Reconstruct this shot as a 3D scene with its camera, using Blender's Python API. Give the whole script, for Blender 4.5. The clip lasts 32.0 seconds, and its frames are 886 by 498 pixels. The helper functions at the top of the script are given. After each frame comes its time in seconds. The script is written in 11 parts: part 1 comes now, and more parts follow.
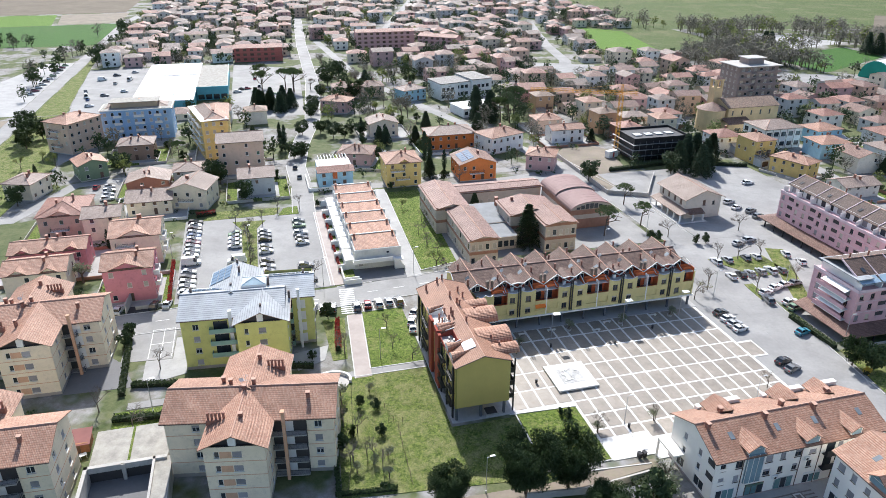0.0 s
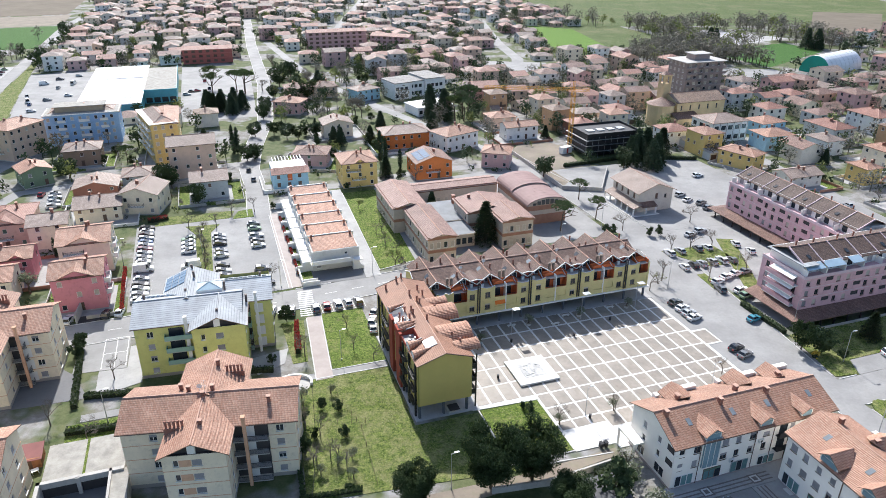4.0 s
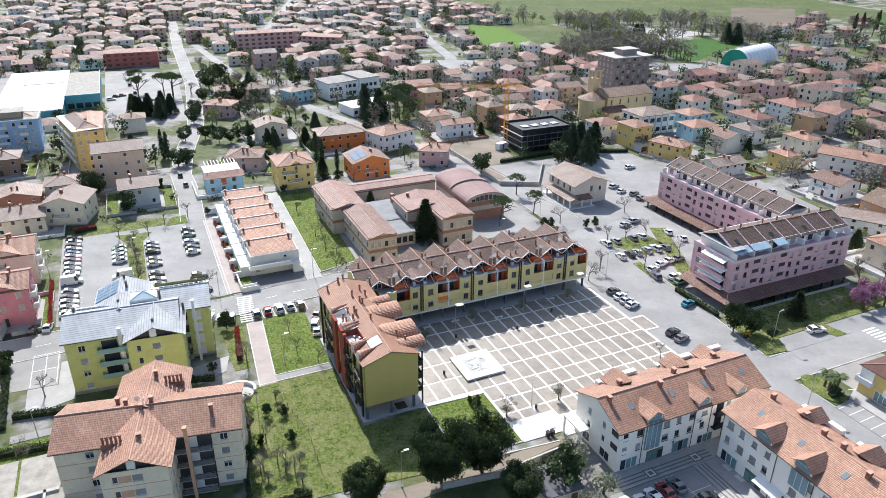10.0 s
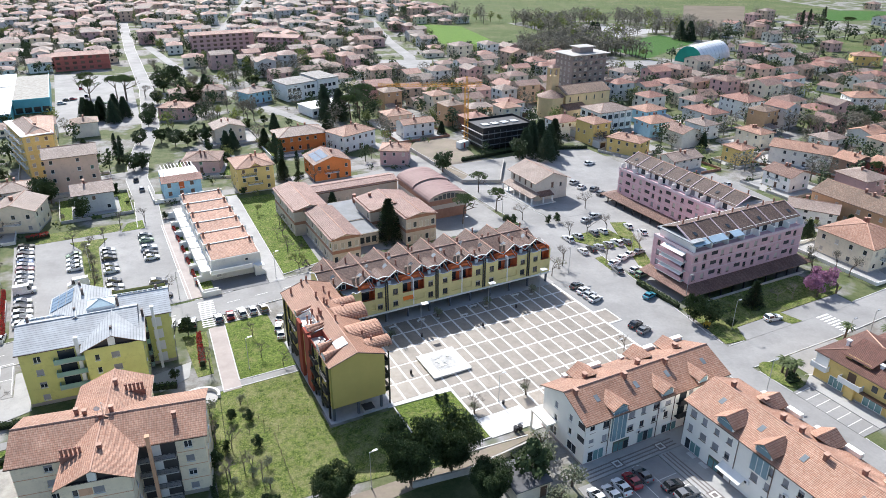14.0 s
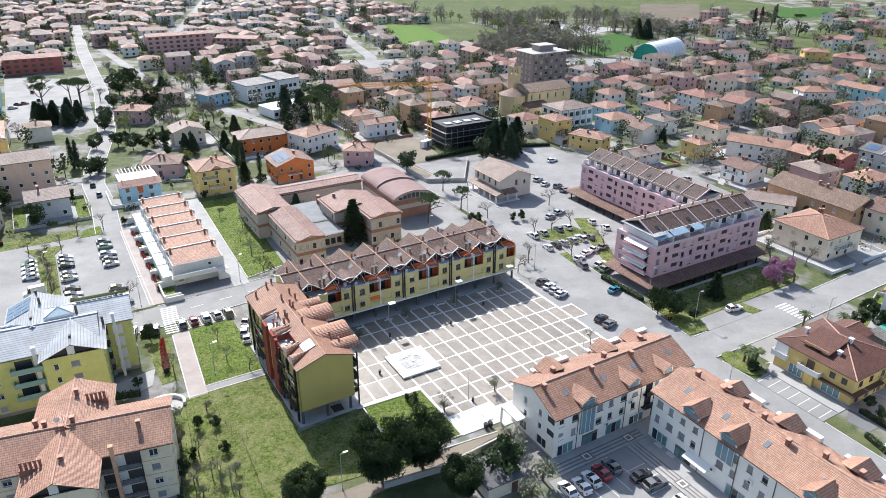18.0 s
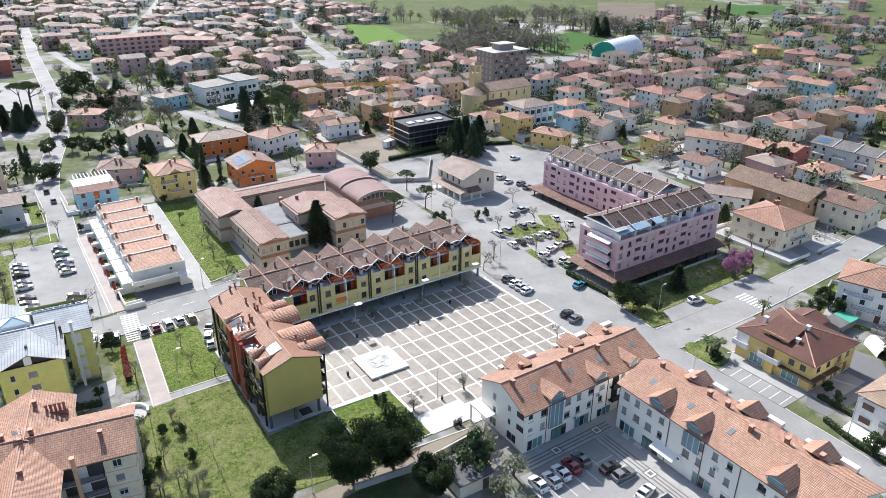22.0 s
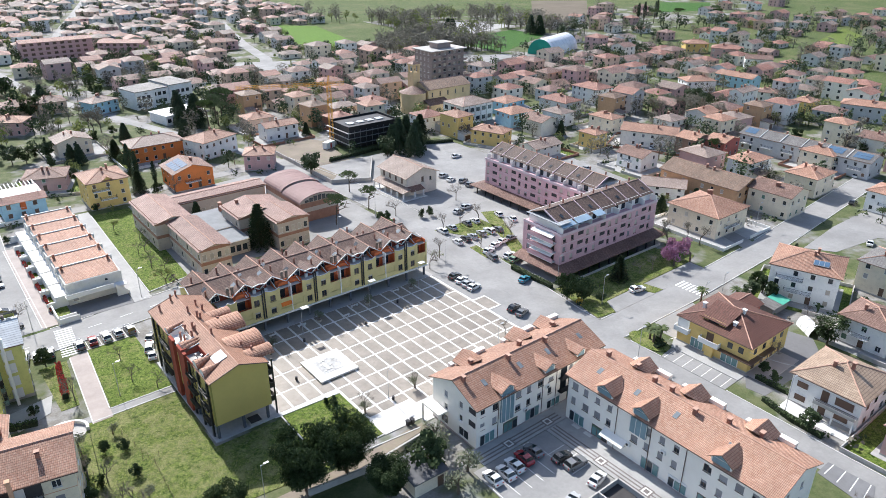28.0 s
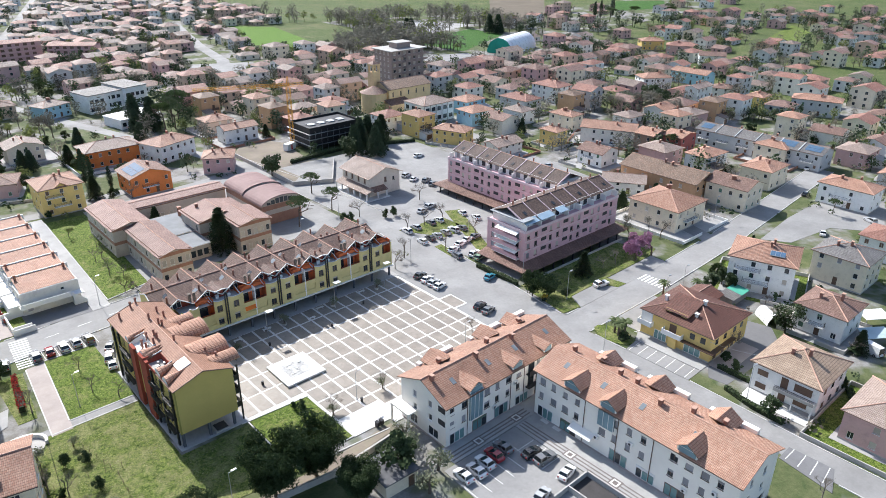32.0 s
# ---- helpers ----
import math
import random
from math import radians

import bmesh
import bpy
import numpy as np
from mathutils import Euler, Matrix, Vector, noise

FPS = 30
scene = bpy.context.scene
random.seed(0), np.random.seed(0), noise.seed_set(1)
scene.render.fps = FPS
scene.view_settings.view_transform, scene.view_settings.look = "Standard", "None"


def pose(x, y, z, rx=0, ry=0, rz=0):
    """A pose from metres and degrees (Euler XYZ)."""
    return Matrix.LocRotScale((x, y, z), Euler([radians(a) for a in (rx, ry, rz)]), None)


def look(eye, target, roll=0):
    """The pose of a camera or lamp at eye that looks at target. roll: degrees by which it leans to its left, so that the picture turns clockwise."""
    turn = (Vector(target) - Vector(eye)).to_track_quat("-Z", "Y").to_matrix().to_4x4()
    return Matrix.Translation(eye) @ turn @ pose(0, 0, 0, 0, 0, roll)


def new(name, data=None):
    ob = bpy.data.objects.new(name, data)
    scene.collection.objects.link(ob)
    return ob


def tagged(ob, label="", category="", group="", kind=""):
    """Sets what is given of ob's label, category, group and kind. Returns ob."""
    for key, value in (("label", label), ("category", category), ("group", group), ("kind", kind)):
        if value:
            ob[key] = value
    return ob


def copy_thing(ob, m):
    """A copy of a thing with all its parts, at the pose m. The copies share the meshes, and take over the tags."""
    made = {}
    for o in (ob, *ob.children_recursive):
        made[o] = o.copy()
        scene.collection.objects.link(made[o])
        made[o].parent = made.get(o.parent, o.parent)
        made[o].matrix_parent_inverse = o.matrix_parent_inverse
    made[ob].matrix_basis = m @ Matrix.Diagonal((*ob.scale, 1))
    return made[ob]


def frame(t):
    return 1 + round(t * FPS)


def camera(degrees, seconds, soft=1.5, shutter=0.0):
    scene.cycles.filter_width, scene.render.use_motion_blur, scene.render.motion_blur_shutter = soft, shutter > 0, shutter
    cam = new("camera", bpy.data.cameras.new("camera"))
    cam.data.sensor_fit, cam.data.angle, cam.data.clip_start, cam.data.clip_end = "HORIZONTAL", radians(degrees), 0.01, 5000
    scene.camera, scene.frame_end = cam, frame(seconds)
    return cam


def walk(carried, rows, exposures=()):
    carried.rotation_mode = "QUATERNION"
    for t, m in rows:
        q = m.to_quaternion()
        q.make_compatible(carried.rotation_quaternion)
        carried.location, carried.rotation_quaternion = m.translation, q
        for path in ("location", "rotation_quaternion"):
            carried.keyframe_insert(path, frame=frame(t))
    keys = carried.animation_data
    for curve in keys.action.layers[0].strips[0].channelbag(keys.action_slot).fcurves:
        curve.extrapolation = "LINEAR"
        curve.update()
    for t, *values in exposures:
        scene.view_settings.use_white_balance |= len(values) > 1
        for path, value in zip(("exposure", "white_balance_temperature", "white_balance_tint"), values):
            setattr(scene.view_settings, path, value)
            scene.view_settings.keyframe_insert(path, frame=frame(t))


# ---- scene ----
import itertools

# ---------------------------------------------------------------- camera
HEIGHT, TILT, LEAN = 85.0, -25.054, 0.235
cam = camera(64.69, 32.0, soft=0.6)
YAW = [0.027, -0.977, -1.923, -2.839, -3.744, -4.646, -5.548, -6.447, -7.342, -8.227, -9.098,
       -9.953, -10.789, -11.606, -12.407, -13.194, -13.971, -14.743, -15.515, -16.292, -17.077,
       -17.875, -18.685, -19.509, -20.344, -21.186, -22.031, -22.873, -23.707, -24.53, -25.341,
       -26.145, -26.955]


def hover(t):
    s = t / 32
    return (-0.351 * s - 0.526 * s * s, -1.041 * s + 1.235 * s * s, HEIGHT - 2.778 * s + 0.692 * s * s)


walk(cam, [(t, pose(*hover(t), 90 + TILT, 0, yaw) @ pose(0, 0, 0, 0, 0, LEAN)) for t, yaw in enumerate(YAW)],
     exposures=[(0, 0.52, 6120, 10), (32, 0.52, 6120, 10)])

# ---------------------------------------------------------------- light
SUN_EL, SUN_AZ = 41.0, -11.0          # degrees; azimuth from +y, positive to +x
world = bpy.data.worlds.new("sky")
scene.world = world
world.use_nodes = True
wn = world.node_tree
sky = wn.nodes.new("ShaderNodeTexSky")
sky.sky_type = "NISHITA"
sky.sun_disc = False
sky.sun_elevation, sky.sun_rotation = radians(SUN_EL), radians(SUN_AZ)
sky.air_density, sky.dust_density, sky.ozone_density = 1.0, 1.6, 1.2
wn.links.new(sky.outputs[0], wn.nodes["Background"].inputs[0])
wn.nodes["Background"].inputs[1].default_value = 0.128
sun_data = bpy.data.lights.new("sun", "SUN")
sun_data.energy, sun_data.angle, sun_data.color = 5.0, radians(0.55), (1.0, 0.955, 0.89)
sun = new("sun", sun_data)
_e, _a = radians(SUN_EL), radians(SUN_AZ)
sun.matrix_world = look((0, 0, 300), (-300 * math.sin(_a) * math.cos(_e), -300 * math.cos(_a) * math.cos(_e), 300 - 300 * math.sin(_e)))

# ---------------------------------------------------------------- plan
SITE = 15.0                            # the street grid is turned by this many degrees
ORIGIN = (2.4, 105.1)
_c, _s = math.cos(radians(SITE)), math.sin(radians(SITE))


def at(u, v):
    """Plan metres along (u) and across (v) the square, to world x, y."""
    return ORIGIN[0] + u * _c - v * _s, ORIGIN[1] + u * _s + v * _c


def spot(u, v, turn=0.0, z=0.0):
    x, y = at(u, v)
    return pose(x, y, z, 0, 0, SITE + turn)


# ---------------------------------------------------------------- materials
MATS = {}


def _tree(name):
    m = bpy.data.materials.new(name)
    m.use_nodes = True
    return m, m.node_tree, m.node_tree.nodes["Principled BSDF"]


def _n(nt, kind, **kw):
    n = nt.nodes.new(kind)
    for k, v in kw.items():
        if k in n.inputs:
            n.inputs[k].default_value = v
    return n


def _noise(nt, scale, detail=3.0, rough=0.6, vec=None):
    n = _n(nt, "ShaderNodeTexNoise", Scale=scale, Detail=detail, Roughness=rough)
    if vec is None:
        vec = nt.nodes.new("ShaderNodeNewGeometry").outputs["Position"]
    nt.links.new(vec, n.inputs["Vector"])
    return n.outputs["Fac"]


def _math(nt, op, a, b=None, c=None):
    n = nt.nodes.new("ShaderNodeMath")
    n.operation = op
    for i, v in enumerate((a, b, c)):
        if v is None:
            continue
        if isinstance(v, (int, float)):
            n.inputs[i].default_value = v
        else:
            nt.links.new(v, n.inputs[i])
    return n.outputs[0]


def _mix(nt, fac, a, b, blend="MIX"):
    n = nt.nodes.new("ShaderNodeMix")
    n.data_type, n.blend_type = "RGBA", blend
    for i, v in ((0, fac), (6, a), (7, b)):
        if isinstance(v, (int, float)):
            n.inputs[i].default_value = v
        elif isinstance(v, tuple):
            n.inputs[i].default_value = (*v[:3], 1)
        else:
            nt.links.new(v, n.inputs[i])
    return n.outputs[2]


def _span(nt, fac, lo, hi, a=0.0, b=1.0):
    n = nt.nodes.new("ShaderNodeMapRange")
    nt.links.new(fac, n.inputs[0])
    for i, v in ((1, lo), (2, hi), (3, a), (4, b)):
        n.inputs[i].default_value = v
    return n.outputs[0]


def _bump(nt, bsdf, height, strength, dist=0.05):
    n = _n(nt, "ShaderNodeBump", Strength=strength, Distance=dist)
    nt.links.new(height, n.inputs["Height"])
    nt.links.new(n.outputs[0], bsdf.inputs["Normal"])


def _scaled(c, k):
    return tuple(min(0.95, max(0.0, v * k)) for v in c)


def plain(name, col, rough=0.7, vary=0.12, big=0.25, fine=4.0, bump=0.15, metal=0.0, rand=0.0, dirt=None, spec=0.4):
    """A painted, plastered, stone or metal surface with stains at two scales."""
    if name in MATS:
        return MATS[name]
    m, nt, b = _tree(name)
    f1, f2 = _noise(nt, big, 4, 0.65), _noise(nt, fine, 3, 0.7)
    c = _mix(nt, _span(nt, f1, 0.3, 0.7), _scaled(col, 1 - vary), _scaled(col, 1 + vary))
    c = _mix(nt, _span(nt, f2, 0.35, 0.75, 0.0, 0.55), c, _mix(nt, 1.0, c, (1 - vary, 1 - vary, 1 - vary), "MULTIPLY"))
    if dirt:
        f3 = _noise(nt, big * 2.7, 5, 0.75)
        c = _mix(nt, _span(nt, f3, 0.52, 0.72, 0, 0.7), c, dirt)
    if rand:
        info = nt.nodes.new("ShaderNodeObjectInfo")
        k = _span(nt, info.outputs["Random"], 0, 1, 1 - rand, 1 + rand)
        comb = nt.nodes.new("ShaderNodeCombineColor")
        for i in range(3):
            nt.links.new(k, comb.inputs[i])
        c = _mix(nt, 1.0, c, comb.outputs[0], "MULTIPLY")
    nt.links.new(c, b.inputs["Base Color"])
    b.inputs["Roughness"].default_value, b.inputs["Metallic"].default_value = rough, metal
    b.inputs["Specular IOR Level"].default_value = spec
    if bump:
        _bump(nt, b, f2, bump)
    MATS[name] = m
    return m


def tiles(name, c1, c2, row=0.40, rib=0.24, moss=None, relief=0.8):
    """Clay roof tiles: courses and ribs by the roof's own metres, each tile with its own shade."""
    if name in MATS:
        return MATS[name]
    m, nt, b = _tree(name)
    uvn = nt.nodes.new("ShaderNodeUVMap")
    sep = nt.nodes.new("ShaderNodeSeparateXYZ")
    nt.links.new(uvn.outputs[0], sep.inputs[0])
    u, v = sep.outputs[0], sep.outputs[1]
    cu, cv = _math(nt, "DIVIDE", u, rib), _math(nt, "DIVIDE", v, row)
    comb = nt.nodes.new("ShaderNodeCombineXYZ")
    nt.links.new(_math(nt, "FLOOR", cu), comb.inputs[0])
    nt.links.new(_math(nt, "FLOOR", cv), comb.inputs[1])
    wn_ = nt.nodes.new("ShaderNodeTexWhiteNoise")
    wn_.noise_dimensions = "2D"
    nt.links.new(comb.outputs[0], wn_.inputs["Vector"])
    ribs = _math(nt, "SINE", _math(nt, "MULTIPLY", cu, math.tau))
    step = _math(nt, "FRACT", cv)
    big = _noise(nt, 0.22, 4, 0.7)
    c = _mix(nt, wn_.outputs["Value"], c1, c2)
    c = _mix(nt, _span(nt, big, 0.3, 0.72), c, _mix(nt, 1.0, c, (0.62, 0.60, 0.60), "MULTIPLY"))
    c = _mix(nt, _span(nt, ribs, -1.0, -0.2, 0.42, 0.0), c, _scaled(c1, 0.35))
    c = _mix(nt, _span(nt, step, 0.0, 0.3, 0.85, 0.0), c, _scaled(c1, 0.3))
    if moss:
        c = _mix(nt, _span(nt, _noise(nt, 1.3, 5, 0.8), 0.5, 0.68, 0, 0.85), c, moss)
    info = nt.nodes.new("ShaderNodeObjectInfo")
    k = _span(nt, info.outputs["Random"], 0, 1, 0.86, 1.12)
    cc = nt.nodes.new("ShaderNodeCombineColor")
    for i in range(3):
        nt.links.new(k, cc.inputs[i])
    c = _mix(nt, 1.0, c, cc.outputs[0], "MULTIPLY")
    nt.links.new(c, b.inputs["Base Color"])
    b.inputs["Roughness"].default_value = 0.62
    b.inputs["Specular IOR Level"].default_value = 0.3
    hgt = _math(nt, "ADD", _math(nt, "MULTIPLY", ribs, 0.5), _math(nt, "MULTIPLY", step, -0.8))
    _bump(nt, b, hgt, relief, 0.05)
    MATS[name] = m
    return m


def grassy(name, c1, c2, dry, amount=0.5, patch_scale=0.35):
    if name in MATS:
        return MATS[name]
    m, nt, b = _tree(name)
    f1, f2, f3 = _noise(nt, patch_scale, 5, 0.75), _noise(nt, 1.5, 6, 0.85), _noise(nt, 4.0, 4, 0.85)
    c = _mix(nt, _span(nt, f2, 0.42, 0.58), _scaled(c1, 0.8), _scaled(c2, 1.15))
    c = _mix(nt, _span(nt, f1, 0.62 - 0.25 * amount, 0.75 - 0.15 * amount, 0, 0.8), c, dry)
    c = _mix(nt, _span(nt, f3, 0.40, 0.60, 0.0, 0.85), c, _mix(nt, 1.0, c, (0.40, 0.48, 0.36), "MULTIPLY"))
    c = _mix(nt, _span(nt, _noise(nt, 6.0, 3, 0.8), 0.60, 0.68, 0.0, 0.8), c, _scaled(dry, 1.35))
    nt.links.new(c, b.inputs["Base Color"])
    b.inputs["Roughness"].default_value = 0.9
    b.inputs["Specular IOR Level"].default_value = 0.15
    _bump(nt, b, f3, 0.9, 0.12)
    MATS[name] = m
    return m


def leafy(name, c1, c2, through_=0.3):
    """Leaves: each clump its own shade, some light through."""
    if name in MATS:
        return MATS[name]
    m, nt, b = _tree(name)
    geo_ = nt.nodes.new("ShaderNodeNewGeometry")
    info = nt.nodes.new("ShaderNodeObjectInfo")
    c = _mix(nt, geo_.outputs["Random Per Island"], c1, c2)
    c = _mix(nt, _span(nt, info.outputs["Random"], 0, 1, 0, 0.35), c, _scaled(c2, 0.6))
    nt.links.new(c, b.inputs["Base Color"])
    b.inputs["Roughness"].default_value = 0.65
    b.inputs["Specular IOR Level"].default_value = 0.25
    tr = nt.nodes.new("ShaderNodeBsdfTranslucent")
    nt.links.new(c, tr.inputs[0])
    mx = nt.nodes.new("ShaderNodeMixShader")
    mx.inputs[0].default_value = through_
    nt.links.new(b.outputs[0], mx.inputs[1])
    nt.links.new(tr.outputs[0], mx.inputs[2])
    nt.links.new(mx.outputs[0], nt.nodes["Material Output"].inputs[0])
    MATS[name] = m
    return m


def paint_by_object(name, rough=0.25, metal=0.0, coat=0.5):
    """Car paint in the object's own colour."""
    m, nt, b = _tree(name)
    info = nt.nodes.new("ShaderNodeObjectInfo")
    f = _noise(nt, 3.0, 3)
    c = _mix(nt, _span(nt, f, 0.45, 0.8, 0, 0.35), info.outputs["Color"], (0.3, 0.28, 0.25))
    nt.links.new(c, b.inputs["Base Color"])
    b.inputs["Roughness"].default_value, b.inputs["Metallic"].default_value = rough, metal
    b.inputs["Coat Weight"].default_value = coat
    return m


# walls, by colour
def wall_paint(name, col, dirt=True):
    return plain("plaster_" + name, col, 0.85, 0.07, 0.35, 5.0, 0.12, dirt=_scaled(col, 0.72) if dirt else None, spec=0.2)


M_ROOF = tiles("roof_orange", (0.48, 0.25, 0.165), (0.60, 0.375, 0.27))
M_ROOF_RED = tiles("roof_red", (0.38, 0.18, 0.13), (0.47, 0.26, 0.20))
M_ROOF_BRIGHT = tiles("roof_bright", (0.47, 0.23, 0.14), (0.60, 0.34, 0.23), row=0.62, rib=0.34)
M_ROOF_SMOOTH = tiles("roof_smooth_clay", (0.335, 0.165, 0.10), (0.40, 0.215, 0.14), row=0.36, rib=0.24, relief=0.35)
M_ROOF_BROWN = tiles("roof_brown", (0.24, 0.14, 0.105), (0.37, 0.24, 0.19))
M_ROOF_DARK = tiles("roof_dark", (0.16, 0.075, 0.055), (0.25, 0.115, 0.085))
M_ROOF_OLD = tiles("roof_old", (0.30, 0.19, 0.13), (0.42, 0.30, 0.22), moss=(0.10, 0.095, 0.075))
M_ROOF_GREY = tiles("roof_grey", (0.20, 0.19, 0.18), (0.29, 0.275, 0.26))
M_ROOF_PALE = tiles("roof_pale", (0.37, 0.275, 0.225), (0.48, 0.38, 0.32))
M_RIDGE = plain("ridge_clay", (0.52, 0.32, 0.24), 0.8, 0.15, 0.5, 6)
M_CHIM = plain("chimney_brick", (0.30, 0.15, 0.11), 0.85, 0.2, 0.8, 8)
M_WHITE = plain("white_paint", (0.80, 0.79, 0.76), 0.6, 0.05, 0.3, 5, 0.05)
M_WHITE_ROOF = plain("white_sheet_roof", (0.78, 0.80, 0.82), 0.45, 0.06, 0.15, 2, 0.05, dirt=(0.55, 0.56, 0.57))
M_SHEET = tiles("blue_grey_sheet_metal", (0.47, 0.50, 0.52), (0.50, 0.53, 0.55), row=0.55, rib=1e6, relief=0.4)
M_CONC = plain("concrete", (0.46, 0.44, 0.41), 0.85, 0.12, 0.4, 5, 0.2, dirt=(0.30, 0.29, 0.27))
M_DARKMETAL = plain("dark_metal", (0.05, 0.05, 0.055), 0.45, 0.1, 0.5, 4, 0.0, metal=0.6)
M_STEEL = plain("galvanised_steel", (0.45, 0.46, 0.47), 0.45, 0.08, 0.6, 5, 0.0, metal=0.7)
M_GUTTER = plain("copper_brown_gutter", (0.14, 0.09, 0.07), 0.5, 0.1, 0.5, 4, 0.0, metal=0.4)
M_SOFFIT = plain("soffit_wood", (0.22, 0.14, 0.09), 0.8, 0.15, 0.5, 4)
M_GLASS = plain("window_glass", (0.035, 0.042, 0.05), 0.08, 0.25, 0.3, 1.0, 0.0, spec=0.6)
M_SHUT_BROWN = plain("shutter_brown", (0.16, 0.10, 0.07), 0.7, 0.15, 0.4, 6, 0.1, rand=0.3)
M_SHUT_GREY = plain("shutter_grey", (0.30, 0.29, 0.30), 0.7, 0.12, 0.4, 6, 0.1, rand=0.25)
M_SHUT_BEIGE = plain("shutter_beige", (0.50, 0.45, 0.38), 0.7, 0.12, 0.4, 6, 0.1, rand=0.2)
M_SHUT_GREEN = plain("shutter_green", (0.10, 0.17, 0.12), 0.7, 0.12, 0.4, 6, 0.1, rand=0.25)
M_FRAME_W = plain("frame_white", (0.75, 0.74, 0.72), 0.5, 0.04, 0.5, 5, 0.0)
M_FRAME_B = plain("frame_brown", (0.13, 0.08, 0.055), 0.6, 0.1, 0.5, 5, 0.0)
M_ROOF_MOTTLED = tiles("roof_mottled", (0.17, 0.10, 0.078), (0.29, 0.185, 0.145), moss=(0.085, 0.058, 0.05))
M_SKYLIGHT = plain("skylight_glass", (0.22, 0.25, 0.27), 0.15, 0.2, 0.5, 2, 0.0, spec=0.6)
M_SOLAR = plain("solar_glass", (0.10, 0.17, 0.26), 0.12, 0.15, 0.6, 2, 0.0, spec=0.7)
M_ASPH = plain("asphalt", (0.305, 0.298, 0.288), 0.8, 0.2, 0.07, 1.6, 0.15, dirt=(0.225, 0.22, 0.212), spec=0.25)
M_ASPH_D = plain("asphalt_dark", (0.19, 0.188, 0.19), 0.85, 0.14, 0.12, 2.5, 0.25, dirt=(0.15, 0.15, 0.15), spec=0.2)
M_PAVE = plain("pale_paving", (0.40, 0.392, 0.38), 0.85, 0.14, 0.15, 3.0, 0.15, dirt=(0.28, 0.275, 0.265), spec=0.25)
M_STONE = plain("white_stone", (0.66, 0.65, 0.62), 0.75, 0.07, 0.3, 4, 0.1, dirt=(0.55, 0.53, 0.50))
M_AGG = plain("brown_aggregate_paving", (0.265, 0.23, 0.19), 0.55, 0.22, 0.3, 2.2, 0.08, rand=0.12, dirt=(0.185, 0.15, 0.115), spec=0.5)
M_KERB = plain("kerb_stone", (0.56, 0.55, 0.53), 0.8, 0.1, 0.5, 5)
M_BRICKPATH = plain("rosy_path_paving", (0.40, 0.345, 0.315), 0.85, 0.12, 0.3, 6, 0.2)
M_MARK = plain("road_marking", (0.75, 0.75, 0.73), 0.7, 0.12, 0.8, 4, 0.0)
M_SOIL = plain("bare_soil", (0.25, 0.21, 0.165), 0.95, 0.2, 0.1, 2, 0.4, dirt=(0.22, 0.22, 0.12))
M_PLOUGH = plain("ploughed_soil", (0.15, 0.12, 0.085), 0.95, 0.2, 0.05, 1.5, 0.4, dirt=(0.11, 0.105, 0.06))
M_GRAVEL = plain("gravel_roof", (0.36, 0.34, 0.30), 0.9, 0.25, 0.6, 9, 0.4)
M_GRASS = grassy("lawn", (0.075, 0.125, 0.02), (0.19, 0.245, 0.05), (0.30, 0.28, 0.12), 0.45)
M_GRASS_D = grassy("rough_grass", (0.07, 0.115, 0.022), (0.19, 0.225, 0.055), (0.31, 0.285, 0.14), 0.75)
M_MEADOW = grassy("far_meadow", (0.075, 0.115, 0.035), (0.135, 0.165, 0.06), (0.20, 0.19, 0.10), 0.6, 0.03)
M_FIELD = grassy("field_green", (0.12, 0.22, 0.03), (0.155, 0.26, 0.045), (0.17, 0.24, 0.06), 0.1, 0.02)
M_FIELD2 = grassy("field_deep_green", (0.05, 0.135, 0.02), (0.075, 0.165, 0.035), (0.10, 0.16, 0.05), 0.2, 0.02)
M_TYRE = plain("tyre_rubber", (0.02, 0.02, 0.02), 0.85, 0.1, 1, 5, 0.0)
M_RIM = plain("wheel_rim", (0.5, 0.5, 0.52), 0.35, 0.05, 1, 5, 0.0, metal=0.8)
M_CARGLASS = plain("car_glass", (0.015, 0.018, 0.022), 0.06, 0.1, 1, 5, 0.0, spec=0.7)
M_LAMP_R = plain("tail_lamp", (0.35, 0.02, 0.02), 0.25, 0.05, 1, 5, 0.0)
M_LAMP_W = plain("head_lamp", (0.75, 0.76, 0.78), 0.15, 0.05, 1, 5, 0.0)
M_PAINT = paint_by_object("car_paint")
M_BARK = plain("bark", (0.13, 0.10, 0.075), 0.9, 0.25, 1.5, 9, 0.4)
M_TWIG = plain("bare_twigs", (0.17, 0.145, 0.12), 0.9, 0.2, 0.5, 3, 0.0, rand=0.25)


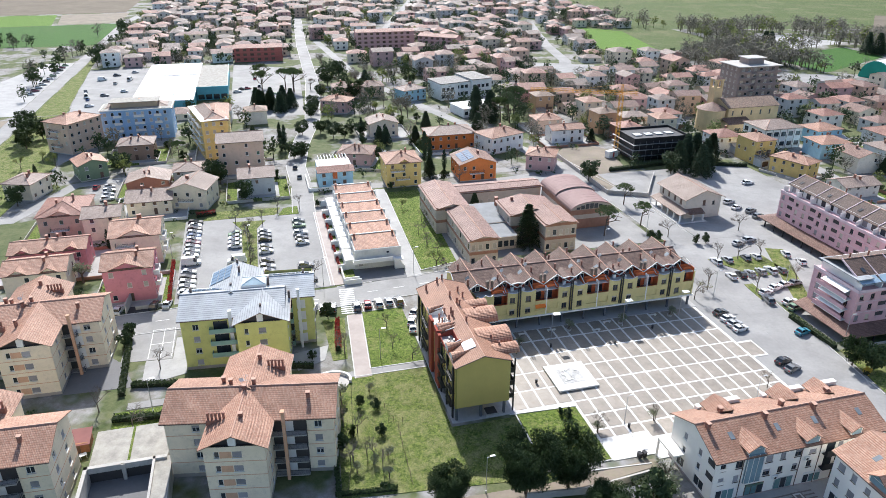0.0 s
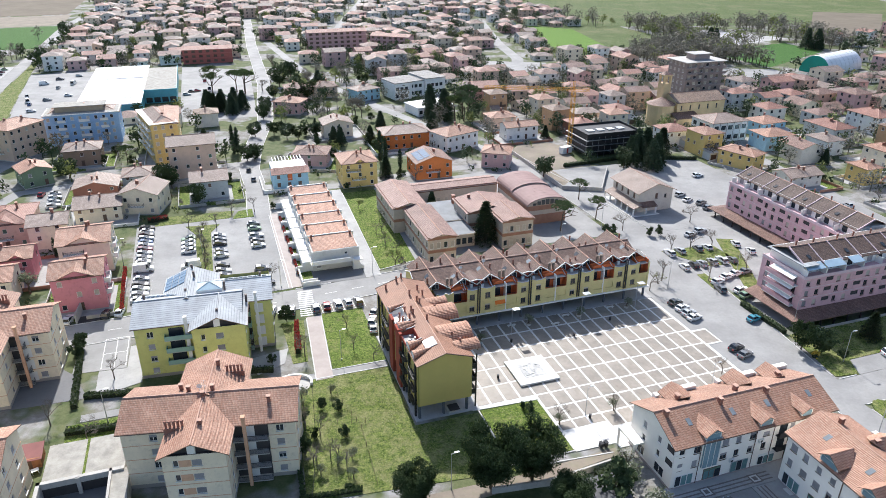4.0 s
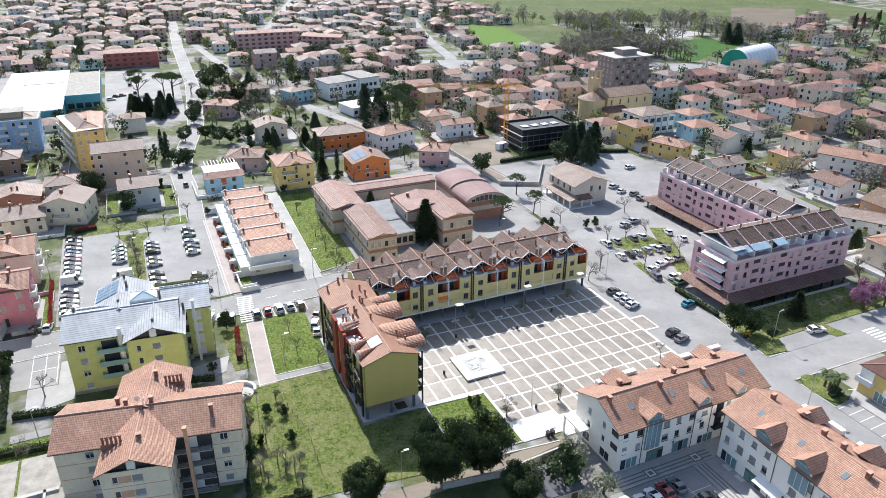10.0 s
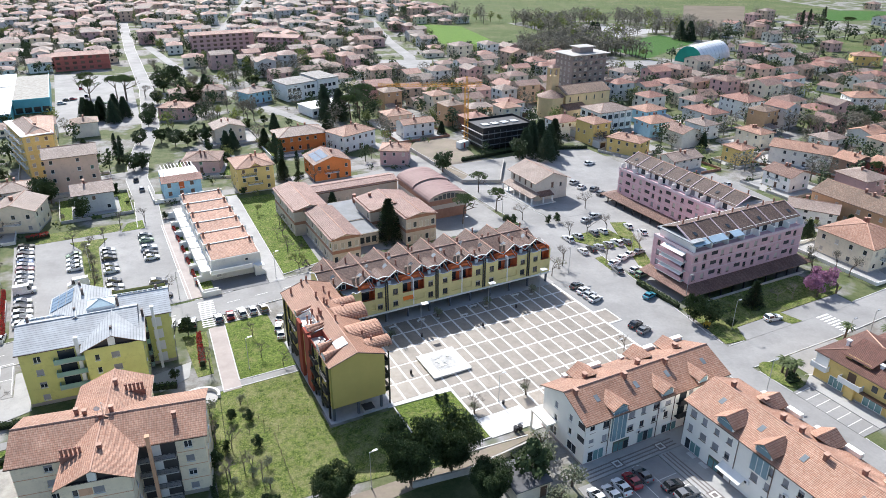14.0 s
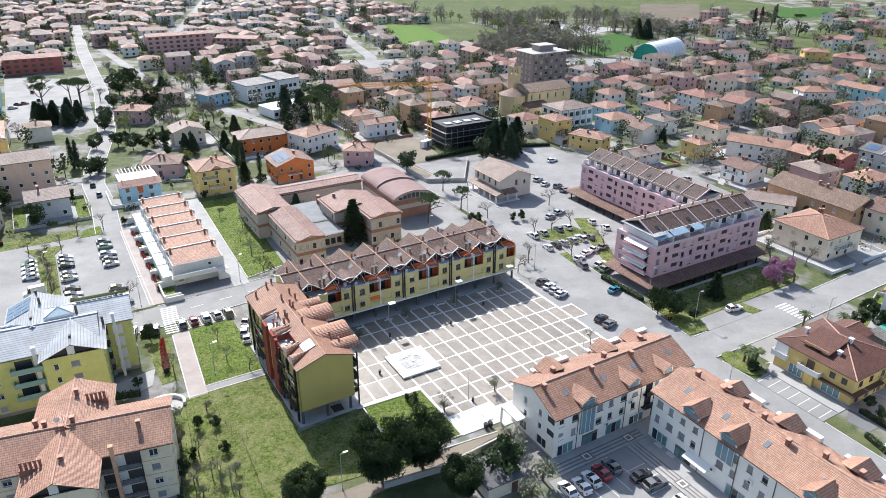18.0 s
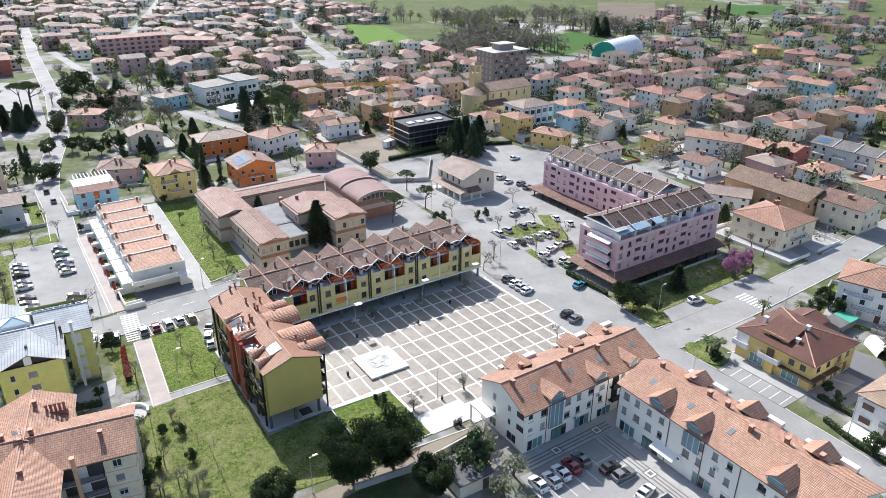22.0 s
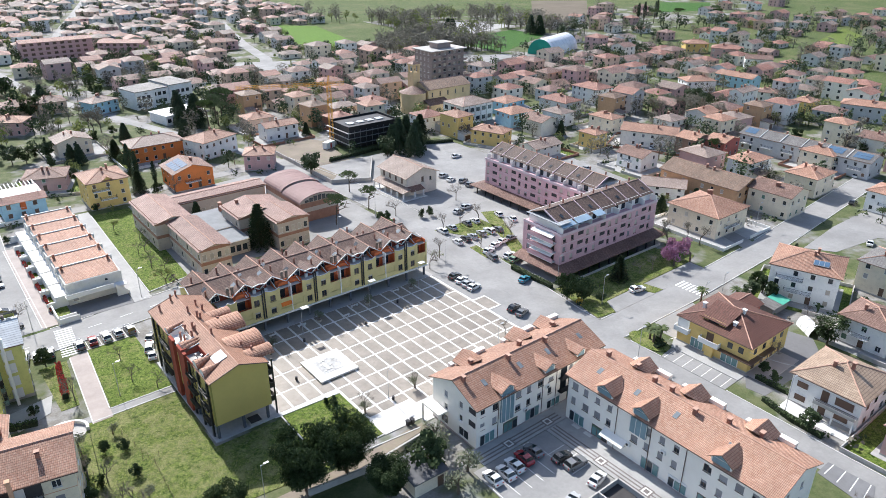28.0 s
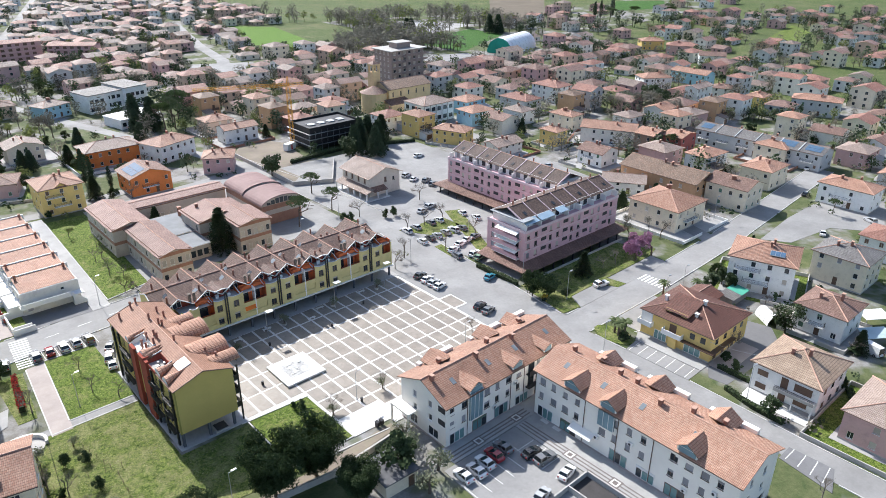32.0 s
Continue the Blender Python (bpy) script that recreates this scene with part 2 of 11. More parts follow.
def town_ground():
    """Gardens, yards and bare earth of the built-up ground, in patches."""
    m, nt, b = _tree("town_ground")
    f1, f2, f3 = _noise(nt, 0.045, 4, 0.6), _noise(nt, 0.22, 4, 0.75), _noise(nt, 2.5, 3, 0.8)
    green = _mix(nt, _span(nt, f2, 0.35, 0.65), (0.07, 0.10, 0.035), (0.15, 0.16, 0.075))
    yard = _mix(nt, _span(nt, f2, 0.4, 0.6), (0.33, 0.322, 0.31), (0.22, 0.205, 0.18))
    c = _mix(nt, _span(nt, f1, 0.48, 0.56), green, yard)
    c = _mix(nt, _span(nt, f3, 0.35, 0.7, 0, 0.5), c, _mix(nt, 1.0, c, (0.6, 0.6, 0.6), "MULTIPLY"))
    nt.links.new(c, b.inputs["Base Color"])
    b.inputs["Roughness"].default_value = 0.9
    b.inputs["Specular IOR Level"].default_value = 0.2
    _bump(nt, b, f3, 0.5, 0.15)
    return m


M_TOWN = town_ground()

# ---------------------------------------------------------------- mesh helpers


class Mesh:
    """Collects faces with metres-wide UVs and material slots, then makes one mesh."""

    def __init__(self):
        self.v, self.f, self.uv, self.mi = [], [], [], []

    def face(self, pts, mi=0, uv=None):
        n = len(self.v)
        pts = [Vector(p) for p in pts]
        self.v.extend(pts)
        self.f.append(tuple(range(n, n + len(pts))))
        if uv is None:
            nrm = (pts[1] - pts[0]).cross(pts[-1] - pts[0])
            if nrm.length > 1e-9:
                nrm.normalize()
            e = Vector((-nrm.y, nrm.x, 0))
            if e.length < 1e-3:
                e = Vector((1, 0, 0))
            e.normalize()
            s = nrm.cross(e)
            uv = [(p.dot(e), p.dot(s)) for p in pts]
        self.uv.extend(uv)
        self.mi.append(mi)
        return self

    def box(self, x0, y0, z0, x1, y1, z1, mi=0, skip=""):
        a = [(x0, y0), (x1, y0), (x1, y1), (x0, y1)]
        if "b" not in skip:
            self.face([(*p, z0) for p in reversed(a)], mi)
        if "t" not in skip:
            self.face([(*p, z1) for p in a], mi)
        for i in range(4):
            p, q = a[i], a[(i + 1) % 4]
            self.face([(*p, z0), (*q, z0), (*q, z1), (*p, z1)], mi)
        return self

    def prism(self, pts, z0, z1, mi=0, top=None):
        """An upright prism on a plan polygon (counter-clockwise)."""
        k = len(pts)
        self.face([(*p, z0) for p in reversed(pts)], mi)
        self.face([(*p, z1) for p in pts], mi if top is None else top)
        for i in range(k):
            p, q = pts[i], pts[(i + 1) % k]
            self.face([(*p, z0), (*q, z0), (*q, z1), (*p, z1)], mi)
        return self

    def tube(self, p, q, r0, r1=None, n=6, mi=0, caps=True):
        p, q = Vector(p), Vector(q)
        r1 = r0 if r1 is None else r1
        d = (q - p).normalized()
        a = d.orthogonal().normalized()
        b = d.cross(a)
        ring = [(math.cos(math.tau * i / n) * a + math.sin(math.tau * i / n) * b) for i in range(n)]
        for i in range(n):
            j = (i + 1) % n
            self.face([p + ring[i] * r0, p + ring[j] * r0, q + ring[j] * r1, q + ring[i] * r1], mi)
        if caps:
            self.face([q + e * r1 for e in ring], mi)
            self.face([p + e * r0 for e in reversed(ring)], mi)
        return self

    def slab(self, pts, thick, mi=0, under=None, edge=None):
        """A sloping sheet of that thickness; its upper side is pts, seen counter-clockwise from above."""
        pts = [Vector(p) for p in pts]
        low = [p - Vector((0, 0, thick)) for p in pts]
        self.face(pts, mi)
        self.face(list(reversed(low)), mi if under is None else under)
        k = len(pts)
        for i in range(k):
            j = (i + 1) % k
            self.face([low[i], low[j], pts[j], pts[i]], mi if edge is None else edge)
        return self

    def mesh(self, name):
        me = bpy.data.meshes.new(name)
        me.from_pydata([tuple(p) for p in self.v], [], self.f)
        lay = me.uv_layers.new(name="UVMap")
        lay.data.foreach_set("uv", [c for p in self.uv for c in p])
        me.polygons.foreach_set("material_index", self.mi)
        me.update()
        return me


def part(name, data, mats, parent, label="", m=None):
    """Links a mesh as one object under a thing or under a part."""
    if isinstance(data, Mesh):
        data = data.mesh(name)
    if mats is not None and not data.materials:
        for k in (mats if isinstance(mats, (list, tuple)) else [mats]):
            data.materials.append(k)
    ob = new(name, data)
    ob.parent = parent
    if m is not None:
        ob.matrix_basis = m
    if label:
        ob["label"] = label
    return ob


def thing(name, label, category, m, group="", kind=""):
    ob = tagged(new(name), label, category, group, kind)
    ob.empty_display_size = 0.2
    ob.matrix_basis = m
    return ob


def solid(name, data, mats, label, category, m=None, group="", kind=""):
    """A thing that is one mesh."""
    return tagged(part(name, data, mats, None, "", m), label, category, group, kind)


# ---------------------------------------------------------------- windows, walls, roofs
CACHE = {}


def cached(key, make):
    if key not in CACHE:
        CACHE[key] = make()
    return CACHE[key]


def window_meshes(w, h, frame_mat):
    def frame_():
        g = Mesh()
        t = 0.07
        g.box(0, 0, 0, t, 0.07, h).box(w - t, 0, 0, w, 0.07, h).box(t, 0, 0, w - t, 0.07, t).box(t, 0, h - t, w - t, 0.07, h)
        if w > 0.9:
            g.box(w / 2 - 0.04, 0, t, w / 2 + 0.04, 0.07, h - t)
        g.box(-0.08, -0.24, -0.07, w + 0.08, 0.02, -0.01)
        me = g.mesh("window")
        me.materials.append(frame_mat)
        return me

    def pane_(mat):
        g = Mesh().box(0.07, 0.03, 0.07, w - 0.07, 0.05, h - 0.07)
        me = g.mesh("pane")
        me.materials.append(mat)
        return me

    k = (round(w, 2), round(h, 2), frame_mat.name)
    return cached(("wf",) + k, frame_), pane_, k


def blind_mesh(w, h, mat, drop):
    """A slatted roller blind or pair of shutters that fills the upper part of the opening."""
    def make():
        g = Mesh()
        z1, z0 = h - 0.04, h - (h - 0.06) * drop
        n = max(3, int((z1 - z0) / 0.16))
        zz = [(z0 + (z1 - z0) * i / n, -0.02 if i % 2 else -0.05) for i in range(n + 1)]
        for (a, ya), (b_, yb) in zip(zz, zz[1:]):
            g.face([(0.03, ya, a), (w - 0.03, ya, a), (w - 0.03, yb, b_), (0.03, yb, b_)])
        me = g.mesh("blind")
        me.materials.append(mat)
        return me
    return cached(("bl", round(w, 2), round(h, 2), mat.name, drop), make)


def simple_window(w, h, frame_mat, fill):
    """Frame and filling in one mesh, for houses farther off."""
    g = Mesh().box(0, 0.0, 0, w, 0.05, h, 0).box(0.08, -0.03, 0.08, w - 0.08, 0.0, h - 0.08, 1).box(-0.08, -0.2, -0.07, w + 0.08, 0.02, -0.01, 0)
    me = g.mesh("window")
    me.materials.append(frame_mat)
    me.materials.append(fill)
    return me


def put_window(parent, m, w, h, frame_mat, shut=None, drop=0.0, simple=False):
    """A window in an opening of a wall: m has its lower left corner, x along the wall and y into it."""
    if simple:
        key = ("sw", round(w, 2), round(h, 2), frame_mat.name, shut.name if shut and drop > 0.5 else "glass")
        return part("window", cached(key, lambda: simple_window(w, h, frame_mat, shut if shut and drop > 0.5 else M_GLASS)), None, parent, m=m @ pose(0, 0.1, 0))
    fm, pane_, k = window_meshes(w, h, frame_mat)
    win = part("window", fm, None, parent, m=m @ pose(0, 0.12, 0))
    if shut is not None and drop > 0.97:
        part("roller_blind", blind_mesh(w, h, shut, drop), None, win)
    else:
        part("pane", cached(("pn",) + k, lambda: pane_(M_GLASS)), None, win)
        if shut is not None and drop > 0.05:
            part("roller_blind", blind_mesh(w, h, shut, drop), None, win)
    return win


def facade(g, p, ang, width, z0, z1, holes, mi=0, depth=0.2, reveal=None):
    """Adds a wall with openings (x0, z0, x1, z1) to g; p is its left foot, ang the direction to its right."""
    ca, sa = math.cos(radians(ang)), math.sin(radians(ang))

    def at3(x, y, z):
        return (p[0] + x * ca - y * sa, p[1] + x * sa + y * ca, z)
    xs = sorted({0.0, width, *[v for h in holes for v in (h[0], h[2])]})
    zs = sorted({z0, z1, *[v for h in holes for v in (h[1], h[3])]})
    for i in range(len(xs) - 1):
        for j in range(len(zs) - 1):
            cx, cz = (xs[i] + xs[i + 1]) / 2, (zs[j] + zs[j + 1]) / 2
            if any(h[0] < cx < h[2] and h[1] < cz < h[3] for h in holes):
                continue
            g.face([at3(xs[i], 0, zs[j]), at3(xs[i + 1], 0, zs[j]), at3(xs[i + 1], 0, zs[j + 1]), at3(xs[i], 0, zs[j + 1])], mi)
    r = mi if reveal is None else reveal
    for a, b_, c, d in holes:
        g.face([at3(a, 0, b_), at3(c, 0, b_), at3(c, depth, b_), at3(a, depth, b_)], r)
        g.face([at3(a, depth, d), at3(c, depth, d), at3(c, 0, d), at3(a, 0, d)], r)
        g.face([at3(a, 0, b_), at3(a, depth, b_), at3(a, depth, d), at3(a, 0, d)], r)
        g.face([at3(c, depth, b_), at3(c, 0, b_), at3(c, 0, d), at3(c, depth, d)], r)
        g.face([at3(a, depth, b_), at3(c, depth, b_), at3(c, depth, d), at3(a, depth, d)], r)


def face_pose(p, ang, x, z):
    ca, sa = math.cos(radians(ang)), math.sin(radians(ang))
    return pose(p[0] + x * ca, p[1] + x * sa, z, 0, 0, ang)


def roof_faces(kind, x0, y0, x1, y1, z, rise, over=0.5):
    """Upper faces of a roof over a rectangle, with its ridges. kind: x, y (gable along that axis), hip, mono, flat."""
    X0, Y0, X1, Y1 = x0 - over, y0 - over, x1 + over, y1 + over
    ze = z - over * rise / (min(x1 - x0, y1 - y0) / 2)
    zr = z + rise
    if kind == "x":
        ze = z - over * rise / ((y1 - y0) / 2)
        ym = (y0 + y1) / 2
        return ([[(X0, Y0, ze), (X1, Y0, ze), (X1, ym, zr), (X0, ym, zr)], [(X1, Y1, ze), (X0, Y1, ze), (X0, ym, zr), (X1, ym, zr)]],
                [((X0, ym, zr), (X1, ym, zr))])
    if kind == "y":
        ze = z - over * rise / ((x1 - x0) / 2)
        xm = (x0 + x1) / 2
        return ([[(X0, Y1, ze), (X0, Y0, ze), (xm, Y0, zr), (xm, Y1, zr)], [(X1, Y0, ze), (X1, Y1, ze), (xm, Y1, zr), (xm, Y0, zr)]],
                [((xm, Y0, zr), (xm, Y1, zr))])
    if kind == "mono":
        return ([[(X0, Y0, z), (X1, Y0, z), (X1, Y1, z + rise), (X0, Y1, z + rise)]], [])
    if kind == "flat":
        return ([[(X0, Y0, z), (X1, Y0, z), (X1, Y1, z), (X0, Y1, z)]], [])
    w, d = X1 - X0, Y1 - Y0
    if w >= d:
        a, b_ = (X0 + d / 2, (Y0 + Y1) / 2, zr), (X1 - d / 2, (Y0 + Y1) / 2, zr)
    else:
        a, b_ = ((X0 + X1) / 2, Y0 + w / 2, zr), ((X0 + X1) / 2, Y1 - w / 2, zr)
    c = [(X0, Y0, ze), (X1, Y0, ze), (X1, Y1, ze), (X0, Y1, ze)]
    if w >= d:
        fs = [[c[0], c[1], b_, a], [c[1], c[2], b_], [c[2], c[3], a, b_], [c[3], c[0], a]]
        rd = [(a, b_), (c[0], a), (c[3], a), (c[1], b_), (c[2], b_)]
    else:
        fs = [[c[0], c[1], a], [c[1], c[2], b_, a], [c[2], c[3], b_], [c[3], c[0], a, b_]]
        rd = [(a, b_), (c[0], a), (c[1], a), (c[2], b_), (c[3], b_)]
    return fs, rd


def add_roof(parent, kind, x0, y0, x1, y1, z, rise, mat, over=0.5, ridge=M_RIDGE, thick=0.14, gutters=True, name="roof"):
    fs, rd = roof_faces(kind, x0, y0, x1, y1, z, rise, over)
    g = Mesh()
    for f in fs:
        g.slab([Vector(p) + Vector((0, 0, thick)) for p in f], thick, 0, 1, 1)
    ob = part(name, g, [mat, M_SOFFIT], parent)
    if rd and ridge is not None:
        k = Mesh()
        for a, b_ in rd:
            k.tube(Vector(a) + Vector((0, 0, thick)), Vector(b_) + Vector((0, 0, thick)), 0.13, n=6)
        part("ridge_tiles", k, ridge, ob)
    if gutters and kind in ("x", "y", "hip"):
        for f in fs:
            a, b_ = Vector(f[0]), Vector(f[1])
            if abs(a.z - b_.z) < 0.01 and (kind != "hip" or f is fs[0]):
                part("gutter", Mesh().tube(a + Vector((0, 0, 0.02)), b_ + Vector((0, 0, 0.02)), 0.09, n=5), M_GUTTER, ob)
    return ob


def chimney_mesh(w, d, h):
    def make():
        g = Mesh()
        g.box(-w / 2, -d / 2, -0.6, w / 2, d / 2, h)
        g.box(-w / 2 - 0.06, -d / 2 - 0.06, h, w / 2 + 0.06, d / 2 + 0.06, h + 0.08)
        for sx in (-1, 1):
            for sy in (-1, 1):
                g.box(sx * (w / 2 - 0.06) - 0.05, sy * (d / 2 - 0.06) - 0.05, h + 0.08, sx * (w / 2 - 0.06) + 0.05, sy * (d / 2 - 0.06) + 0.05, h + 0.3)
        g.box(-w / 2 - 0.1, -d / 2 - 0.1, h + 0.3, w / 2 + 0.1, d / 2 + 0.1, h + 0.38, 1)
        me = g.mesh("chimney")
        me.materials.append(M_CHIM)
        me.materials.append(M_RIDGE)
        return me
    return cached(("ch", w, d, h), make)


def railing(parent, pts, h=1.0, mat=M_DARKMETAL, name="railing", gap=0.14, solid_mat=None):
    """A balustrade along a line of points: bars and a top rail, or a solid parapet."""
    g = Mesh()
    for a, b_ in zip(pts, pts[1:]):
        a, b_ = Vector(a), Vector(b_)
        L = (b_ - a).length
        up = Vector((0, 0, h))
        if solid_mat:
            n = Vector((-(b_ - a).y, (b_ - a).x, 0)).normalized() * 0.06
            g.prism([tuple((a - n).xy), tuple((b_ - n).xy), tuple((b_ + n).xy), tuple((a + n).xy)], a.z, a.z + h)
            continue
        g.tube(a + up, b_ + up, 0.035, n=4)
        g.tube(a + Vector((0, 0, 0.1)), b_ + Vector((0, 0, 0.1)), 0.025, n=4)
        for i in range(int(L / gap) + 1):
            p = a + (b_ - a) * (i * gap / L)
            g.tube(p + Vector((0, 0, 0.1)), p + up, 0.014, n=3, caps=False)
    return part(name, g, solid_mat or mat, parent)


def balcony(parent, p, ang, x, z, w, depth, mat=M_CONC, rail=M_DARKMETAL, solid_rail=None):
    """A balcony out of a wall: slab with a railing under it."""
    m = face_pose(p, ang, x, z)
    b = part("balcony", Mesh().box(0, -depth, -0.18, w, 0.0, 0.0), mat, parent, m=m)
    railing(b, [(0.05, -0.02, 0), (0.05, -depth + 0.06, 0), (w - 0.05, -depth + 0.06, 0), (w - 0.05, -0.02, 0)], 1.0, rail, solid_mat=solid_rail)
    return b


SHUTTERS = [M_SHUT_BROWN, M_SHUT_GREY, M_SHUT_BEIGE, M_SHUT_GREEN]


def walls_with_windows(parent, w, d, h, mat, rng, storeys, sides="fblr", win=(1.1, 1.35), sill=0.95, shut=M_SHUT_GREY, frame_mat=M_FRAME_W,
                       pitch=3.1, skip=0.2, door=True, base=None, gable=None, rise=0.0, z0=0.0, halves=True, plinth=0.35):
    """The four walls of a house with their windows. sides: which get windows. gable: axis of a gabled roof over it."""
    g = Mesh()
    runs = {"f": ((0, 0), 0, w), "r": ((w, 0), 90, d), "b": ((w, d), 180, w), "l": ((0, d), 270, d)}
    sh = (h - z0) / storeys
    todo = []
    for s, (p, ang, L) in runs.items():
        holes = []
        if s in sides:
            n = max(1, int((L - 0.8) / pitch))
            ww = min(win[0], L / n - 0.5)
            for r in range(storeys):
                for i in range(n):
                    if rng.random() < skip:
                        continue
                    x = L * (i + 0.5) / n - ww / 2
                    zb = z0 + r * sh + sill
                    if r == 0 and door and s == "f" and i == n // 2:
                        hole = (x, z0 + plinth, x + ww, z0 + plinth + 2.15)
                        kind = "d"
                    else:
                        hole = (x, zb, x + ww, min(zb + win[1], z0 + (r + 1) * sh - 0.25))
                        kind = "w"
                    holes.append(hole)
                    todo.append((kind, p, ang, hole))
        facade(g, p, ang, L, z0, h, holes)
    if gable == "x":
        for x, o in ((0, -1), (w, 1)):
            t = [(x, 0, h), (x, d, h), (x, d / 2, h + rise)]
            g.face(t if o > 0 else list(reversed(t)))
    if gable == "y":
        for y, o in ((0, 1), (d, -1)):
            t = [(0, y, h), (w, y, h), (w / 2, y, h + rise)]
            g.face(t if o > 0 else list(reversed(t)))
    wall = part("wall", g, mat, parent)
    if plinth:
        part("plinth", Mesh().box(-0.05, -0.05, 0, w + 0.05, d + 0.05, plinth, skip="b"), base or M_CONC, parent)
    for kind, p, ang, (a, b_, c, e) in todo:
        m = face_pose(p, ang, a, b_)
        if kind == "d":
            dm = cached(("door", round(c - a, 2), round(e - b_, 2)), lambda: _door_mesh(c - a, e - b_))
            part("door", dm, None, parent, m=m @ pose(0, 0.1, 0))
        else:
            r = rng.random()
            drop = 0.98 if r < 0.3 else (0.45 if halves and r < 0.55 else 0.0)
            put_window(parent, m, c - a, e - b_, frame_mat, shut, drop, not halves)
    return wall


def _door_mesh(w, h):
    g = Mesh().box(0, 0, 0, w, 0.06, h)
    g.box(0.12, -0.02, 0.15, w - 0.12, 0.0, h * 0.45).box(0.12, -0.02, h * 0.5, w - 0.12, 0.0, h - 0.15)
    g.box(w - 0.16, -0.08, h * 0.46, w - 0.08, -0.02, h * 0.5, 1)
    me = g.mesh("door")
    me.materials.append(M_FRAME_B)
    me.materials.append(M_STEEL)
    return me

# ---------------------------------------------------------------- ground, roads, lawns
gm = Mesh()
for (x0, y0, x1, y1) in ((-3500, -600, 3500, 4000),):
    n = 40
    for i in range(n):
        for j in range(n):
            xa, xb = x0 + (x1 - x0) * i / n, x0 + (x1 - x0) * (i + 1) / n
            ya, yb = y0 + (y1 - y0) * j / n, y0 + (y1 - y0) * (j + 1) / n
            gm.face([(xa, ya, 0), (xb, ya, 0), (xb, yb, 0), (xa, yb, 0)])
ground = solid("ground", gm, M_TOWN, "patchy ground of gardens, yards and bare earth", "ground", kind="structure")


TAKEN, LANES = [], []                  # outlines and lines that nothing is built on


def inside(x, y, poly):
    hit = False
    for (x0, y0), (x1, y1) in zip(poly, poly[1:] + poly[:1]):
        if (y0 > y) != (y1 > y) and x < (x1 - x0) * (y - y0) / (y1 - y0) + x0:
            hit = not hit
    return hit


def to_line(x, y, a, b):
    dx, dy = b[0] - a[0], b[1] - a[1]
    t = max(0.0, min(1.0, ((x - a[0]) * dx + (y - a[1]) * dy) / (dx * dx + dy * dy)))
    return math.hypot(x - a[0] - t * dx, y - a[1] - t * dy)


def lane_gap(x, y):
    """Metres from a place to the nearest road's edge."""
    return min(to_line(x, y, a, b) - w / 2 for pts, w in LANES for a, b in zip(pts, pts[1:]))


def patch(name, mat, pts, z, label, category="ground", plan=True, thick=None):
    """A flat piece of ground with edges of its own; pts in plan metres, counter-clockwise or not."""
    q = [at(*p) if plan else p for p in pts]
    area = sum(a[0] * b[1] - b[0] * a[1] for a, b in zip(q, q[1:] + q[:1]))
    if area < 0:
        q = q[::-1]
    TAKEN.append(q)
    if mat in (M_ASPH, M_ASPH_D):
        LOTS.append(q)
    return solid(name, Mesh().prism(q, max(0.0, z - (thick or z)) + 0.002, z), mat, label, category, kind="structure")


def ribbon(g, pts, width, z0, z1, mi=0, off=0.0):
    """A strip along a line of plan points."""
    vs = [Vector(p) for p in pts]
    left, right = [], []
    for i, p in enumerate(vs):
        d = (vs[min(i + 1, len(vs) - 1)] - vs[max(i - 1, 0)]).normalized()
        n = Vector((-d.y, d.x))
        left.append(p + n * (off + width / 2))
        right.append(p + n * (off - width / 2))
    for i in range(len(vs) - 1):
        a, b_, c, e = right[i], right[i + 1], left[i + 1], left[i]
        g.face([(*a, z1), (*b_, z1), (*c, z1), (*e, z1)], mi)
        g.face([(*a, z0), (*b_, z0), (*b_, z1), (*a, z1)], mi)
        g.face([(*c, z0), (*e, z0), (*e, z1), (*c, z1)], mi)
    for a, b_ in ((right[0], left[0]), (left[-1], right[-1])):
        g.face([(*b_, z0), (*a, z0), (*a, z1), (*b_, z1)], mi)
    return g


KERBS, LOTS = [], []                   # roads that want kerbs, and yards that open on a road


def lay_kerbs():
    """Kerbs along the roads, left open where another road or a yard joins."""
    for r, pts, width, z, me_ in KERBS:
        line = []
        for a, b_ in zip(pts, pts[1:]):
            n = max(1, int(math.hypot(b_[0] - a[0], b_[1] - a[1]) / 1.5))
            line += [Vector(a).lerp(Vector(b_), i / n) for i in range(n)]
        line.append(Vector(pts[-1]))
        for side in (-1, 1):
            off = side * (width / 2 + 0.11)
            runs, now = [], []
            for i, p in enumerate(line):
                d = (line[min(i + 1, len(line) - 1)] - line[max(i - 1, 0)]).normalized()
                q = p + Vector((-d.y, d.x)) * off
                shut = any(to_line(q.x, q.y, a, b_) < w / 2 + 0.5 for k, (ps, w) in enumerate(LANES) if k != me_ for a, b_ in zip(ps, ps[1:])) or any(inside(q.x, q.y, lot) for lot in LOTS)
                if shut:
                    runs.append(now)
                    now = []
                else:
                    now.append(p)
            for run_ in runs + [now]:
                if len(run_) > 1:
                    part("kerb", ribbon(Mesh(), run_, 0.2, 0, z + 0.1, 0, off), M_KERB, r)


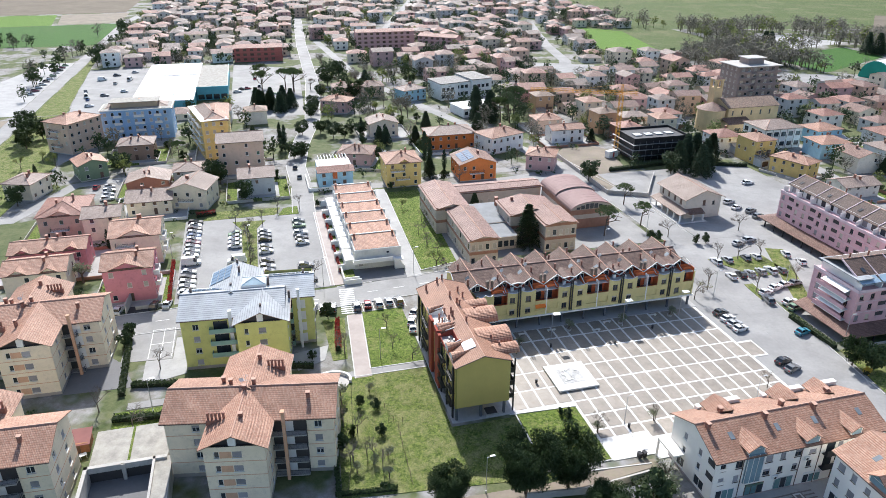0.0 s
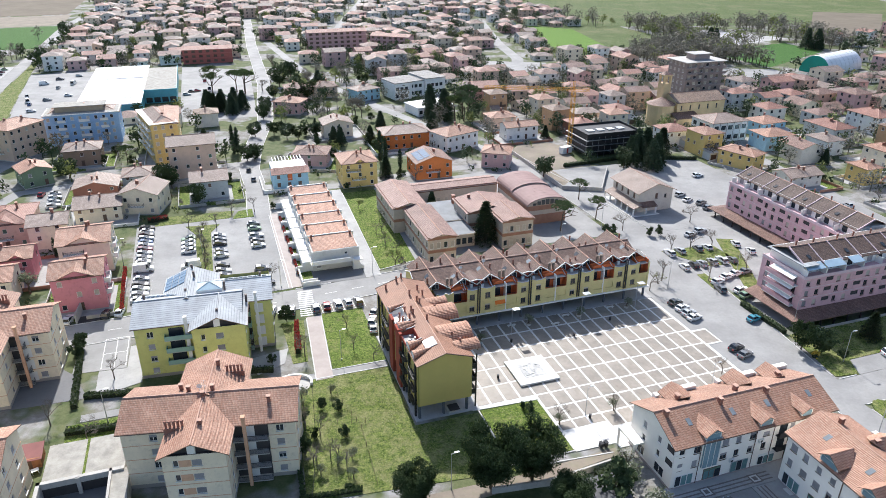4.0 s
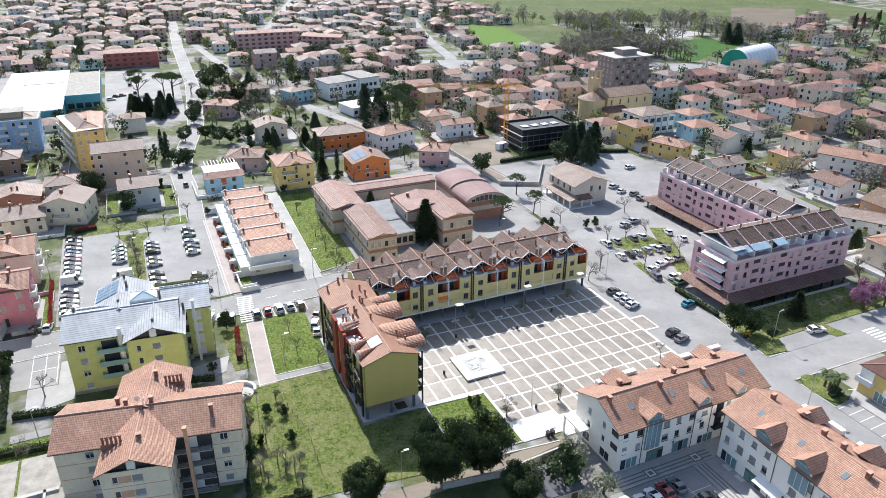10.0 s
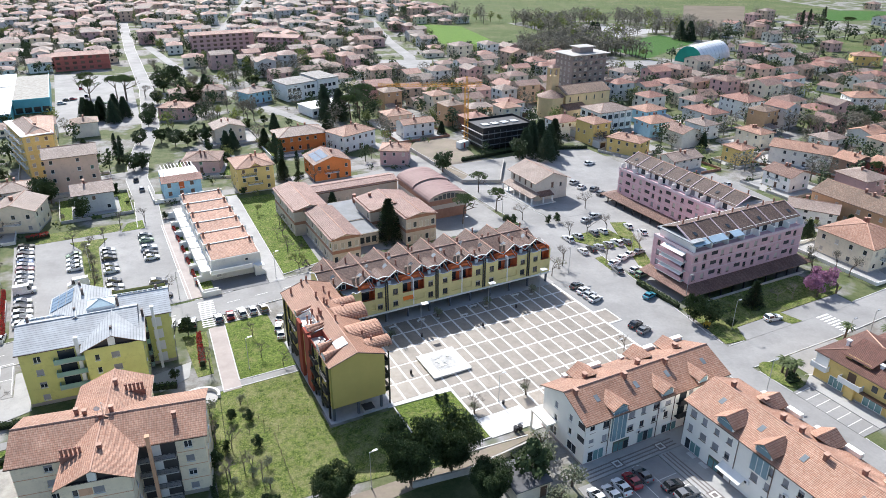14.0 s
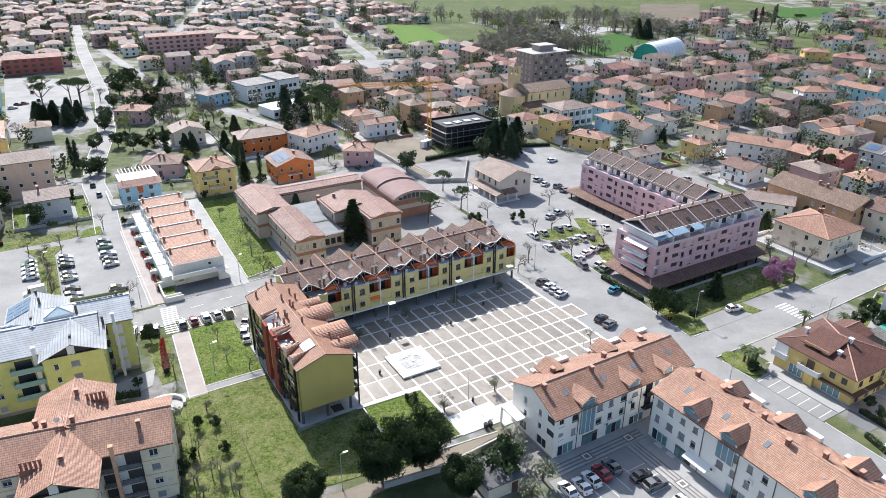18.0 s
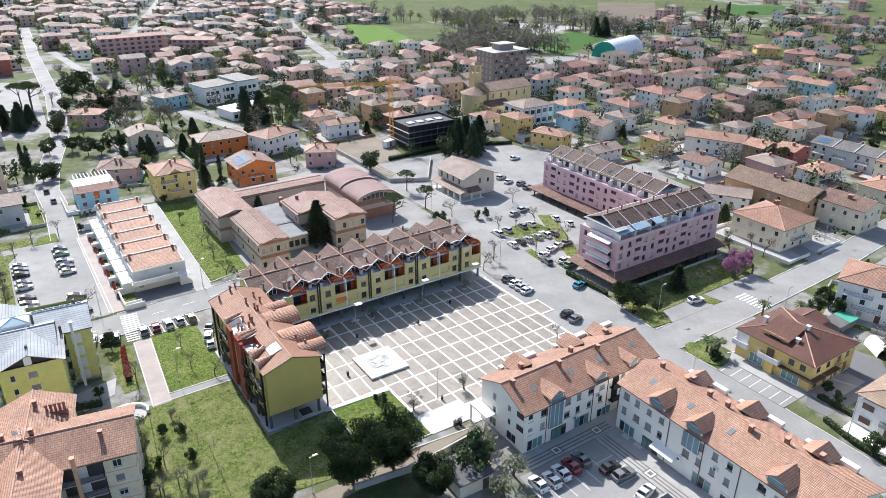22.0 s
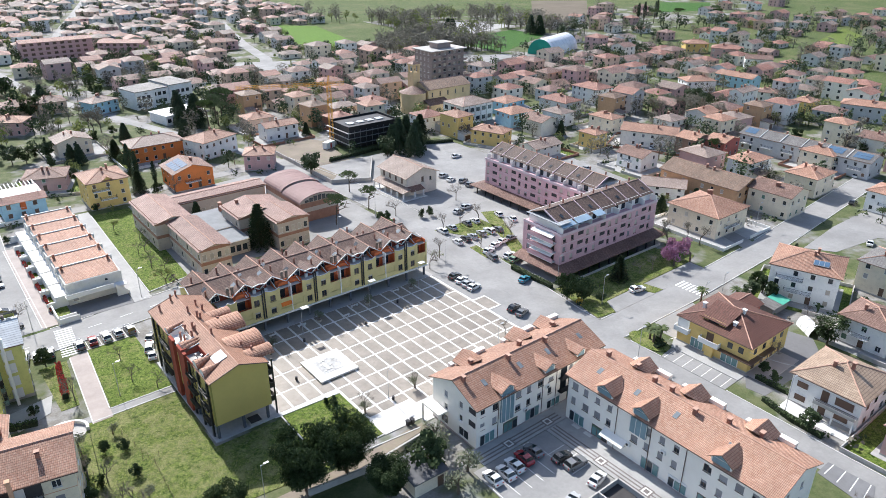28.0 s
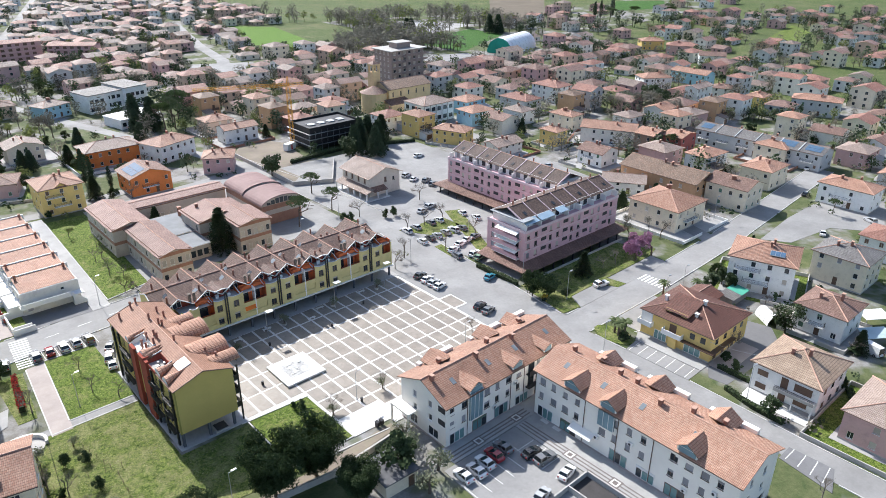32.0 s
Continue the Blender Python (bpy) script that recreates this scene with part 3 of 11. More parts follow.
def road(name, pts, width, label, z=0.05, plan=True, mat=M_ASPH, kerb=True, walk_w=0.0, dash=False):
    pts = [at(*p) if plan else p for p in pts]
    LANES.append((pts, width + 2 * walk_w))
    r = solid(name, ribbon(Mesh(), pts, width, 0, z), mat, label, "road", kind="structure")
    if kerb:
        KERBS.append((r, pts, width, z, len(LANES) - 1))
    if dash:
        for a, b_ in zip(pts, pts[1:]):
            a, b_ = Vector(a), Vector(b_)
            L = (b_ - a).length
            for i in range(int(L / 7)):
                p, q = a + (b_ - a) * (i * 7 + 1) / L, a + (b_ - a) * (i * 7 + 4) / L
                part("road_marking", ribbon(Mesh(), [p, q], 0.14, z, z + 0.006), M_MARK, r)
    return r


road("main_street", [(-175, 10), (-120, 36), (-89, 47), (-66, 52.6), (-16, 54), (18, 56.5), (84, 58)], 10.0, "pale worn asphalt street with parked cars along it", dash=True)
road("square_street", [(81, 140), (86, 100), (87.5, 60), (84.5, 30), (82.2, 5), (80.4, -8), (79.9, -18)], 10.0, "pale asphalt street beside the paved square", z=0.056)
road("cross_street", [(79.5, -18.7), (110, -18.9), (150, -17.5), (240, -10)], 8.0, "wide pale asphalt street with a zebra crossing", z=0.062)
road("lower_street", [(80.2, -18), (80.3, -34), (80.3, -46), (79.9, -58), (79.4, -70), (79.2, -85), (79.2, -130)], 6.6, "narrow asphalt street beside the shop row", z=0.068)
road("avenue", [(-19, 60), (-19, 110), (-17.5, 138), (-18, 160), (-14.5, 187), (-5, 232), (2.5, 317), (7, 455), (16, 620)], 7.0, "straight white-glaring avenue lined with trees and houses", z=0.05, kerb=True)
road("field_road", [(-139, 100), (-139, 278), (-139, 350), (-139, 620), (-120, 800)], 7.5, "straight country road at the town's edge", z=0.05, kerb=False)
road("west_lane", [(-139, 130), (-108, 128), (-95, 158), (-60, 165), (-19, 168)], 5.5, "lane between family houses", z=0.044, kerb=False)
road("school_lane", [(81, 138), (40, 137), (9, 132), (-19, 140)], 5.0, "narrow lane behind the school", z=0.044, kerb=False)
road("church_road", [(84, 128), (66, 190), (46, 262), (30, 330), (20, 470)], 5.5, "street past the building site", z=0.044, kerb=False)
road("north_road", [(55, 420), (95, 560), (140, 700), (190, 860)], 7.0, "street through the far houses", z=0.044, kerb=False)
road("hill_road", [(150, 290), (175, 345), (188, 409), (204, 469), (224, 539)], 8.0, "pale street rising between far houses", z=0.056, kerb=False)
road("east_lane", [(150, -17), (165, 30), (172, 90), (185, 190)], 5.5, "lane between old terraced houses", z=0.044, kerb=False)

patch("parking_lot", M_ASPH, [(-54.5, 60), (-18.6, 60), (-18.6, 113), (-55, 114)], 0.055, "pale asphalt car park with worn bay lines", "car park")
patch("promenade", M_BRICKPATH, [(-16, 60.2), (-12.5, 60.2), (-12.7, 112), (-15.7, 112)], 0.12, "straight rosy paved footpath beside the gardens", "path")
patch("garden_path", M_BRICKPATH, [(-16, 18.5), (-12.6, 18.5), (-10.9, 44.2), (-14.2, 44.2)], 0.12, "rosy paved footpath between lawns", "path")
patch("cross_path", M_ASPH, [(-60, 19.2), (-0.8, 19.2), (-0.8, 21.0), (-60, 21.4)], 0.09, "pale paved footpath across the lawns", "path")
patch("north_lawn", M_GRASS, [(-12.2, 21.2), (-0.9, 21.2), (-0.9, 44.8), (-10.6, 44.8)], 0.10, "bright green lawn with bare young trees", "lawn")
patch("big_lawn", M_GRASS_D, [(-23, -14), (16.5, -18.5), (11.4, -16.0), (11.4, -1.4), (-1.0, -1.2), (-1.0, 19), (-20, 19)], 0.08, "patchy green lawn with daisies and dry spots", "lawn")
patch("little_lawn", M_GRASS, [(12.0, -16.4), (23.7, -16.4), (23.7, -1.5), (12.0, -1.0)], 0.12, "small lawn beside the paved square", "lawn")
patch("school_lawn", M_GRASS, [(8.4, 63.5), (19, 66), (21.5, 124), (10.3, 124)], 0.10, "fenced school lawn", "lawn")
patch("school_yard", M_ASPH, [(19, 66), (80, 64), (80, 132), (21.6, 126)], 0.07, "pale asphalt school yard", "yard")
patch("terrace_walk", M_PAVE, [(3.8, 60), (7.9, 60), (10.2, 128), (6.5, 128)], 0.11, "pale footpath beside the terraced row", "path")
patch("terrace_court", M_ASPH_D, [(-12.6, 60), (3.8, 60), (3.8, 69), (-12.4, 69)], 0.09, "asphalt forecourt of the terraced row", "yard")
patch("village_yard", M_ASPH, [(93, 62), (150, 58), (150, 122), (90, 124)], 0.08, "wide pale paved yard round a community house", "yard")
patch("east_car_park", M_ASPH, [(90, 5), (121, 8), (121, 63), (90.5, 63)], 0.06, "asphalt car park with grass islands", "car park")
patch("shop_court", M_ASPH, [(28, -75), (47.2, -77), (47.2, -33.9), (30, -33.9)], 0.07, "asphalt car park behind the shops", "car park")
patch("shop_pavement", M_PAVE, [(32.5, -33.8), (62, -33.8), (62, -29.6), (32.5, -29.6)], 0.15, "paved shop front with dark stone bands", "pavement")
patch("shop_pavement_b", M_PAVE, [(47.3, -80), (53.2, -80), (53.2, -33.9), (47.3, -33.9)], 0.15, "paved shop front with dark stone bands", "pavement")
patch("street_parking", M_ASPH, [(83.7, -32.4), (88.4, -31.8), (88.4, -47.2), (83.7, -47.2)], 0.064, "grey asphalt parking bays beside the street", "car park")
patch("house_pavement", M_PAVE, [(88.5, -31.6), (91.9, -29.9), (91.9, -47.2), (88.5, -47.2)], 0.12, "pale pavement before the corner house", "pavement")
patch("roadside_lot", M_ASPH, [(91, -14.7), (128, -15.0), (128, -9.7), (93.6, -9.9)], 0.075, "pale asphalt strip with a parked car", "car park")
patch("garage_yard", M_ASPH, [(92.0, -29.8), (92.0, -23.2), (109, -23.0), (109, -30), (97.5, -30), (96.5, -47), (92.0, -47.2)], 0.07, "paved forecourt with white bay lines", "yard")
patch("junction", M_ASPH, [(161.5, -24.4), (183.9, -22.5), (201.8, -22.8), (215.6, -28.1), (225.0, -36.4), (194.1, -46.6), (185.5, -34.5), (165.9, -31.4)], 0.058, "wide pale asphalt junction with worn patches", "road")
patch("driveway", M_ASPH_D, [(87.6, -49.5), (90.7, -47.6), (103.6, -48.0), (114, -41), (116, -49), (108, -55.5), (99.4, -53.8), (88, -53.2)], 0.06, "dark asphalt driveway behind the corner house", "yard")
patch("street_bays", M_ASPH_D, [(75.0, -69.5), (79.0, -69.5), (79.2, -77), (73.2, -79)], 0.1, "grey parking bays with white lines", "yard")
patch("square_side", M_ASPH, [(68.5, -19.0), (80.5, -19.0), (82, 5), (83, 30), (81, 50), (68.5, 50)], 0.045, "pale asphalt strip with parked cars beside the square", "car park")
patch("north_lot", M_ASPH, [(134, 300), (180, 302), (187, 327), (151, 345)], 0.04, "pale asphalt car park among houses", "car park")
patch("bright_field", M_FIELD, [(246, 506), (281, 465), (263, 380), (243, 347), (220, 346), (222, 390), (236, 438)], 0.05, "bright green wheat field", "field")
patch("brown_field", M_PLOUGH, [(471, 390), (499, 346), (645, 473), (590, 510)], 0.07, "brown ploughed field beyond the pitch", "field")
patch("far_green", M_FIELD2, [(609, 347), (672, 328), (741, 371), (697, 408)], 0.07, "deep green field beyond the houses", "field")
patch("meadow", M_GRASS, [(548, 156), (643, 178), (600, 143), (535, 132)], 0.07, "green meadow among hillside houses", "field")
patch("dirt_track", M_SOIL, [(-40, -19), (-5, -22.5), (22, -21), (31, -20), (31, -18.2), (14, -19.2), (-6, -18.5), (-40, -14)], 0.085, "trodden pale dirt track along the lawn", "path")

lay_kerbs()

# the paved square: white stone bands, brown panels proud of them
plaza = patch("square", M_STONE, [(10.6, -0.6), (12.1, -0.7), (23.9, -1.3), (23.9, -17.0), (31.8, -17.2), (31.8, -18.6), (68.4, -18.6), (68.4, 27.9), (10.6, 27.9)], 0.12,
              "paved square of brown panels in a white stone grid", "square")

# square: panels between the stone bands, sculpture plinth, furniture
U_LINES = [11.56 + 3.13 * i for i in range(19)]
V_LINES = [-17.6, -13.2, -8.8, -4.4, 0.0, 5.6, 11.2, 16.8, 22.4, 27.2]
for i in range(len(U_LINES) - 1):
    for j in range(len(V_LINES) - 1):
        u0, u1, v0, v1 = U_LINES[i] + 0.24, U_LINES[i + 1] - 0.24, V_LINES[j] + 0.24, V_LINES[j + 1] - 0.24
        if v0 < -1 and u0 < 23 or v0 < -13.5 and u0 < 37:
            continue
        if v0 < -9 and u0 < 33:
            v0 = max(v0, -11.2)
        if v0 < -1:
            u0 = max(u0, 24.3)
        me = cached(("panel", round(u1 - u0, 2), round(v1 - v0, 2)), lambda: Mesh().box(0, 0, 0, u1 - u0, v1 - v0, 0.03, skip="b").mesh("paving_panel"))
        p = part("paving_panel", me, M_AGG, plaza, m=spot(u0, v0, 0, 0.121))
part("paving_panel", Mesh().box(0, 0, 0, 3.4, 5.0, 0.02, skip="b"), M_AGG, plaza, m=spot(68.3, 5.1, 0, 0.121))
patch("square_corner", M_STONE, [(68.4, 4.6), (72.1, 4.6), (72.1, 10.7), (68.4, 10.7)], 0.12, "pale stone paving at the square's corner", "pavement")

plinth = thing("stone_plinth", "low white stone plinth with a worn relief slab on top", "plinth", spot(22.5, 3.3, 0, 0.12))
part("base", Mesh().box(0, 0, 0, 8.5, 8.6, 0.25).box(-0.1, -0.1, 0.25, 8.6, 8.7, 0.5), M_STONE, plinth)
part("relief_slab", Mesh().box(1.9, 1.9, 0.5, 6.6, 6.7, 0.53), plain("relief_stone", (0.50, 0.49, 0.47), 0.8, 0.35, 1.1, 3, 0.3), plinth, "grey mottled relief slab")
rr = random.Random(4)
for k in range(14):
    x, y = rr.uniform(2.3, 6.0), rr.uniform(2.3, 6.2)
    part("relief_stone", Mesh().box(0, 0, 0, rr.uniform(0.25, 0.6), rr.uniform(0.25, 0.5), 0.12), M_STONE, plinth, m=pose(x, y, 0.53, 0, 0, rr.uniform(0, 90)))


def lamp_post(u, v, h=7.0, arms=1, turn=0.0, big=False):
    root = thing("street_lamp", "slender grey street lamp on a steel pole", "street lamp", spot(u, v, turn), "street lamps")
    part("foot", Mesh().tube((0, 0, 0), (0, 0, 0.5), 0.14, 0.12, 8), M_STEEL, root)
    part("pole", Mesh().tube((0, 0, 0.4), (0, 0, h), 0.075, 0.05, 8), M_STEEL, root)
    for k in range(arms):
        s = 1 if k == 0 else -1
        part("arm", Mesh().tube((0, 0, h - 0.1), (s * 0.9, 0, h + 0.1), 0.04, 0.03, 6), M_STEEL, root)
        g = Mesh().box(s * 0.9 - 0.4, -0.17, h + 0.03, s * 0.9 + 0.4, 0.17, h + 0.16)
        if big:
            g.box(s * 0.9 - 0.8, -0.6, h + 0.18, s * 0.9 + 0.8, 0.6, h + 0.26)
        part("lamp_head", g, M_WHITE if big else M_STEEL, root)
    return root


for u, v in ((30.4, -8.5), (28.5, 22.0), (47.0, 23.5), (62.0, 24.0), (58.0, -9.5)):
    lamp_post(u, v, 6.5, 1, 0, v > 20)
for u, v in ((-9.8, 24.2), (0.0, -18.5), (75.5, 30.0), (91, 4), (91.5, -10), (107, -27), (86.5, -58), (6.0, 62), (-18, 61.5), (60.5, 60.3), (-36, 18), (-55, 17.5),
             (79.6, 70), (115, -27), (97.5, 31), (150, -27), (79, -30), (-57, 88), (-36.5, 88), (140, 40), (165, -8), (36, -60)):
    lamp_post(u, v, 7.5)


def planter(u, v):
    root = thing("planter", "round low stone planter on the square", "planter", spot(u, v, 0, 0.12), "planters on the square")
    part("tub", Mesh().tube((0, 0, 0), (0, 0, 0.55), 0.5, 0.62, 10), M_CONC, root)
    part("soil", Mesh().tube((0, 0, 0.5), (0, 0, 0.57), 0.52, 0.52, 10), M_SOIL, root)


def bin_(u, v):
    root = thing("litter_bin", "dark metal litter bin", "litter bin", spot(u, v, 0, 0.12), "litter bins")
    part("drum", Mesh().tube((0, 0, 0.15), (0, 0, 0.95), 0.24, 0.27, 10), M_DARKMETAL, root)
    part("stand", Mesh().box(-0.06, -0.06, 0, 0.06, 0.06, 0.2), M_STEEL, root)


def bench(u, v, turn=0.0):
    root = thing("bench", "white stone bench on the square", "bench", spot(u, v, turn, 0.12), "benches on the square")
    part("seat", Mesh().box(-1.0, -0.25, 0.4, 1.0, 0.25, 0.5), M_STONE, root)
    for x in (-0.8, 0.6):
        part("leg", Mesh().box(x, -0.2, 0, x + 0.2, 0.2, 0.4), M_STONE, root)


for u, v in ((19.2, 7.5), (27.2, 19.0), (30.7, -9.7), (41.7, 16.9), (53.0, 20.5)):
    bin_(u, v)
for u, v in ((20.5, 21.2), (34, 24.6), (47, 24.6), (60, 24.6)):
    planter(u, v)
for u, v, r in ((23, 25.3, 0), (30, 25.3, 0), (40, 22.8, 0), (44, 25.5, 0), (56, 25.6, 0)):
    bench(u, v, r)

# ---------------------------------------------------------------- houses
COLS = {"white": (0.86, 0.85, 0.82), "cream": (0.78, 0.69, 0.54), "pale": (0.80, 0.76, 0.69), "peach": (0.66, 0.48, 0.37), "pink": (0.62, 0.40, 0.38), "rose": (0.64, 0.26, 0.30),
        "yellow": (0.72, 0.53, 0.20), "lemon": (0.66, 0.64, 0.19), "olive": (0.42, 0.40, 0.16), "orange": (0.72, 0.23, 0.07), "blue": (0.33, 0.50, 0.74),
        "sky": (0.42, 0.64, 0.74), "grey": (0.58, 0.58, 0.58), "green": (0.20, 0.27, 0.17), "brown": (0.34, 0.23, 0.17), "lilac": (0.58, 0.43, 0.47),
        "mint": (0.42, 0.60, 0.46), "brick": (0.36, 0.17, 0.12), "ochre": (0.58, 0.36, 0.21), "red": (0.50, 0.16, 0.13)}
ROOFS = {"t": (tiles("roof_tan", (0.40, 0.285, 0.20), (0.52, 0.39, 0.285), row=0.5, rib=0.3), "tan"), "o": (M_ROOF, "orange"), "r": (M_ROOF_RED, "red"), "b": (M_ROOF_BROWN, "brown"), "d": (M_ROOF_DARK, "dark brown"), "p": (M_ROOF_PALE, "pale pink"),
         "g": (M_ROOF_GREY, "grey"), "u": (M_ROOF_OLD, "weathered mossy")}
M_TEALGLASS = plain("teal_shop_glass", (0.16, 0.28, 0.28), 0.1, 0.2, 0.3, 1.0, 0.0, spec=0.6)
DONE = []
FOOT = []                              # plan outlines that are taken: centre x, y and radius


def lit(col):
    return wall_paint(col, COLS[col])


def house(x, y, rot, w, d, h, col="cream", roof="hip", rt="o", rise=None, storeys=None, name="house", note="", shut=None, pitch=3.1, skip=0.2, balc=0,
          chim=2, over=0.55, win=(1.1, 1.35), frame_mat=M_FRAME_W, group=""):
    """A plastered family house; x, y is its front left foot, rot the direction of its front."""
    DONE.append((x, y, rot, w, d))
    rng = random.Random(int(abs(x) * 31 + abs(y) * 17 + w * 7))
    storeys = storeys or max(1, round(h / 3.0))
    root = thing(name, f"{col} plastered {storeys}-storey house with {ROOFS[rt][1]} tiled {'hipped' if roof == 'hip' else 'gabled'} roof{note}", "house",
                 pose(x, y, 0, 0, 0, rot), group)
    rise = rise if rise is not None else 0.17 * min(w, d)
    cx, cy = x + (w * math.cos(radians(rot)) - d * math.sin(radians(rot))) / 2, y + (w * math.sin(radians(rot)) + d * math.cos(radians(rot))) / 2
    FOOT.append((cx, cy, 0.5 * math.hypot(w, d)))
    right = math.cos(radians(rot)) * cx + math.sin(radians(rot)) * cy < 0
    sides = ("fr" if right else "fl") + ("b" if math.hypot(cx, cy) < 150 else "")
    gable = roof if roof in ("x", "y") else None
    walls_with_windows(root, w, d, h, lit(col), rng, storeys, sides, win, shut=shut or rng.choice(SHUTTERS), frame_mat=frame_mat, pitch=pitch, skip=skip,
                       gable=gable, rise=rise, halves=math.hypot(cx, cy) < 165)
    top = add_roof(root, roof, 0, 0, w, d, h, rise, ROOFS[rt][0], over)
    for i in range(chim):
        fx, fy = rng.uniform(0.3, 0.7) * w, rng.uniform(0.3, 0.65) * d
        zr = h + rise * (1 - abs(fy / d - 0.5) * 2) if roof in ("x", "hip") else h + rise * (1 - abs(fx / w - 0.5) * 2)
        part("chimney", chimney_mesh(0.5, 0.7, 1.0), None, top, m=pose(fx, fy, zr))
    for i in range(balc):
        balcony(root, (0, 0), 0, w * 0.25 if i % 2 == 0 else w * 0.1, 3.05 * (1 + i), w * 0.4, 1.3, M_WHITE)
    return root


house(-159.5, 273.0, -21.8, 12.5, 17.0, 12.6, "peach","hip","o",name="apartment_block",balc=3)  # peach_apt
house(-143.9, 289.5, 15.0, 28.0, 12.0, 12.5, "blue","hip","p",name="apartment_block")  # blue_apt
house(-92.6, 263.3, 15.0, 9.2, 27.9, 15.5, "yellow","hip","o",name="apartment_block")  # yellow_apt
house(-81.7, 244.1, 15.0, 16.0, 12.0, 12.5, "peach","x","p",name="apartment_block",chim=0)  # pink_apt
house(-68.9, 222.9, 15.0, 11.6, 11.3, 6.5, "grey","x","p")  # grey_house
house(-129.5, 236.8, 38.5, 9.5, 10.5, 6.0, "green","y","o")  # green_house
house(-125.6, 260.0, 15.0, 12.8, 11.0, 6.5, "brown","hip","p")  # brown_house
house(-146.4, 218.8, -5.8, 9.7, 11.0, 6.0, "cream","hip","p")  # cream_house
house(-88.4, 211.4, -1.8, 11.9, 12.0, 7.0, "cream","y","p",balc=1)  # olive_house
house(-107.5, 223.5, 15.0, 13.5, 11.0, 4.5, "brick","y","p")  # rust_house
house(-95.8, 235.5, 15.0, 10.6, 10.0, 4.5, "grey","hip","p")  # hipp_house
house(-99.3, 204.0, 15.0, 13.3, 12.0, 5.0, "cream","x","p")  # low_house
RED_HOUSE = house(-117.3, 185.8, 15.0, 12.6, 16.0, 7.5, "peach","hip","r",balc=1)  # redroof_house
PINK_ROW = house(-112.1, 162.4, 15.0, 18.1, 9.0, 6.8, "rose","x","o")  # pink_row
CREAM_ROW = house(-107.2, 150.4, 15.0, 14.2, 10.0, 6.8, "cream","x","o")  # yellow_row
house(-103.1, 183.9, 15.0, 9.9, 10.0, 8.0, "cream","x","p")  # cream_blk
CREAM_HOUSE = house(-88.6, 168.9, 15.0, 12.4, 13.0, 8.8, "cream","x","o",balc=2)  # cream_blk2
PINK_HOUSE = house(-81.6, 148.7, 15.0, 11.2, 11.0, 9.3, "rose","x","o")  # pink_house
VILLA = house(-19.7, 232.1, 15.0, 12.2, 13.0, 9.0, "yellow","hip","o",balc=2)  # villa
house(6.1, 238.9, 15.0, 13.3, 13.0, 6.5, "orange","y","b",note=" and solar panels",balc=1)  # orange1
house(-5.9, 276.2, 15.0, 19.7, 12.0, 6.5, "orange","hip","p")  # orange2
house(19.3, 271.2, 34.9, 16.3, 12.0, 7.0, "white","hip","o")  # white1
house(31.0, 253.0, -15.3, 10.5, 10.0, 6.0, "pink","hip","o")  # pinkr
house(45.7, 287.0, 15.0, 14.4, 8.0, 6.0, "white","x","o")  # white2
house(41.6, 304.8, 15.0, 11.6, 10.0, 5.5, "peach","hip","o")  # peach2
house(-20.4, 361.1, 36.3, 13.6, 10.0, 6.0, "sky","hip","p")  # blue2
house(-43.7, 370.7, 15.0, 12.2, 11.0, 6.0, "peach","hip","b")  # h1
house(-57.9, 367.1, 15.0, 13.1, 11.0, 6.0, "peach","hip","b")  # h2
house(-60.4, 340.4, -16.8, 13.5, 10.0, 6.0, "pink","hip","o")  # h3
house(-31.9, 295.2, 15.0, 12.4, 11.0, 6.0, "cream","y","p")  # h4
house(-40.5, 257.1, -4.4, 12.8, 11.0, 5.0, "pink","hip","b")  # h5
house(122.9, 252.9, -54.7, 14.2, 8.5, 6.2, "yellow","hip","o")  # yellowh
house(145.0, 137.1, 15.0, 15.9, 16.2, 7.0, "cream","hip","o",balc=1)  # hip
house(132.7, 106.8, -56.5, 14.9, 13.2, 9.0, "white","hip","o",balc=2)  # whsolar
DARK_HOUSE = house(99.2, 99.6, -75.0, 16.5, 15.3, 6.3, "yellow","hip","d",skip=1.1,chim=0)  # darkroof
WHITE_VILLA = house(104.3, 74.0, -75.0, 12.5, 13.1, 6.5, "white", "hip", "t", skip=1.1, rise=2.6)
house(131.3, 85.9, -75.0, 10.4, 10.7, 6.5, "white","hip","b",balc=1)  # whmid
house(156.2, 101.1, -75.0, 12.8, 11.5, 8.0, "cream","hip","g")  # greyroof
house(206.0, 136.9, -75.0, 16.0, 10.1, 7.0, "white","hip","o",balc=1)  # shop
house(147.9, 174.7, -42.8, 13.8, 9.0, 4.5, "white","x","p")  # lowwhite
house(160.0, 179.9, -75.0, 28.5, 14.0, 7.0, "ochre","x","u")  # brownrow
house(172.6, 153.1, -75.0, 13.7, 11.2, 7.5, "cream","x","b")  # orwhite
house(178.6, 227.4, -49.3, 21.8, 11.0, 6.5, "pale","x","o")  # lblue
house(192.8, 210.8, -75.0, 8.4, 11.0, 6.5, "brown","x","o")  # brn
house(201.0, 203.2, -75.0, 8.0, 11.0, 6.5, "red","x","o")  # redh
house(196.6, 160.5, -75.0, 10.7, 13.0, 7.0, "cream","hip","o",balc=1)  # duo
house(224.1, 178.6, -75.0, 12.0, 8.1, 6.5, "cream","hip","o")  # rh
GREY_ROW = house(219.9, 204.2, -75.0, 49.7, 11.0, 6.5, "grey","x","g")  # greyrow
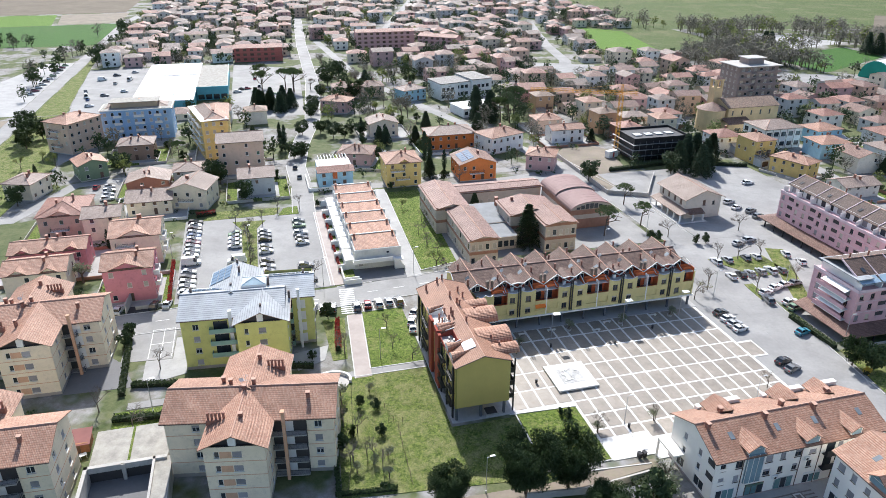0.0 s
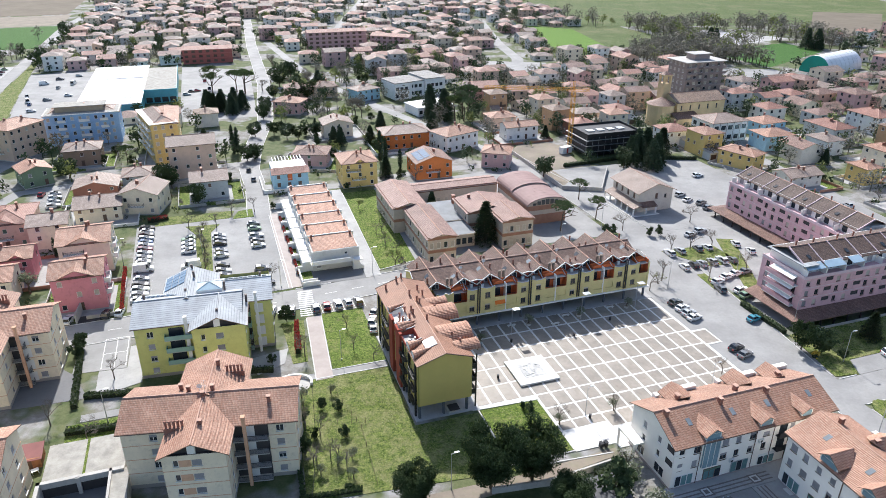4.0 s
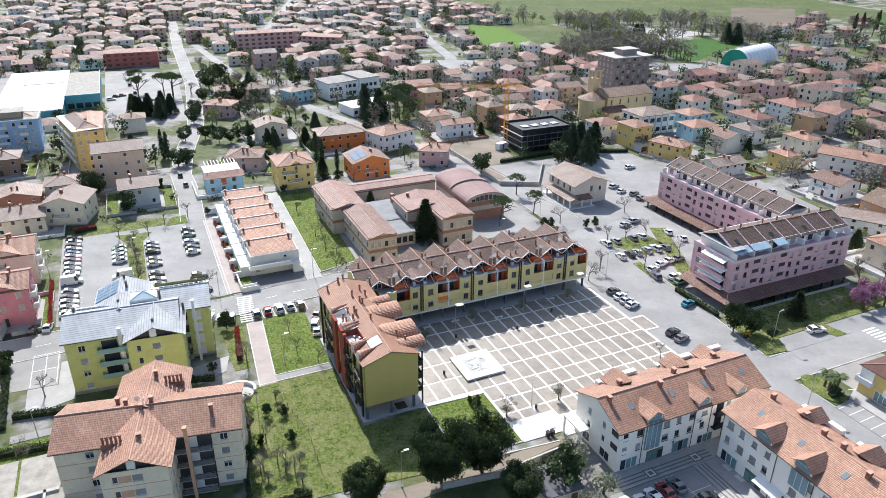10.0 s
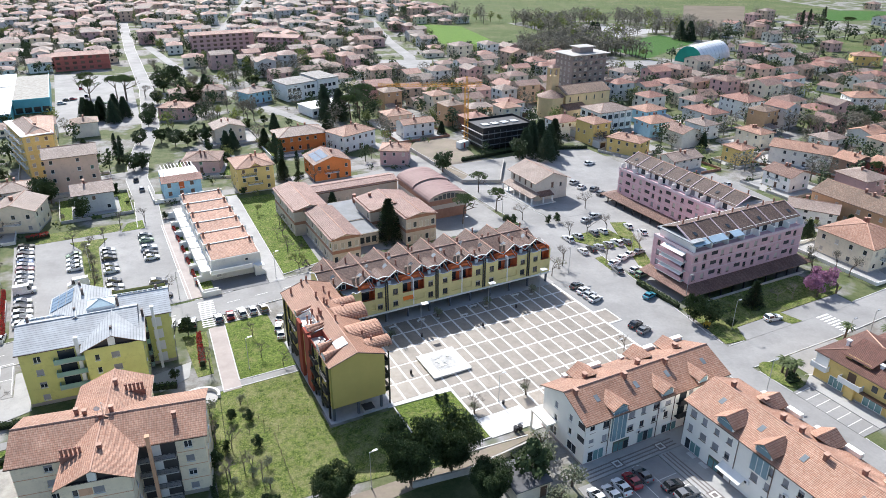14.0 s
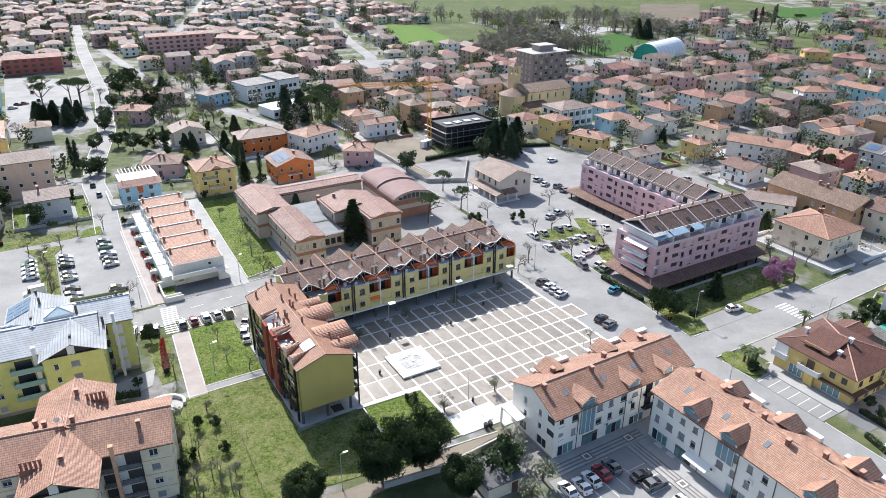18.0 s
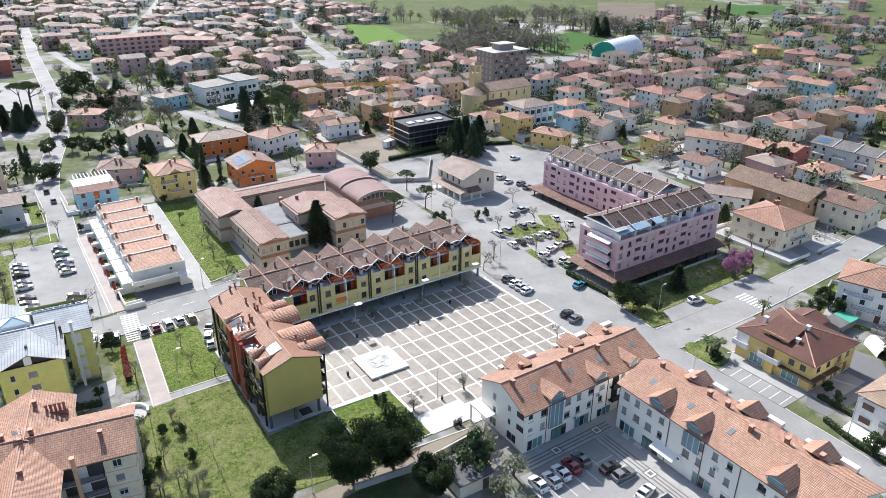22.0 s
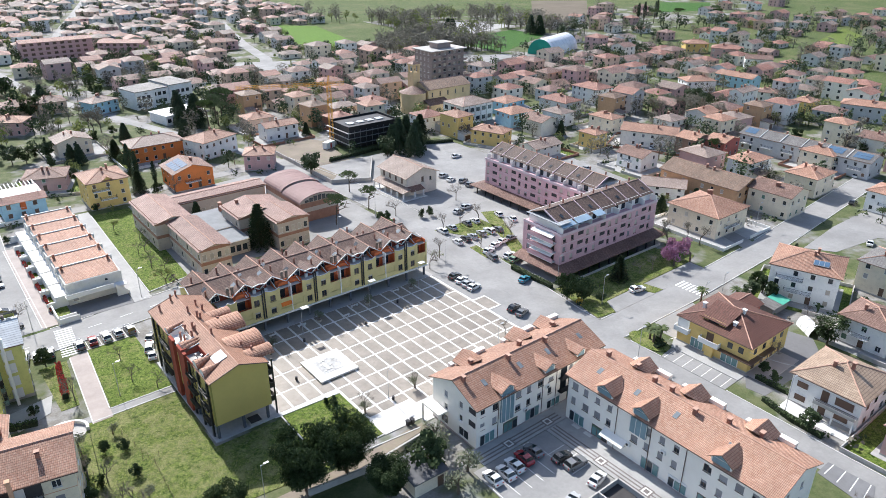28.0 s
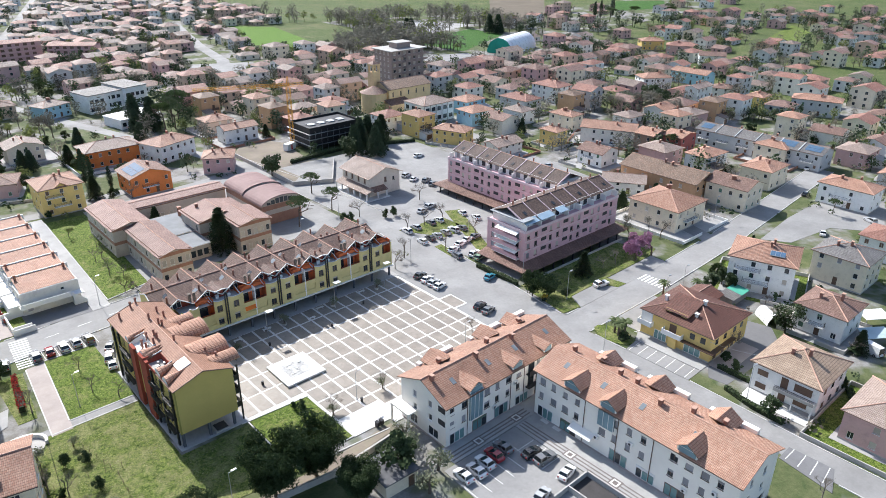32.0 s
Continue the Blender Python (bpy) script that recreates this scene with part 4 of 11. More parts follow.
house(298.9, 222.3, -58.8, 21.2, 10.0, 7.5, "grey","hip","o")  # e1
house(289.4, 241.1, -75.0, 8.6, 10.0, 6.0, "yellow","hip","o")  # e2
house(265.0, 257.6, -75.0, 6.7, 14.7, 9.0, "white","y","p")  # e3
house(291.2, 264.3, -53.2, 8.9, 9.0, 5.0, "white","hip","b")  # e4
house(300.5, 304.1, -75.0, 21.6, 10.0, 6.5, "sky","x","o")  # e5
house(269.9, 292.3, -15.0, 16.4, 11.0, 6.5, "white","hip","o")  # e6
house(352.1, 333.6, -40.9, 15.7, 10.0, 6.5, "white","x","b")  # e7
house(361.9, 374.1, -46.7, 20.0, 11.0, 6.5, "pink","hip","r")  # e8
house(358.8, 395.1, -25.4, 15.8, 11.0, 6.5, "yellow","hip","o")  # e9
house(178.0, 291.3, -75.0, 16.9, 11.0, 6.5, "grey","hip","r")  # f1
house(204.2, 302.9, -75.0, 16.3, 12.0, 8.0, "white","hip","r")  # f2
house(181.1, 253.7, -75.0, 12.3, 8.2, 6.5, "cream","hip","o")  # f3
house(161.8, 232.7, -75.0, 8.7, 7.0, 6.5, "yellow","hip","o")  # f4

house(160.8, 205.5, -75, 11, 10, 5.5, "white", "x", "b", balc=1)
house(135.6, 222.4, 15, 14, 9, 4.5, "pale", "x", "p", balc=0)

# the yellow corner house: shop windows, balconies, canopy, roof dormer
M_YELLOW2 = wall_paint("yellow", COLS["yellow"])
dk = DARK_HOUSE
for x, w_ in ((3.4, 3.0), (10.6, 3.8)):
    sw = part("shop_window", Mesh().box(x, -0.08, 0.3, x + w_, 0.0, 2.5), M_WHITE, dk)
    for i in range(3):
        part("pane", Mesh().box(x + 0.12 + i * (w_ - 0.12) / 3, -0.1, 0.42, x + (i + 1) * (w_ - 0.12) / 3, -0.08, 2.38), M_TEALGLASS, sw)
part("white_bay", Mesh().box(-0.1, -0.25, 3.0, 2.6, 0, 5.9), M_WHITE, dk, "white projecting corner bay")
balcony(dk, (0, 0), 0, -0.4, 3.1, 3.4, 1.2, M_WHITE, solid_rail=M_WHITE)
balcony(dk, (0, 0), 0, 5.6, 3.1, 4.6, 1.3, M_WHITE, solid_rail=M_WHITE)
part("balcony_door", Mesh().box(6.8, -0.06, 3.1, 8.4, 0, 5.3), M_FRAME_B, dk)
part("canopy", Mesh().box(10.2, -1.1, 2.75, 17.6, 0, 2.95).box(16.5, 0, 2.75, 17.6, 9.0, 2.95), M_GUTTER, dk, "dark canopy over the shops")
part("arcade_pier", Mesh().box(7.2, -0.7, 0, 9.0, 0, 3.0), M_YELLOW2, dk)
for x in (11.6, 14.0):
    part("window", Mesh().box(x, -0.06, 3.9, x + 1.1, 0, 5.2), M_GLASS, dk)
for y in (1.6, 5.0, 9.0, 12.0):
    part("window", Mesh().box(16.5, y, 3.8, 16.56, y + 1.1, 5.1), M_GLASS, dk)
    part("door", Mesh().box(16.5, y, 0.35, 16.56, y + 1.1, 2.5), M_FRAME_B, dk)
part("dormer_wall", Mesh().box(4.4, 1.6, 6.5, 9.6, 5.0, 7.75), M_YELLOW2, dk)
part("dormer_window", Mesh().box(5.8, 1.54, 6.95, 8.2, 1.6, 7.6), M_GLASS, dk)
part("dormer_roof", Mesh().slab([(3.9, 1.1, 7.6), (10.1, 1.1, 7.6), (10.1, 7.2, 9.2), (3.9, 7.2, 9.2)], 0.15, 0, 1, 1), [M_ROOF_DARK, M_SOFFIT], dk)
for x, y, z in ((2.5, 5.0, 7.4), (10.8, 3.2, 7.0), (10.2, 7.3, 8.3)):
    part("chimney", Mesh().box(-0.3, -0.3, -0.5, 0.3, 0.3, 1.1).box(-0.45, -0.45, 1.1, 0.45, 0.45, 1.3), M_WHITE, dk, m=pose(x, y, z))
part("porch_floor", Mesh().box(16.6, -0.5, 0.02, 21.0, 13, 0.12), M_BRICKPATH, dk, "reddish paved side terrace")

# the white villa: wide brown shutters, a long balcony over a porch, steps and a front bay
wv = WHITE_VILLA
for x, z, w_, h_ in ((1.0, 3.9, 2.2, 1.4), (1.0, 1.0, 2.2, 1.4), (8.0, 3.7, 3.4, 1.8), (8.2, 0.9, 2.8, 1.5)):
    fr = part("shuttered_window", Mesh().box(x, -0.1, z, x + w_, 0.0, z + h_), M_FRAME_W, wv)
    part("shutter", Mesh().box(x + 0.1, -0.14, z + 0.1, x + w_ - 0.1, -0.1, z + h_ - 0.1), M_SHUT_BROWN, fr, "brown rolling shutter")
for z in (0.4, 3.3):
    part("door", Mesh().box(5.6, -0.08, z, 6.9, 0.0, z + 2.2), M_FRAME_B, wv)
bl = part("balcony", Mesh().box(5.0, -1.7, 3.05, 12.4, 0, 3.25).box(5.0, -1.75, 3.25, 12.4, -1.62, 3.8), M_CONC, wv)
railing(bl, [(5.05, -1.68, 3.8), (12.35, -1.68, 3.8)], 0.45)
for x in (5.1, 8.7, 12.2):
    part("porch_post", Mesh().box(x - 0.12, -1.6, 0.0, x + 0.12, -1.36, 3.05), M_WHITE, wv)
for k in range(4):
    part("step", Mesh().box(5.4, -2.8 + 0.35 * k, 0.02, 7.2, -2.45 + 0.35 * k, 0.12 + 0.1 * k), M_CONC, wv)
part("porch_floor", Mesh().box(5.0, -1.4, 0.02, 12.4, 0, 0.42), M_CONC, wv)
for y in (2.0, 5.4, 9.2):
    for z in (1.0, 3.9):
        fr = part("window", Mesh().box(12.5, y, z, 12.58, y + 1.3, z + 1.4), M_FRAME_W, wv)
        part("pane", Mesh().box(12.58, y + 0.1, z + 0.1, 12.61, y + 1.2, z + 1.3), M_GLASS if y > 5 else M_SHUT_BROWN, fr)
patch("villa_terrace", M_STONE, [(86.6, -56.5), (90.6, -56.3), (90.6, -68.6), (86.6, -69)], 0.1, "white paved front garden of a villa", "yard")

px_, py_ = at(88.0, -88.5)
house(px_, py_, 15.0, 14.0, 14.5, 6.2, "pink", "hip", "p", balc=1)
WH = [o for o in bpy.data.objects if o.name.startswith("house") and o.parent is None and abs(o.matrix_basis.translation.x - 132.7) < 0.1][0]
sp = part("solar_panel_rack", Mesh().slab([(8.6, 2.0, 10.1), (12.0, 2.0, 10.1), (12.0, 3.7, 10.75), (8.6, 3.7, 10.75)], 0.08), M_STEEL, WH)
for i in range(3):
    part("solar_panel", Mesh().slab([(8.7 + i * 1.12, 2.1, 10.16), (9.7 + i * 1.12, 2.1, 10.16), (9.7 + i * 1.12, 3.6, 10.74), (8.7 + i * 1.12, 3.6, 10.74)], 0.03), M_SOLAR, sp)

OR = [o for o in bpy.data.objects if o.name.startswith("house") and o.parent is None and abs(o.matrix_basis.translation.x - 6.1) < 0.05][0]
for i in range(2):
    for j in range(5):
        x_, y_ = 0.9 + i * 2.4, 1.4 + j * 1.9
        zf_ = lambda q: 6.5 + 2.21 * q / 6.65 + 0.3
        part("solar_panel", Mesh().slab([(x_, y_, zf_(x_)), (x_ + 2.2, y_, zf_(x_ + 2.2)), (x_ + 2.2, y_ + 1.7, zf_(x_ + 2.2)), (x_, y_ + 1.7, zf_(x_))], 0.06), M_SOLAR, OR, "blue-grey solar panel")

# the grey terrace: party walls, balconies and solar panels
gz = lambda y_: 6.5 + 1.87 * y_ / 5.5
for i in range(1, 6):
    x_ = 49.7 * i / 6
    part("party_wall", Mesh().slab([(x_ - 0.15, -0.5, gz(0) + 0.3), (x_ + 0.15, -0.5, gz(0) + 0.3), (x_ + 0.15, 5.5, gz(5.5) + 0.4), (x_ - 0.15, 5.5, gz(5.5) + 0.4)], 0.4), lit("grey"), GREY_ROW)
for i in range(6):
    balcony(GREY_ROW, (0, 0), 0, 49.7 * i / 6 + 1.2, 3.1, 4.6, 1.2, M_WHITE)
for x_, n_ in ((1.0, 4), (33.5, 5), (43.0, 5)):
    for i in range(n_):
        for j in range(2):
            a, b, c_, d_ = x_ + i * 1.15, x_ + i * 1.15 + 1.05, 1.0 + j * 1.8, 2.65 + j * 1.8
            part("solar_panel", Mesh().slab([(a, c_, gz(c_) + 0.3), (b, c_, gz(c_) + 0.3), (b, d_, gz(d_) + 0.3), (a, d_, gz(d_) + 0.3)], 0.06), M_SOLAR, GREY_ROW, "blue solar panel")

house(115.2, 97.1, 15.0, 7.5, 6.0, 4.2, "red", "x", "d", chim=0)


# front gables on some of the houses
def front_gable(root, xc, w_, h, rise, depth, roof_mat, wall_mat):
    """A gabled wing roof standing on the front eave."""
    g_ = Mesh().face([(xc - w_ / 2, -0.04, h - 0.05), (xc + w_ / 2, -0.04, h - 0.05), (xc, -0.04, h + rise)])
    part("gable_wall", g_, wall_mat, root)
    a, o = w_ / 2 + 0.4, -0.55
    k_ = Mesh().slab([(xc - a, o, h), (xc, o, h + rise + 0.25), (xc, depth, h + rise + 0.25), (xc - a, depth * 0.35, h)], 0.14, 0, 1, 1)
    k_.slab([(xc, o, h + rise + 0.25), (xc + a, o, h), (xc + a, depth * 0.35, h), (xc, depth, h + rise + 0.25)], 0.14, 0, 1, 1)
    part("gable_roof", k_, [roof_mat, M_SOFFIT], root)


front_gable(PINK_HOUSE, 5.6, 7.4, 9.3, 1.5, 5.0, M_ROOF, lit("rose"))
front_gable(CREAM_HOUSE, 6.2, 7.6, 8.8, 1.6, 5.4, M_ROOF, lit("cream"))
for x_ in (3.2, 9.0, 14.8):
    front_gable(PINK_ROW, x_, 3.0, 6.8, 0.9, 3.0, M_ROOF, lit("rose"))
    balcony(PINK_ROW, (0, 0), 0, x_ - 1.4, 3.4, 2.8, 1.1, M_WHITE)
for x_ in (3.6, 10.6):
    front_gable(CREAM_ROW, x_, 3.4, 6.8, 1.0, 3.2, M_ROOF, lit("cream"))
front_gable(RED_HOUSE, 6.3, 6.0, 7.5, 1.3, 5.0, M_ROOF_RED, lit("peach"))
front_gable(VILLA, 6.1, 3.2, 9.0, 1.1, 3.8, M_ROOF, lit("yellow"))
for z_ in (3.3, 6.3):
    balcony(PINK_HOUSE, (11.2, 0), 90, 1.5, z_, 4.0, 1.3, M_WHITE, solid_rail=M_WHITE)
    balcony(CREAM_HOUSE, (12.4, 0), 90, 1.5, z_, 4.5, 1.3, M_WHITE, solid_rail=M_WHITE)

# ---------------------------------------------------------------- blocks round the square
M_OLIVE = plain("plaster_olive_yellow", (0.56, 0.45, 0.15), 0.85, 0.05, 0.3, 5.0, 0.1, spec=0.2)
M_YEL = wall_paint("warm_yellow", (0.65, 0.555, 0.26))
M_OFFW = plain("plaster_off_white", (0.92, 0.87, 0.79), 0.85, 0.04, 0.3, 5.0, 0.1, spec=0.2)
M_ORANGE = wall_paint("orange_red", (0.66, 0.17, 0.06))
M_REDW = wall_paint("dark_red", (0.31, 0.075, 0.05))
# dark colour painted in for the shade of shallow or closed openings
M_RECESS_SHADE = plain("painted_recess_shade", (0.06, 0.055, 0.055), 0.8, 0.2, 0.5, 3)
M_PIPE = plain("black_cladding", (0.022, 0.022, 0.025), 0.5, 0.15, 0.6, 4, 0.0)


def run(parent, g, p, ang, L, z0, z1, specs, shut=M_SHUT_GREY, frame_mat=M_FRAME_W, depth=0.2, simple=False):
    """A wall with windows (x, z, w, h, drop of the blind; -1 for none) from p in direction ang."""
    facade(g, p, ang, L, z0, z1, [(x, z, x + w, z + h) for x, z, w, h, *_ in specs], 0, depth)
    for x, z, w, h, *k in specs:
        put_window(parent, face_pose(p, ang, x, z), w, h, frame_mat, shut, k[0] if k else 0.0, simple)


def south_block():
    """The end block: three storeys on posts, a gabled roof with barrel dormers."""
    W, L, Z, E, RZ = 10.5, 31.0, 3.1, 12.1, 1.75
    root = thing("apartment_block", "olive-yellow apartment block on dark posts with orange barrel-dormer roof", "apartment block", spot(0, 0))
    FOOT.append((*at(5, 15), 18))
    g = Mesh()
    rows = (3.95, 6.95, 9.75)
    left, right = [], []
    for z in rows:
        for v in (2.2, 5.2, 8.2, 20.8, 23.6, 27.5, 29.6):
            left.append((L - v - 0.5, z, 1.0, 1.4, 0.98 if (v * 7 + z) % 3 < 1 else 0.3))
        for v in (3.0, 6.5, 17.5, 21.0):
            right.append((v, z, 1.0, 1.4, 0.0))
    # the gable wall is blind
    facade(g, (0, 0), 0, W, Z, E, [])
    g.face([(0, 0, E), (W, 0, E), (W / 2, 0, E + RZ)])
    run(root, g, (0, L), 270, L, Z, E, left, M_SHUT_BROWN, M_FRAME_B)
    run(root, g, (W, 0), 90, L, Z, E, right, M_SHUT_BROWN, M_FRAME_B)
    facade(g, (W, L), 180, W, Z, E, [])
    g.face([(W, L, E), (0, L, E), (W / 2, L, E + RZ)])
    g.face([(0, 0, Z), (0, L, Z), (W, L, Z), (W, 0, Z)])
    part("wall", g, M_OLIVE, root)
    part("corner_trim", Mesh().box(-0.04, -0.04, Z, 0.2, 0.16, E), plain("olive_trim", (0.30, 0.26, 0.07)), root)
    # red stair bays on the garden side
    for v, w in ((10.6, 3.0), (16.4, 2.2)):
        part("stair_bay", Mesh().box(-0.55, v, 0.3, 0.05, v + w, E + 0.6), M_REDW, root, "dark red projecting stair bay")
    for v in (14.0, 25.6, 19.4, 5.2, 1.0, 28.6, 9.3):
        part("pipe_cladding", Mesh().box(-0.35, v, 0.3, -0.05, v + 0.5, E - 0.3), M_PIPE, root)
    for z in (Z + 0.1, 6.1, 8.95):
        for v0, v1 in ((0.8, 4.2), (6.8, 10.4), (20.0, 24.6)):
            b = part("balcony", Mesh().box(-0.85, v0, z - 0.15, 0, v1, z), M_PIPE, root)
            railing(b, [(-0.02, v0 + 0.05, z), (-0.8, v0 + 0.05, z), (-0.8, v1 - 0.05, z), (-0.02, v1 - 0.05, z)], 1.0, M_PIPE)
    for z in (Z + 0.1, 6.1, 8.95):
        b = part("balcony", Mesh().box(W, 0.6, z - 0.15, W + 1.2, 4.2, z), M_CONC, root)
        railing(b, [(W + 0.02, 0.65, z), (W + 1.15, 0.65, z), (W + 1.15, 4.15, z), (W + 0.02, 4.15, z)], 1.0, solid_mat=M_PIPE)
    part("corner_post", Mesh().box(W + 0.95, 0.5, 0, W + 1.2, 0.75, E), M_DARKMETAL, root)
    # open ground floor
    for u in (0.35, 5.1, 9.7):
        for k in range(8):
            part("post", Mesh().box(u - 0.22, 0.2 + k * 4.3, 0.1, u + 0.22, 0.64 + k * 4.3, Z), plain("dark_grey_post", (0.10, 0.11, 0.13), 0.7), root)
    part("floor_slab", Mesh().box(-0.6, -0.4, 0, W + 1.6, L, 0.17), plain("portico_tiles", (0.42, 0.42, 0.42), 0.7, 0.12, 0.8, 6), root, "grey tiled portico floor")
    part("ramp_well", Mesh().box(6.0, -0.1, 0.17, 8.6, 2.4, 0.5), M_CONC, root)
    # dark sheet on the solid well, painted as the shade inside it
    part("ramp_opening", Mesh().box(6.25, 0.1, 0.5, 8.35, 2.2, 0.51), M_RECESS_SHADE, root)
    for v0, v1 in ((12, 18), (24, 30)):
        part("ground_room", Mesh().box(1.4, v0, 0.17, 9.2, v1, Z), M_OLIVE, root)
    # roof: the garden slope is cut away for two sunken terraces
    o, ridge_z = 0.28, E + RZ + 0.14
    up = lambda u: E + 0.14 + RZ * (1 - abs(u - W / 2) / (W / 2))
    slope = Mesh()
    slope.slab([(W + o, -o, up(W + o)), (W + o, L + o, up(W + o)), (W / 2, L + o, ridge_z), (W / 2, -o, ridge_z)], 0.14, 0, 1, 1)
    cuts = ((7.2, 11.7), (14.4, 20.0))
    edges = [-o] + [q for c in cuts for q in c] + [L + o]
    for p, q in zip(edges[::2], edges[1::2]):
        slope.slab([(-o, q, up(-o)), (-o, p, up(-o)), (W / 2, p, ridge_z), (W / 2, q, ridge_z)], 0.14, 0, 1, 1)
    for p, q in cuts:
        slope.slab([(2.6, q, up(2.6)), (2.6, p, up(2.6)), (W / 2, p, ridge_z), (W / 2, q, ridge_z)], 0.14, 0, 1, 1)
    roof = part("roof", slope, [M_ROOF_SMOOTH, M_SOFFIT], root, "smooth brown-orange tiled roof")
    part("ridge_tiles", Mesh().tube((W / 2, -o, ridge_z), (W / 2, L + o, ridge_z), 0.13, n=6), M_RIDGE, roof)
    for p in (-o, L + o):
        part("verge", Mesh().tube((-o, p, up(-o)), (W / 2, p, ridge_z), 0.09, n=5).tube((W / 2, p, ridge_z), (W + o, p, up(W + o)), 0.09, n=5), M_GUTTER, roof)
    part("gutter", Mesh().tube((W + o, -o, up(W + o) - 0.1), (W + o, L + o, up(W + o) - 0.1), 0.09, n=5), M_GUTTER, roof)
    for k_, (p, q) in enumerate(cuts):
        t_ = part("roof_terrace", Mesh().box(-0.1, p, E - 0.55, 2.6, q, E - 0.4), M_WHITE if k_ else M_CONC, roof, "sunken roof terrace")
        part("terrace_wall", Mesh().box(2.5, p, E - 0.4, 2.62, q, up(2.6) - 0.02), M_REDW if not k_ else M_OFFW, t_)
        for y_, sg in ((p, 1), (q, -1)):
            cheek = Mesh()
            for w_ in (0.0, 0.12):
                cheek.face([(-0.2, y_ + sg * w_, E - 0.4), (2.6, y_ + sg * w_, E - 0.4), (2.6, y_ + sg * w_, up(2.6) - 0.02), (-0.2, y_ + sg * w_, up(-0.2) - 0.02)])
            part("terrace_cheek", cheek, M_REDW if not k_ else M_OFFW, t_)
            # white swept edge round the cut
            pts_ = [(0.0 + 2.9 * math.sin(math.pi / 2 * i / 8), y_ - sg * 0.9 * (1 - math.sin(math.pi / 2 * i / 8)) ** 2, up(2.9 * math.sin(math.pi / 2 * i / 8)) + 0.12) for i in range(9)]
            brow = Mesh()
            for a_, b_ in zip(pts_, pts_[1:]):
                brow.tube(a_, b_, 0.1, n=5)
            part("swept_edge", brow, M_WHITE, t_)
        part("terrace_parapet", Mesh().box(-0.22, p, E - 0.4, -0.08, q, E + 0.35), M_REDW if not k_ else M_PIPE, t_)
        for i in range(5):
            x_, y_ = 0.5 + 0.42 * i, p + 0.7 + (q - p - 1.6) * ((i * 0.37) % 1)
            part("terrace_box", Mesh().box(x_, y_, E - 0.4, x_ + 0.35, y_ + 0.5, E - 0.05 + 0.1 * (i % 3)), (M_WHITE, M_STEEL, M_CONC)[i % 3], t_)
    # half-round tiled dormers on the square side, tiled fans on the garden side
    for v, r, x1, x0 in ((21.2, 1.6, 12.4, 7.4), (16.4, 2.7, 12.7, 6.1), (8.4, 2.8, 12.8, 6.1), (3.7, 1.7, 12.9, 7.9)):
        k, n_ = Mesh(), 12
        prof = [(-r * math.cos(math.pi * i / n_), 0.62 * r * math.sin(math.pi * i / n_)) for i in range(n_ + 1)]
        s_ = 0.0
        for (ya, za), (yb, zb) in zip(prof, prof[1:]):
            L_ = math.hypot(yb - ya, zb - za)
            xa, xb = x0 + 1.6 * (1 - za / (0.62 * r)), x0 + 1.6 * (1 - zb / (0.62 * r))
            k.face([(xa, v + ya, E + 0.1 + za), (x1, v + ya, E + 0.1 + za), (x1, v + yb, E + 0.1 + zb), (xb, v + yb, E + 0.1 + zb)], 0, [(s_, xa), (s_, x1), (s_ + L_, x1), (s_ + L_, xb)])
            s_ += L_
        k.face([(x1 - 0.25, v + a_, E + 0.1 + b_) for a_, b_ in prof], 1)
        d_ = part("barrel_dormer", k, [M_ROOF_BRIGHT, M_YEL], roof, "half-round tiled dormer")
        part("dormer_window", Mesh().box(x1 - 0.27, v - r * 0.5, E - 0.9, x1 - 0.2, v + r * 0.5, E + 0.35 * r), M_GLASS, d_)
        rim = Mesh()
        for (ya, za), (yb, zb) in zip(prof, prof[1:]):
            rim.tube((x1, v + ya, E + 0.1 + za), (x1, v + yb, E + 0.1 + zb), 0.09, n=5)
        part("dormer_rim", rim, M_RIDGE, d_)
    for v, r in ((20.9, 0.95), (13.4, 1.5), (12.6, 1.0), (6.3, 1.3), (3.2, 1.2)):
        k, n_ = Mesh(), 8
        tip = Vector((3.6, v, up(3.6) + 0.05))
        ring = [Vector((-0.1, v + r * math.cos(math.pi * i / n_), E + 0.2 + 0.85 * r * math.sin(math.pi * i / n_))) for i in range(n_ + 1)]
        for i, (a_, b_) in enumerate(zip(ring, ring[1:])):
            k.face([a_, b_, tip], 0, [(i * 0.34, 0), (i * 0.34 + 0.34, 0), (i * 0.34 + 0.17, 3.6)])
        k.face(ring[::-1], 1)
        part("fan_dormer", k, [M_ROOF_BRIGHT, M_FRAME_W], roof, "small rounded tiled dormer")
    part("stair_top", Mesh().box(-0.6, 11.8, E - 0.4, 0.5, 14.2, E + 0.9), M_REDW, roof)
    part("skylight", Mesh().slab([(2.6, 3.4, up(2.6) + 0.16), (4.8, 3.4, up(4.8) + 0.16), (4.8, 6.2, up(4.8) + 0.16), (2.6, 6.2, up(2.6) + 0.16)], 0.15), M_WHITE, roof, "white framed skylight")
    for u, v in ((1.5, 29), (4.2, 30.2), (5.4, 30.6), (7.7, 26), (8.1, 23.6), (2.6, 17.9), (3.8, 17.3), (1.2, 16.6), (1.4, 15.0), (2.8, 15.0), (3.8, 15.9), (5.9, 20.3),
                 (6.2, 19.4), (8.8, 17.4), (5.6, 12.4), (8.7, 6.4), (9.6, 4.2), (5.1, 23.0)):
        zz = E + RZ * (1 - abs(u - 5.25) / 5.25)
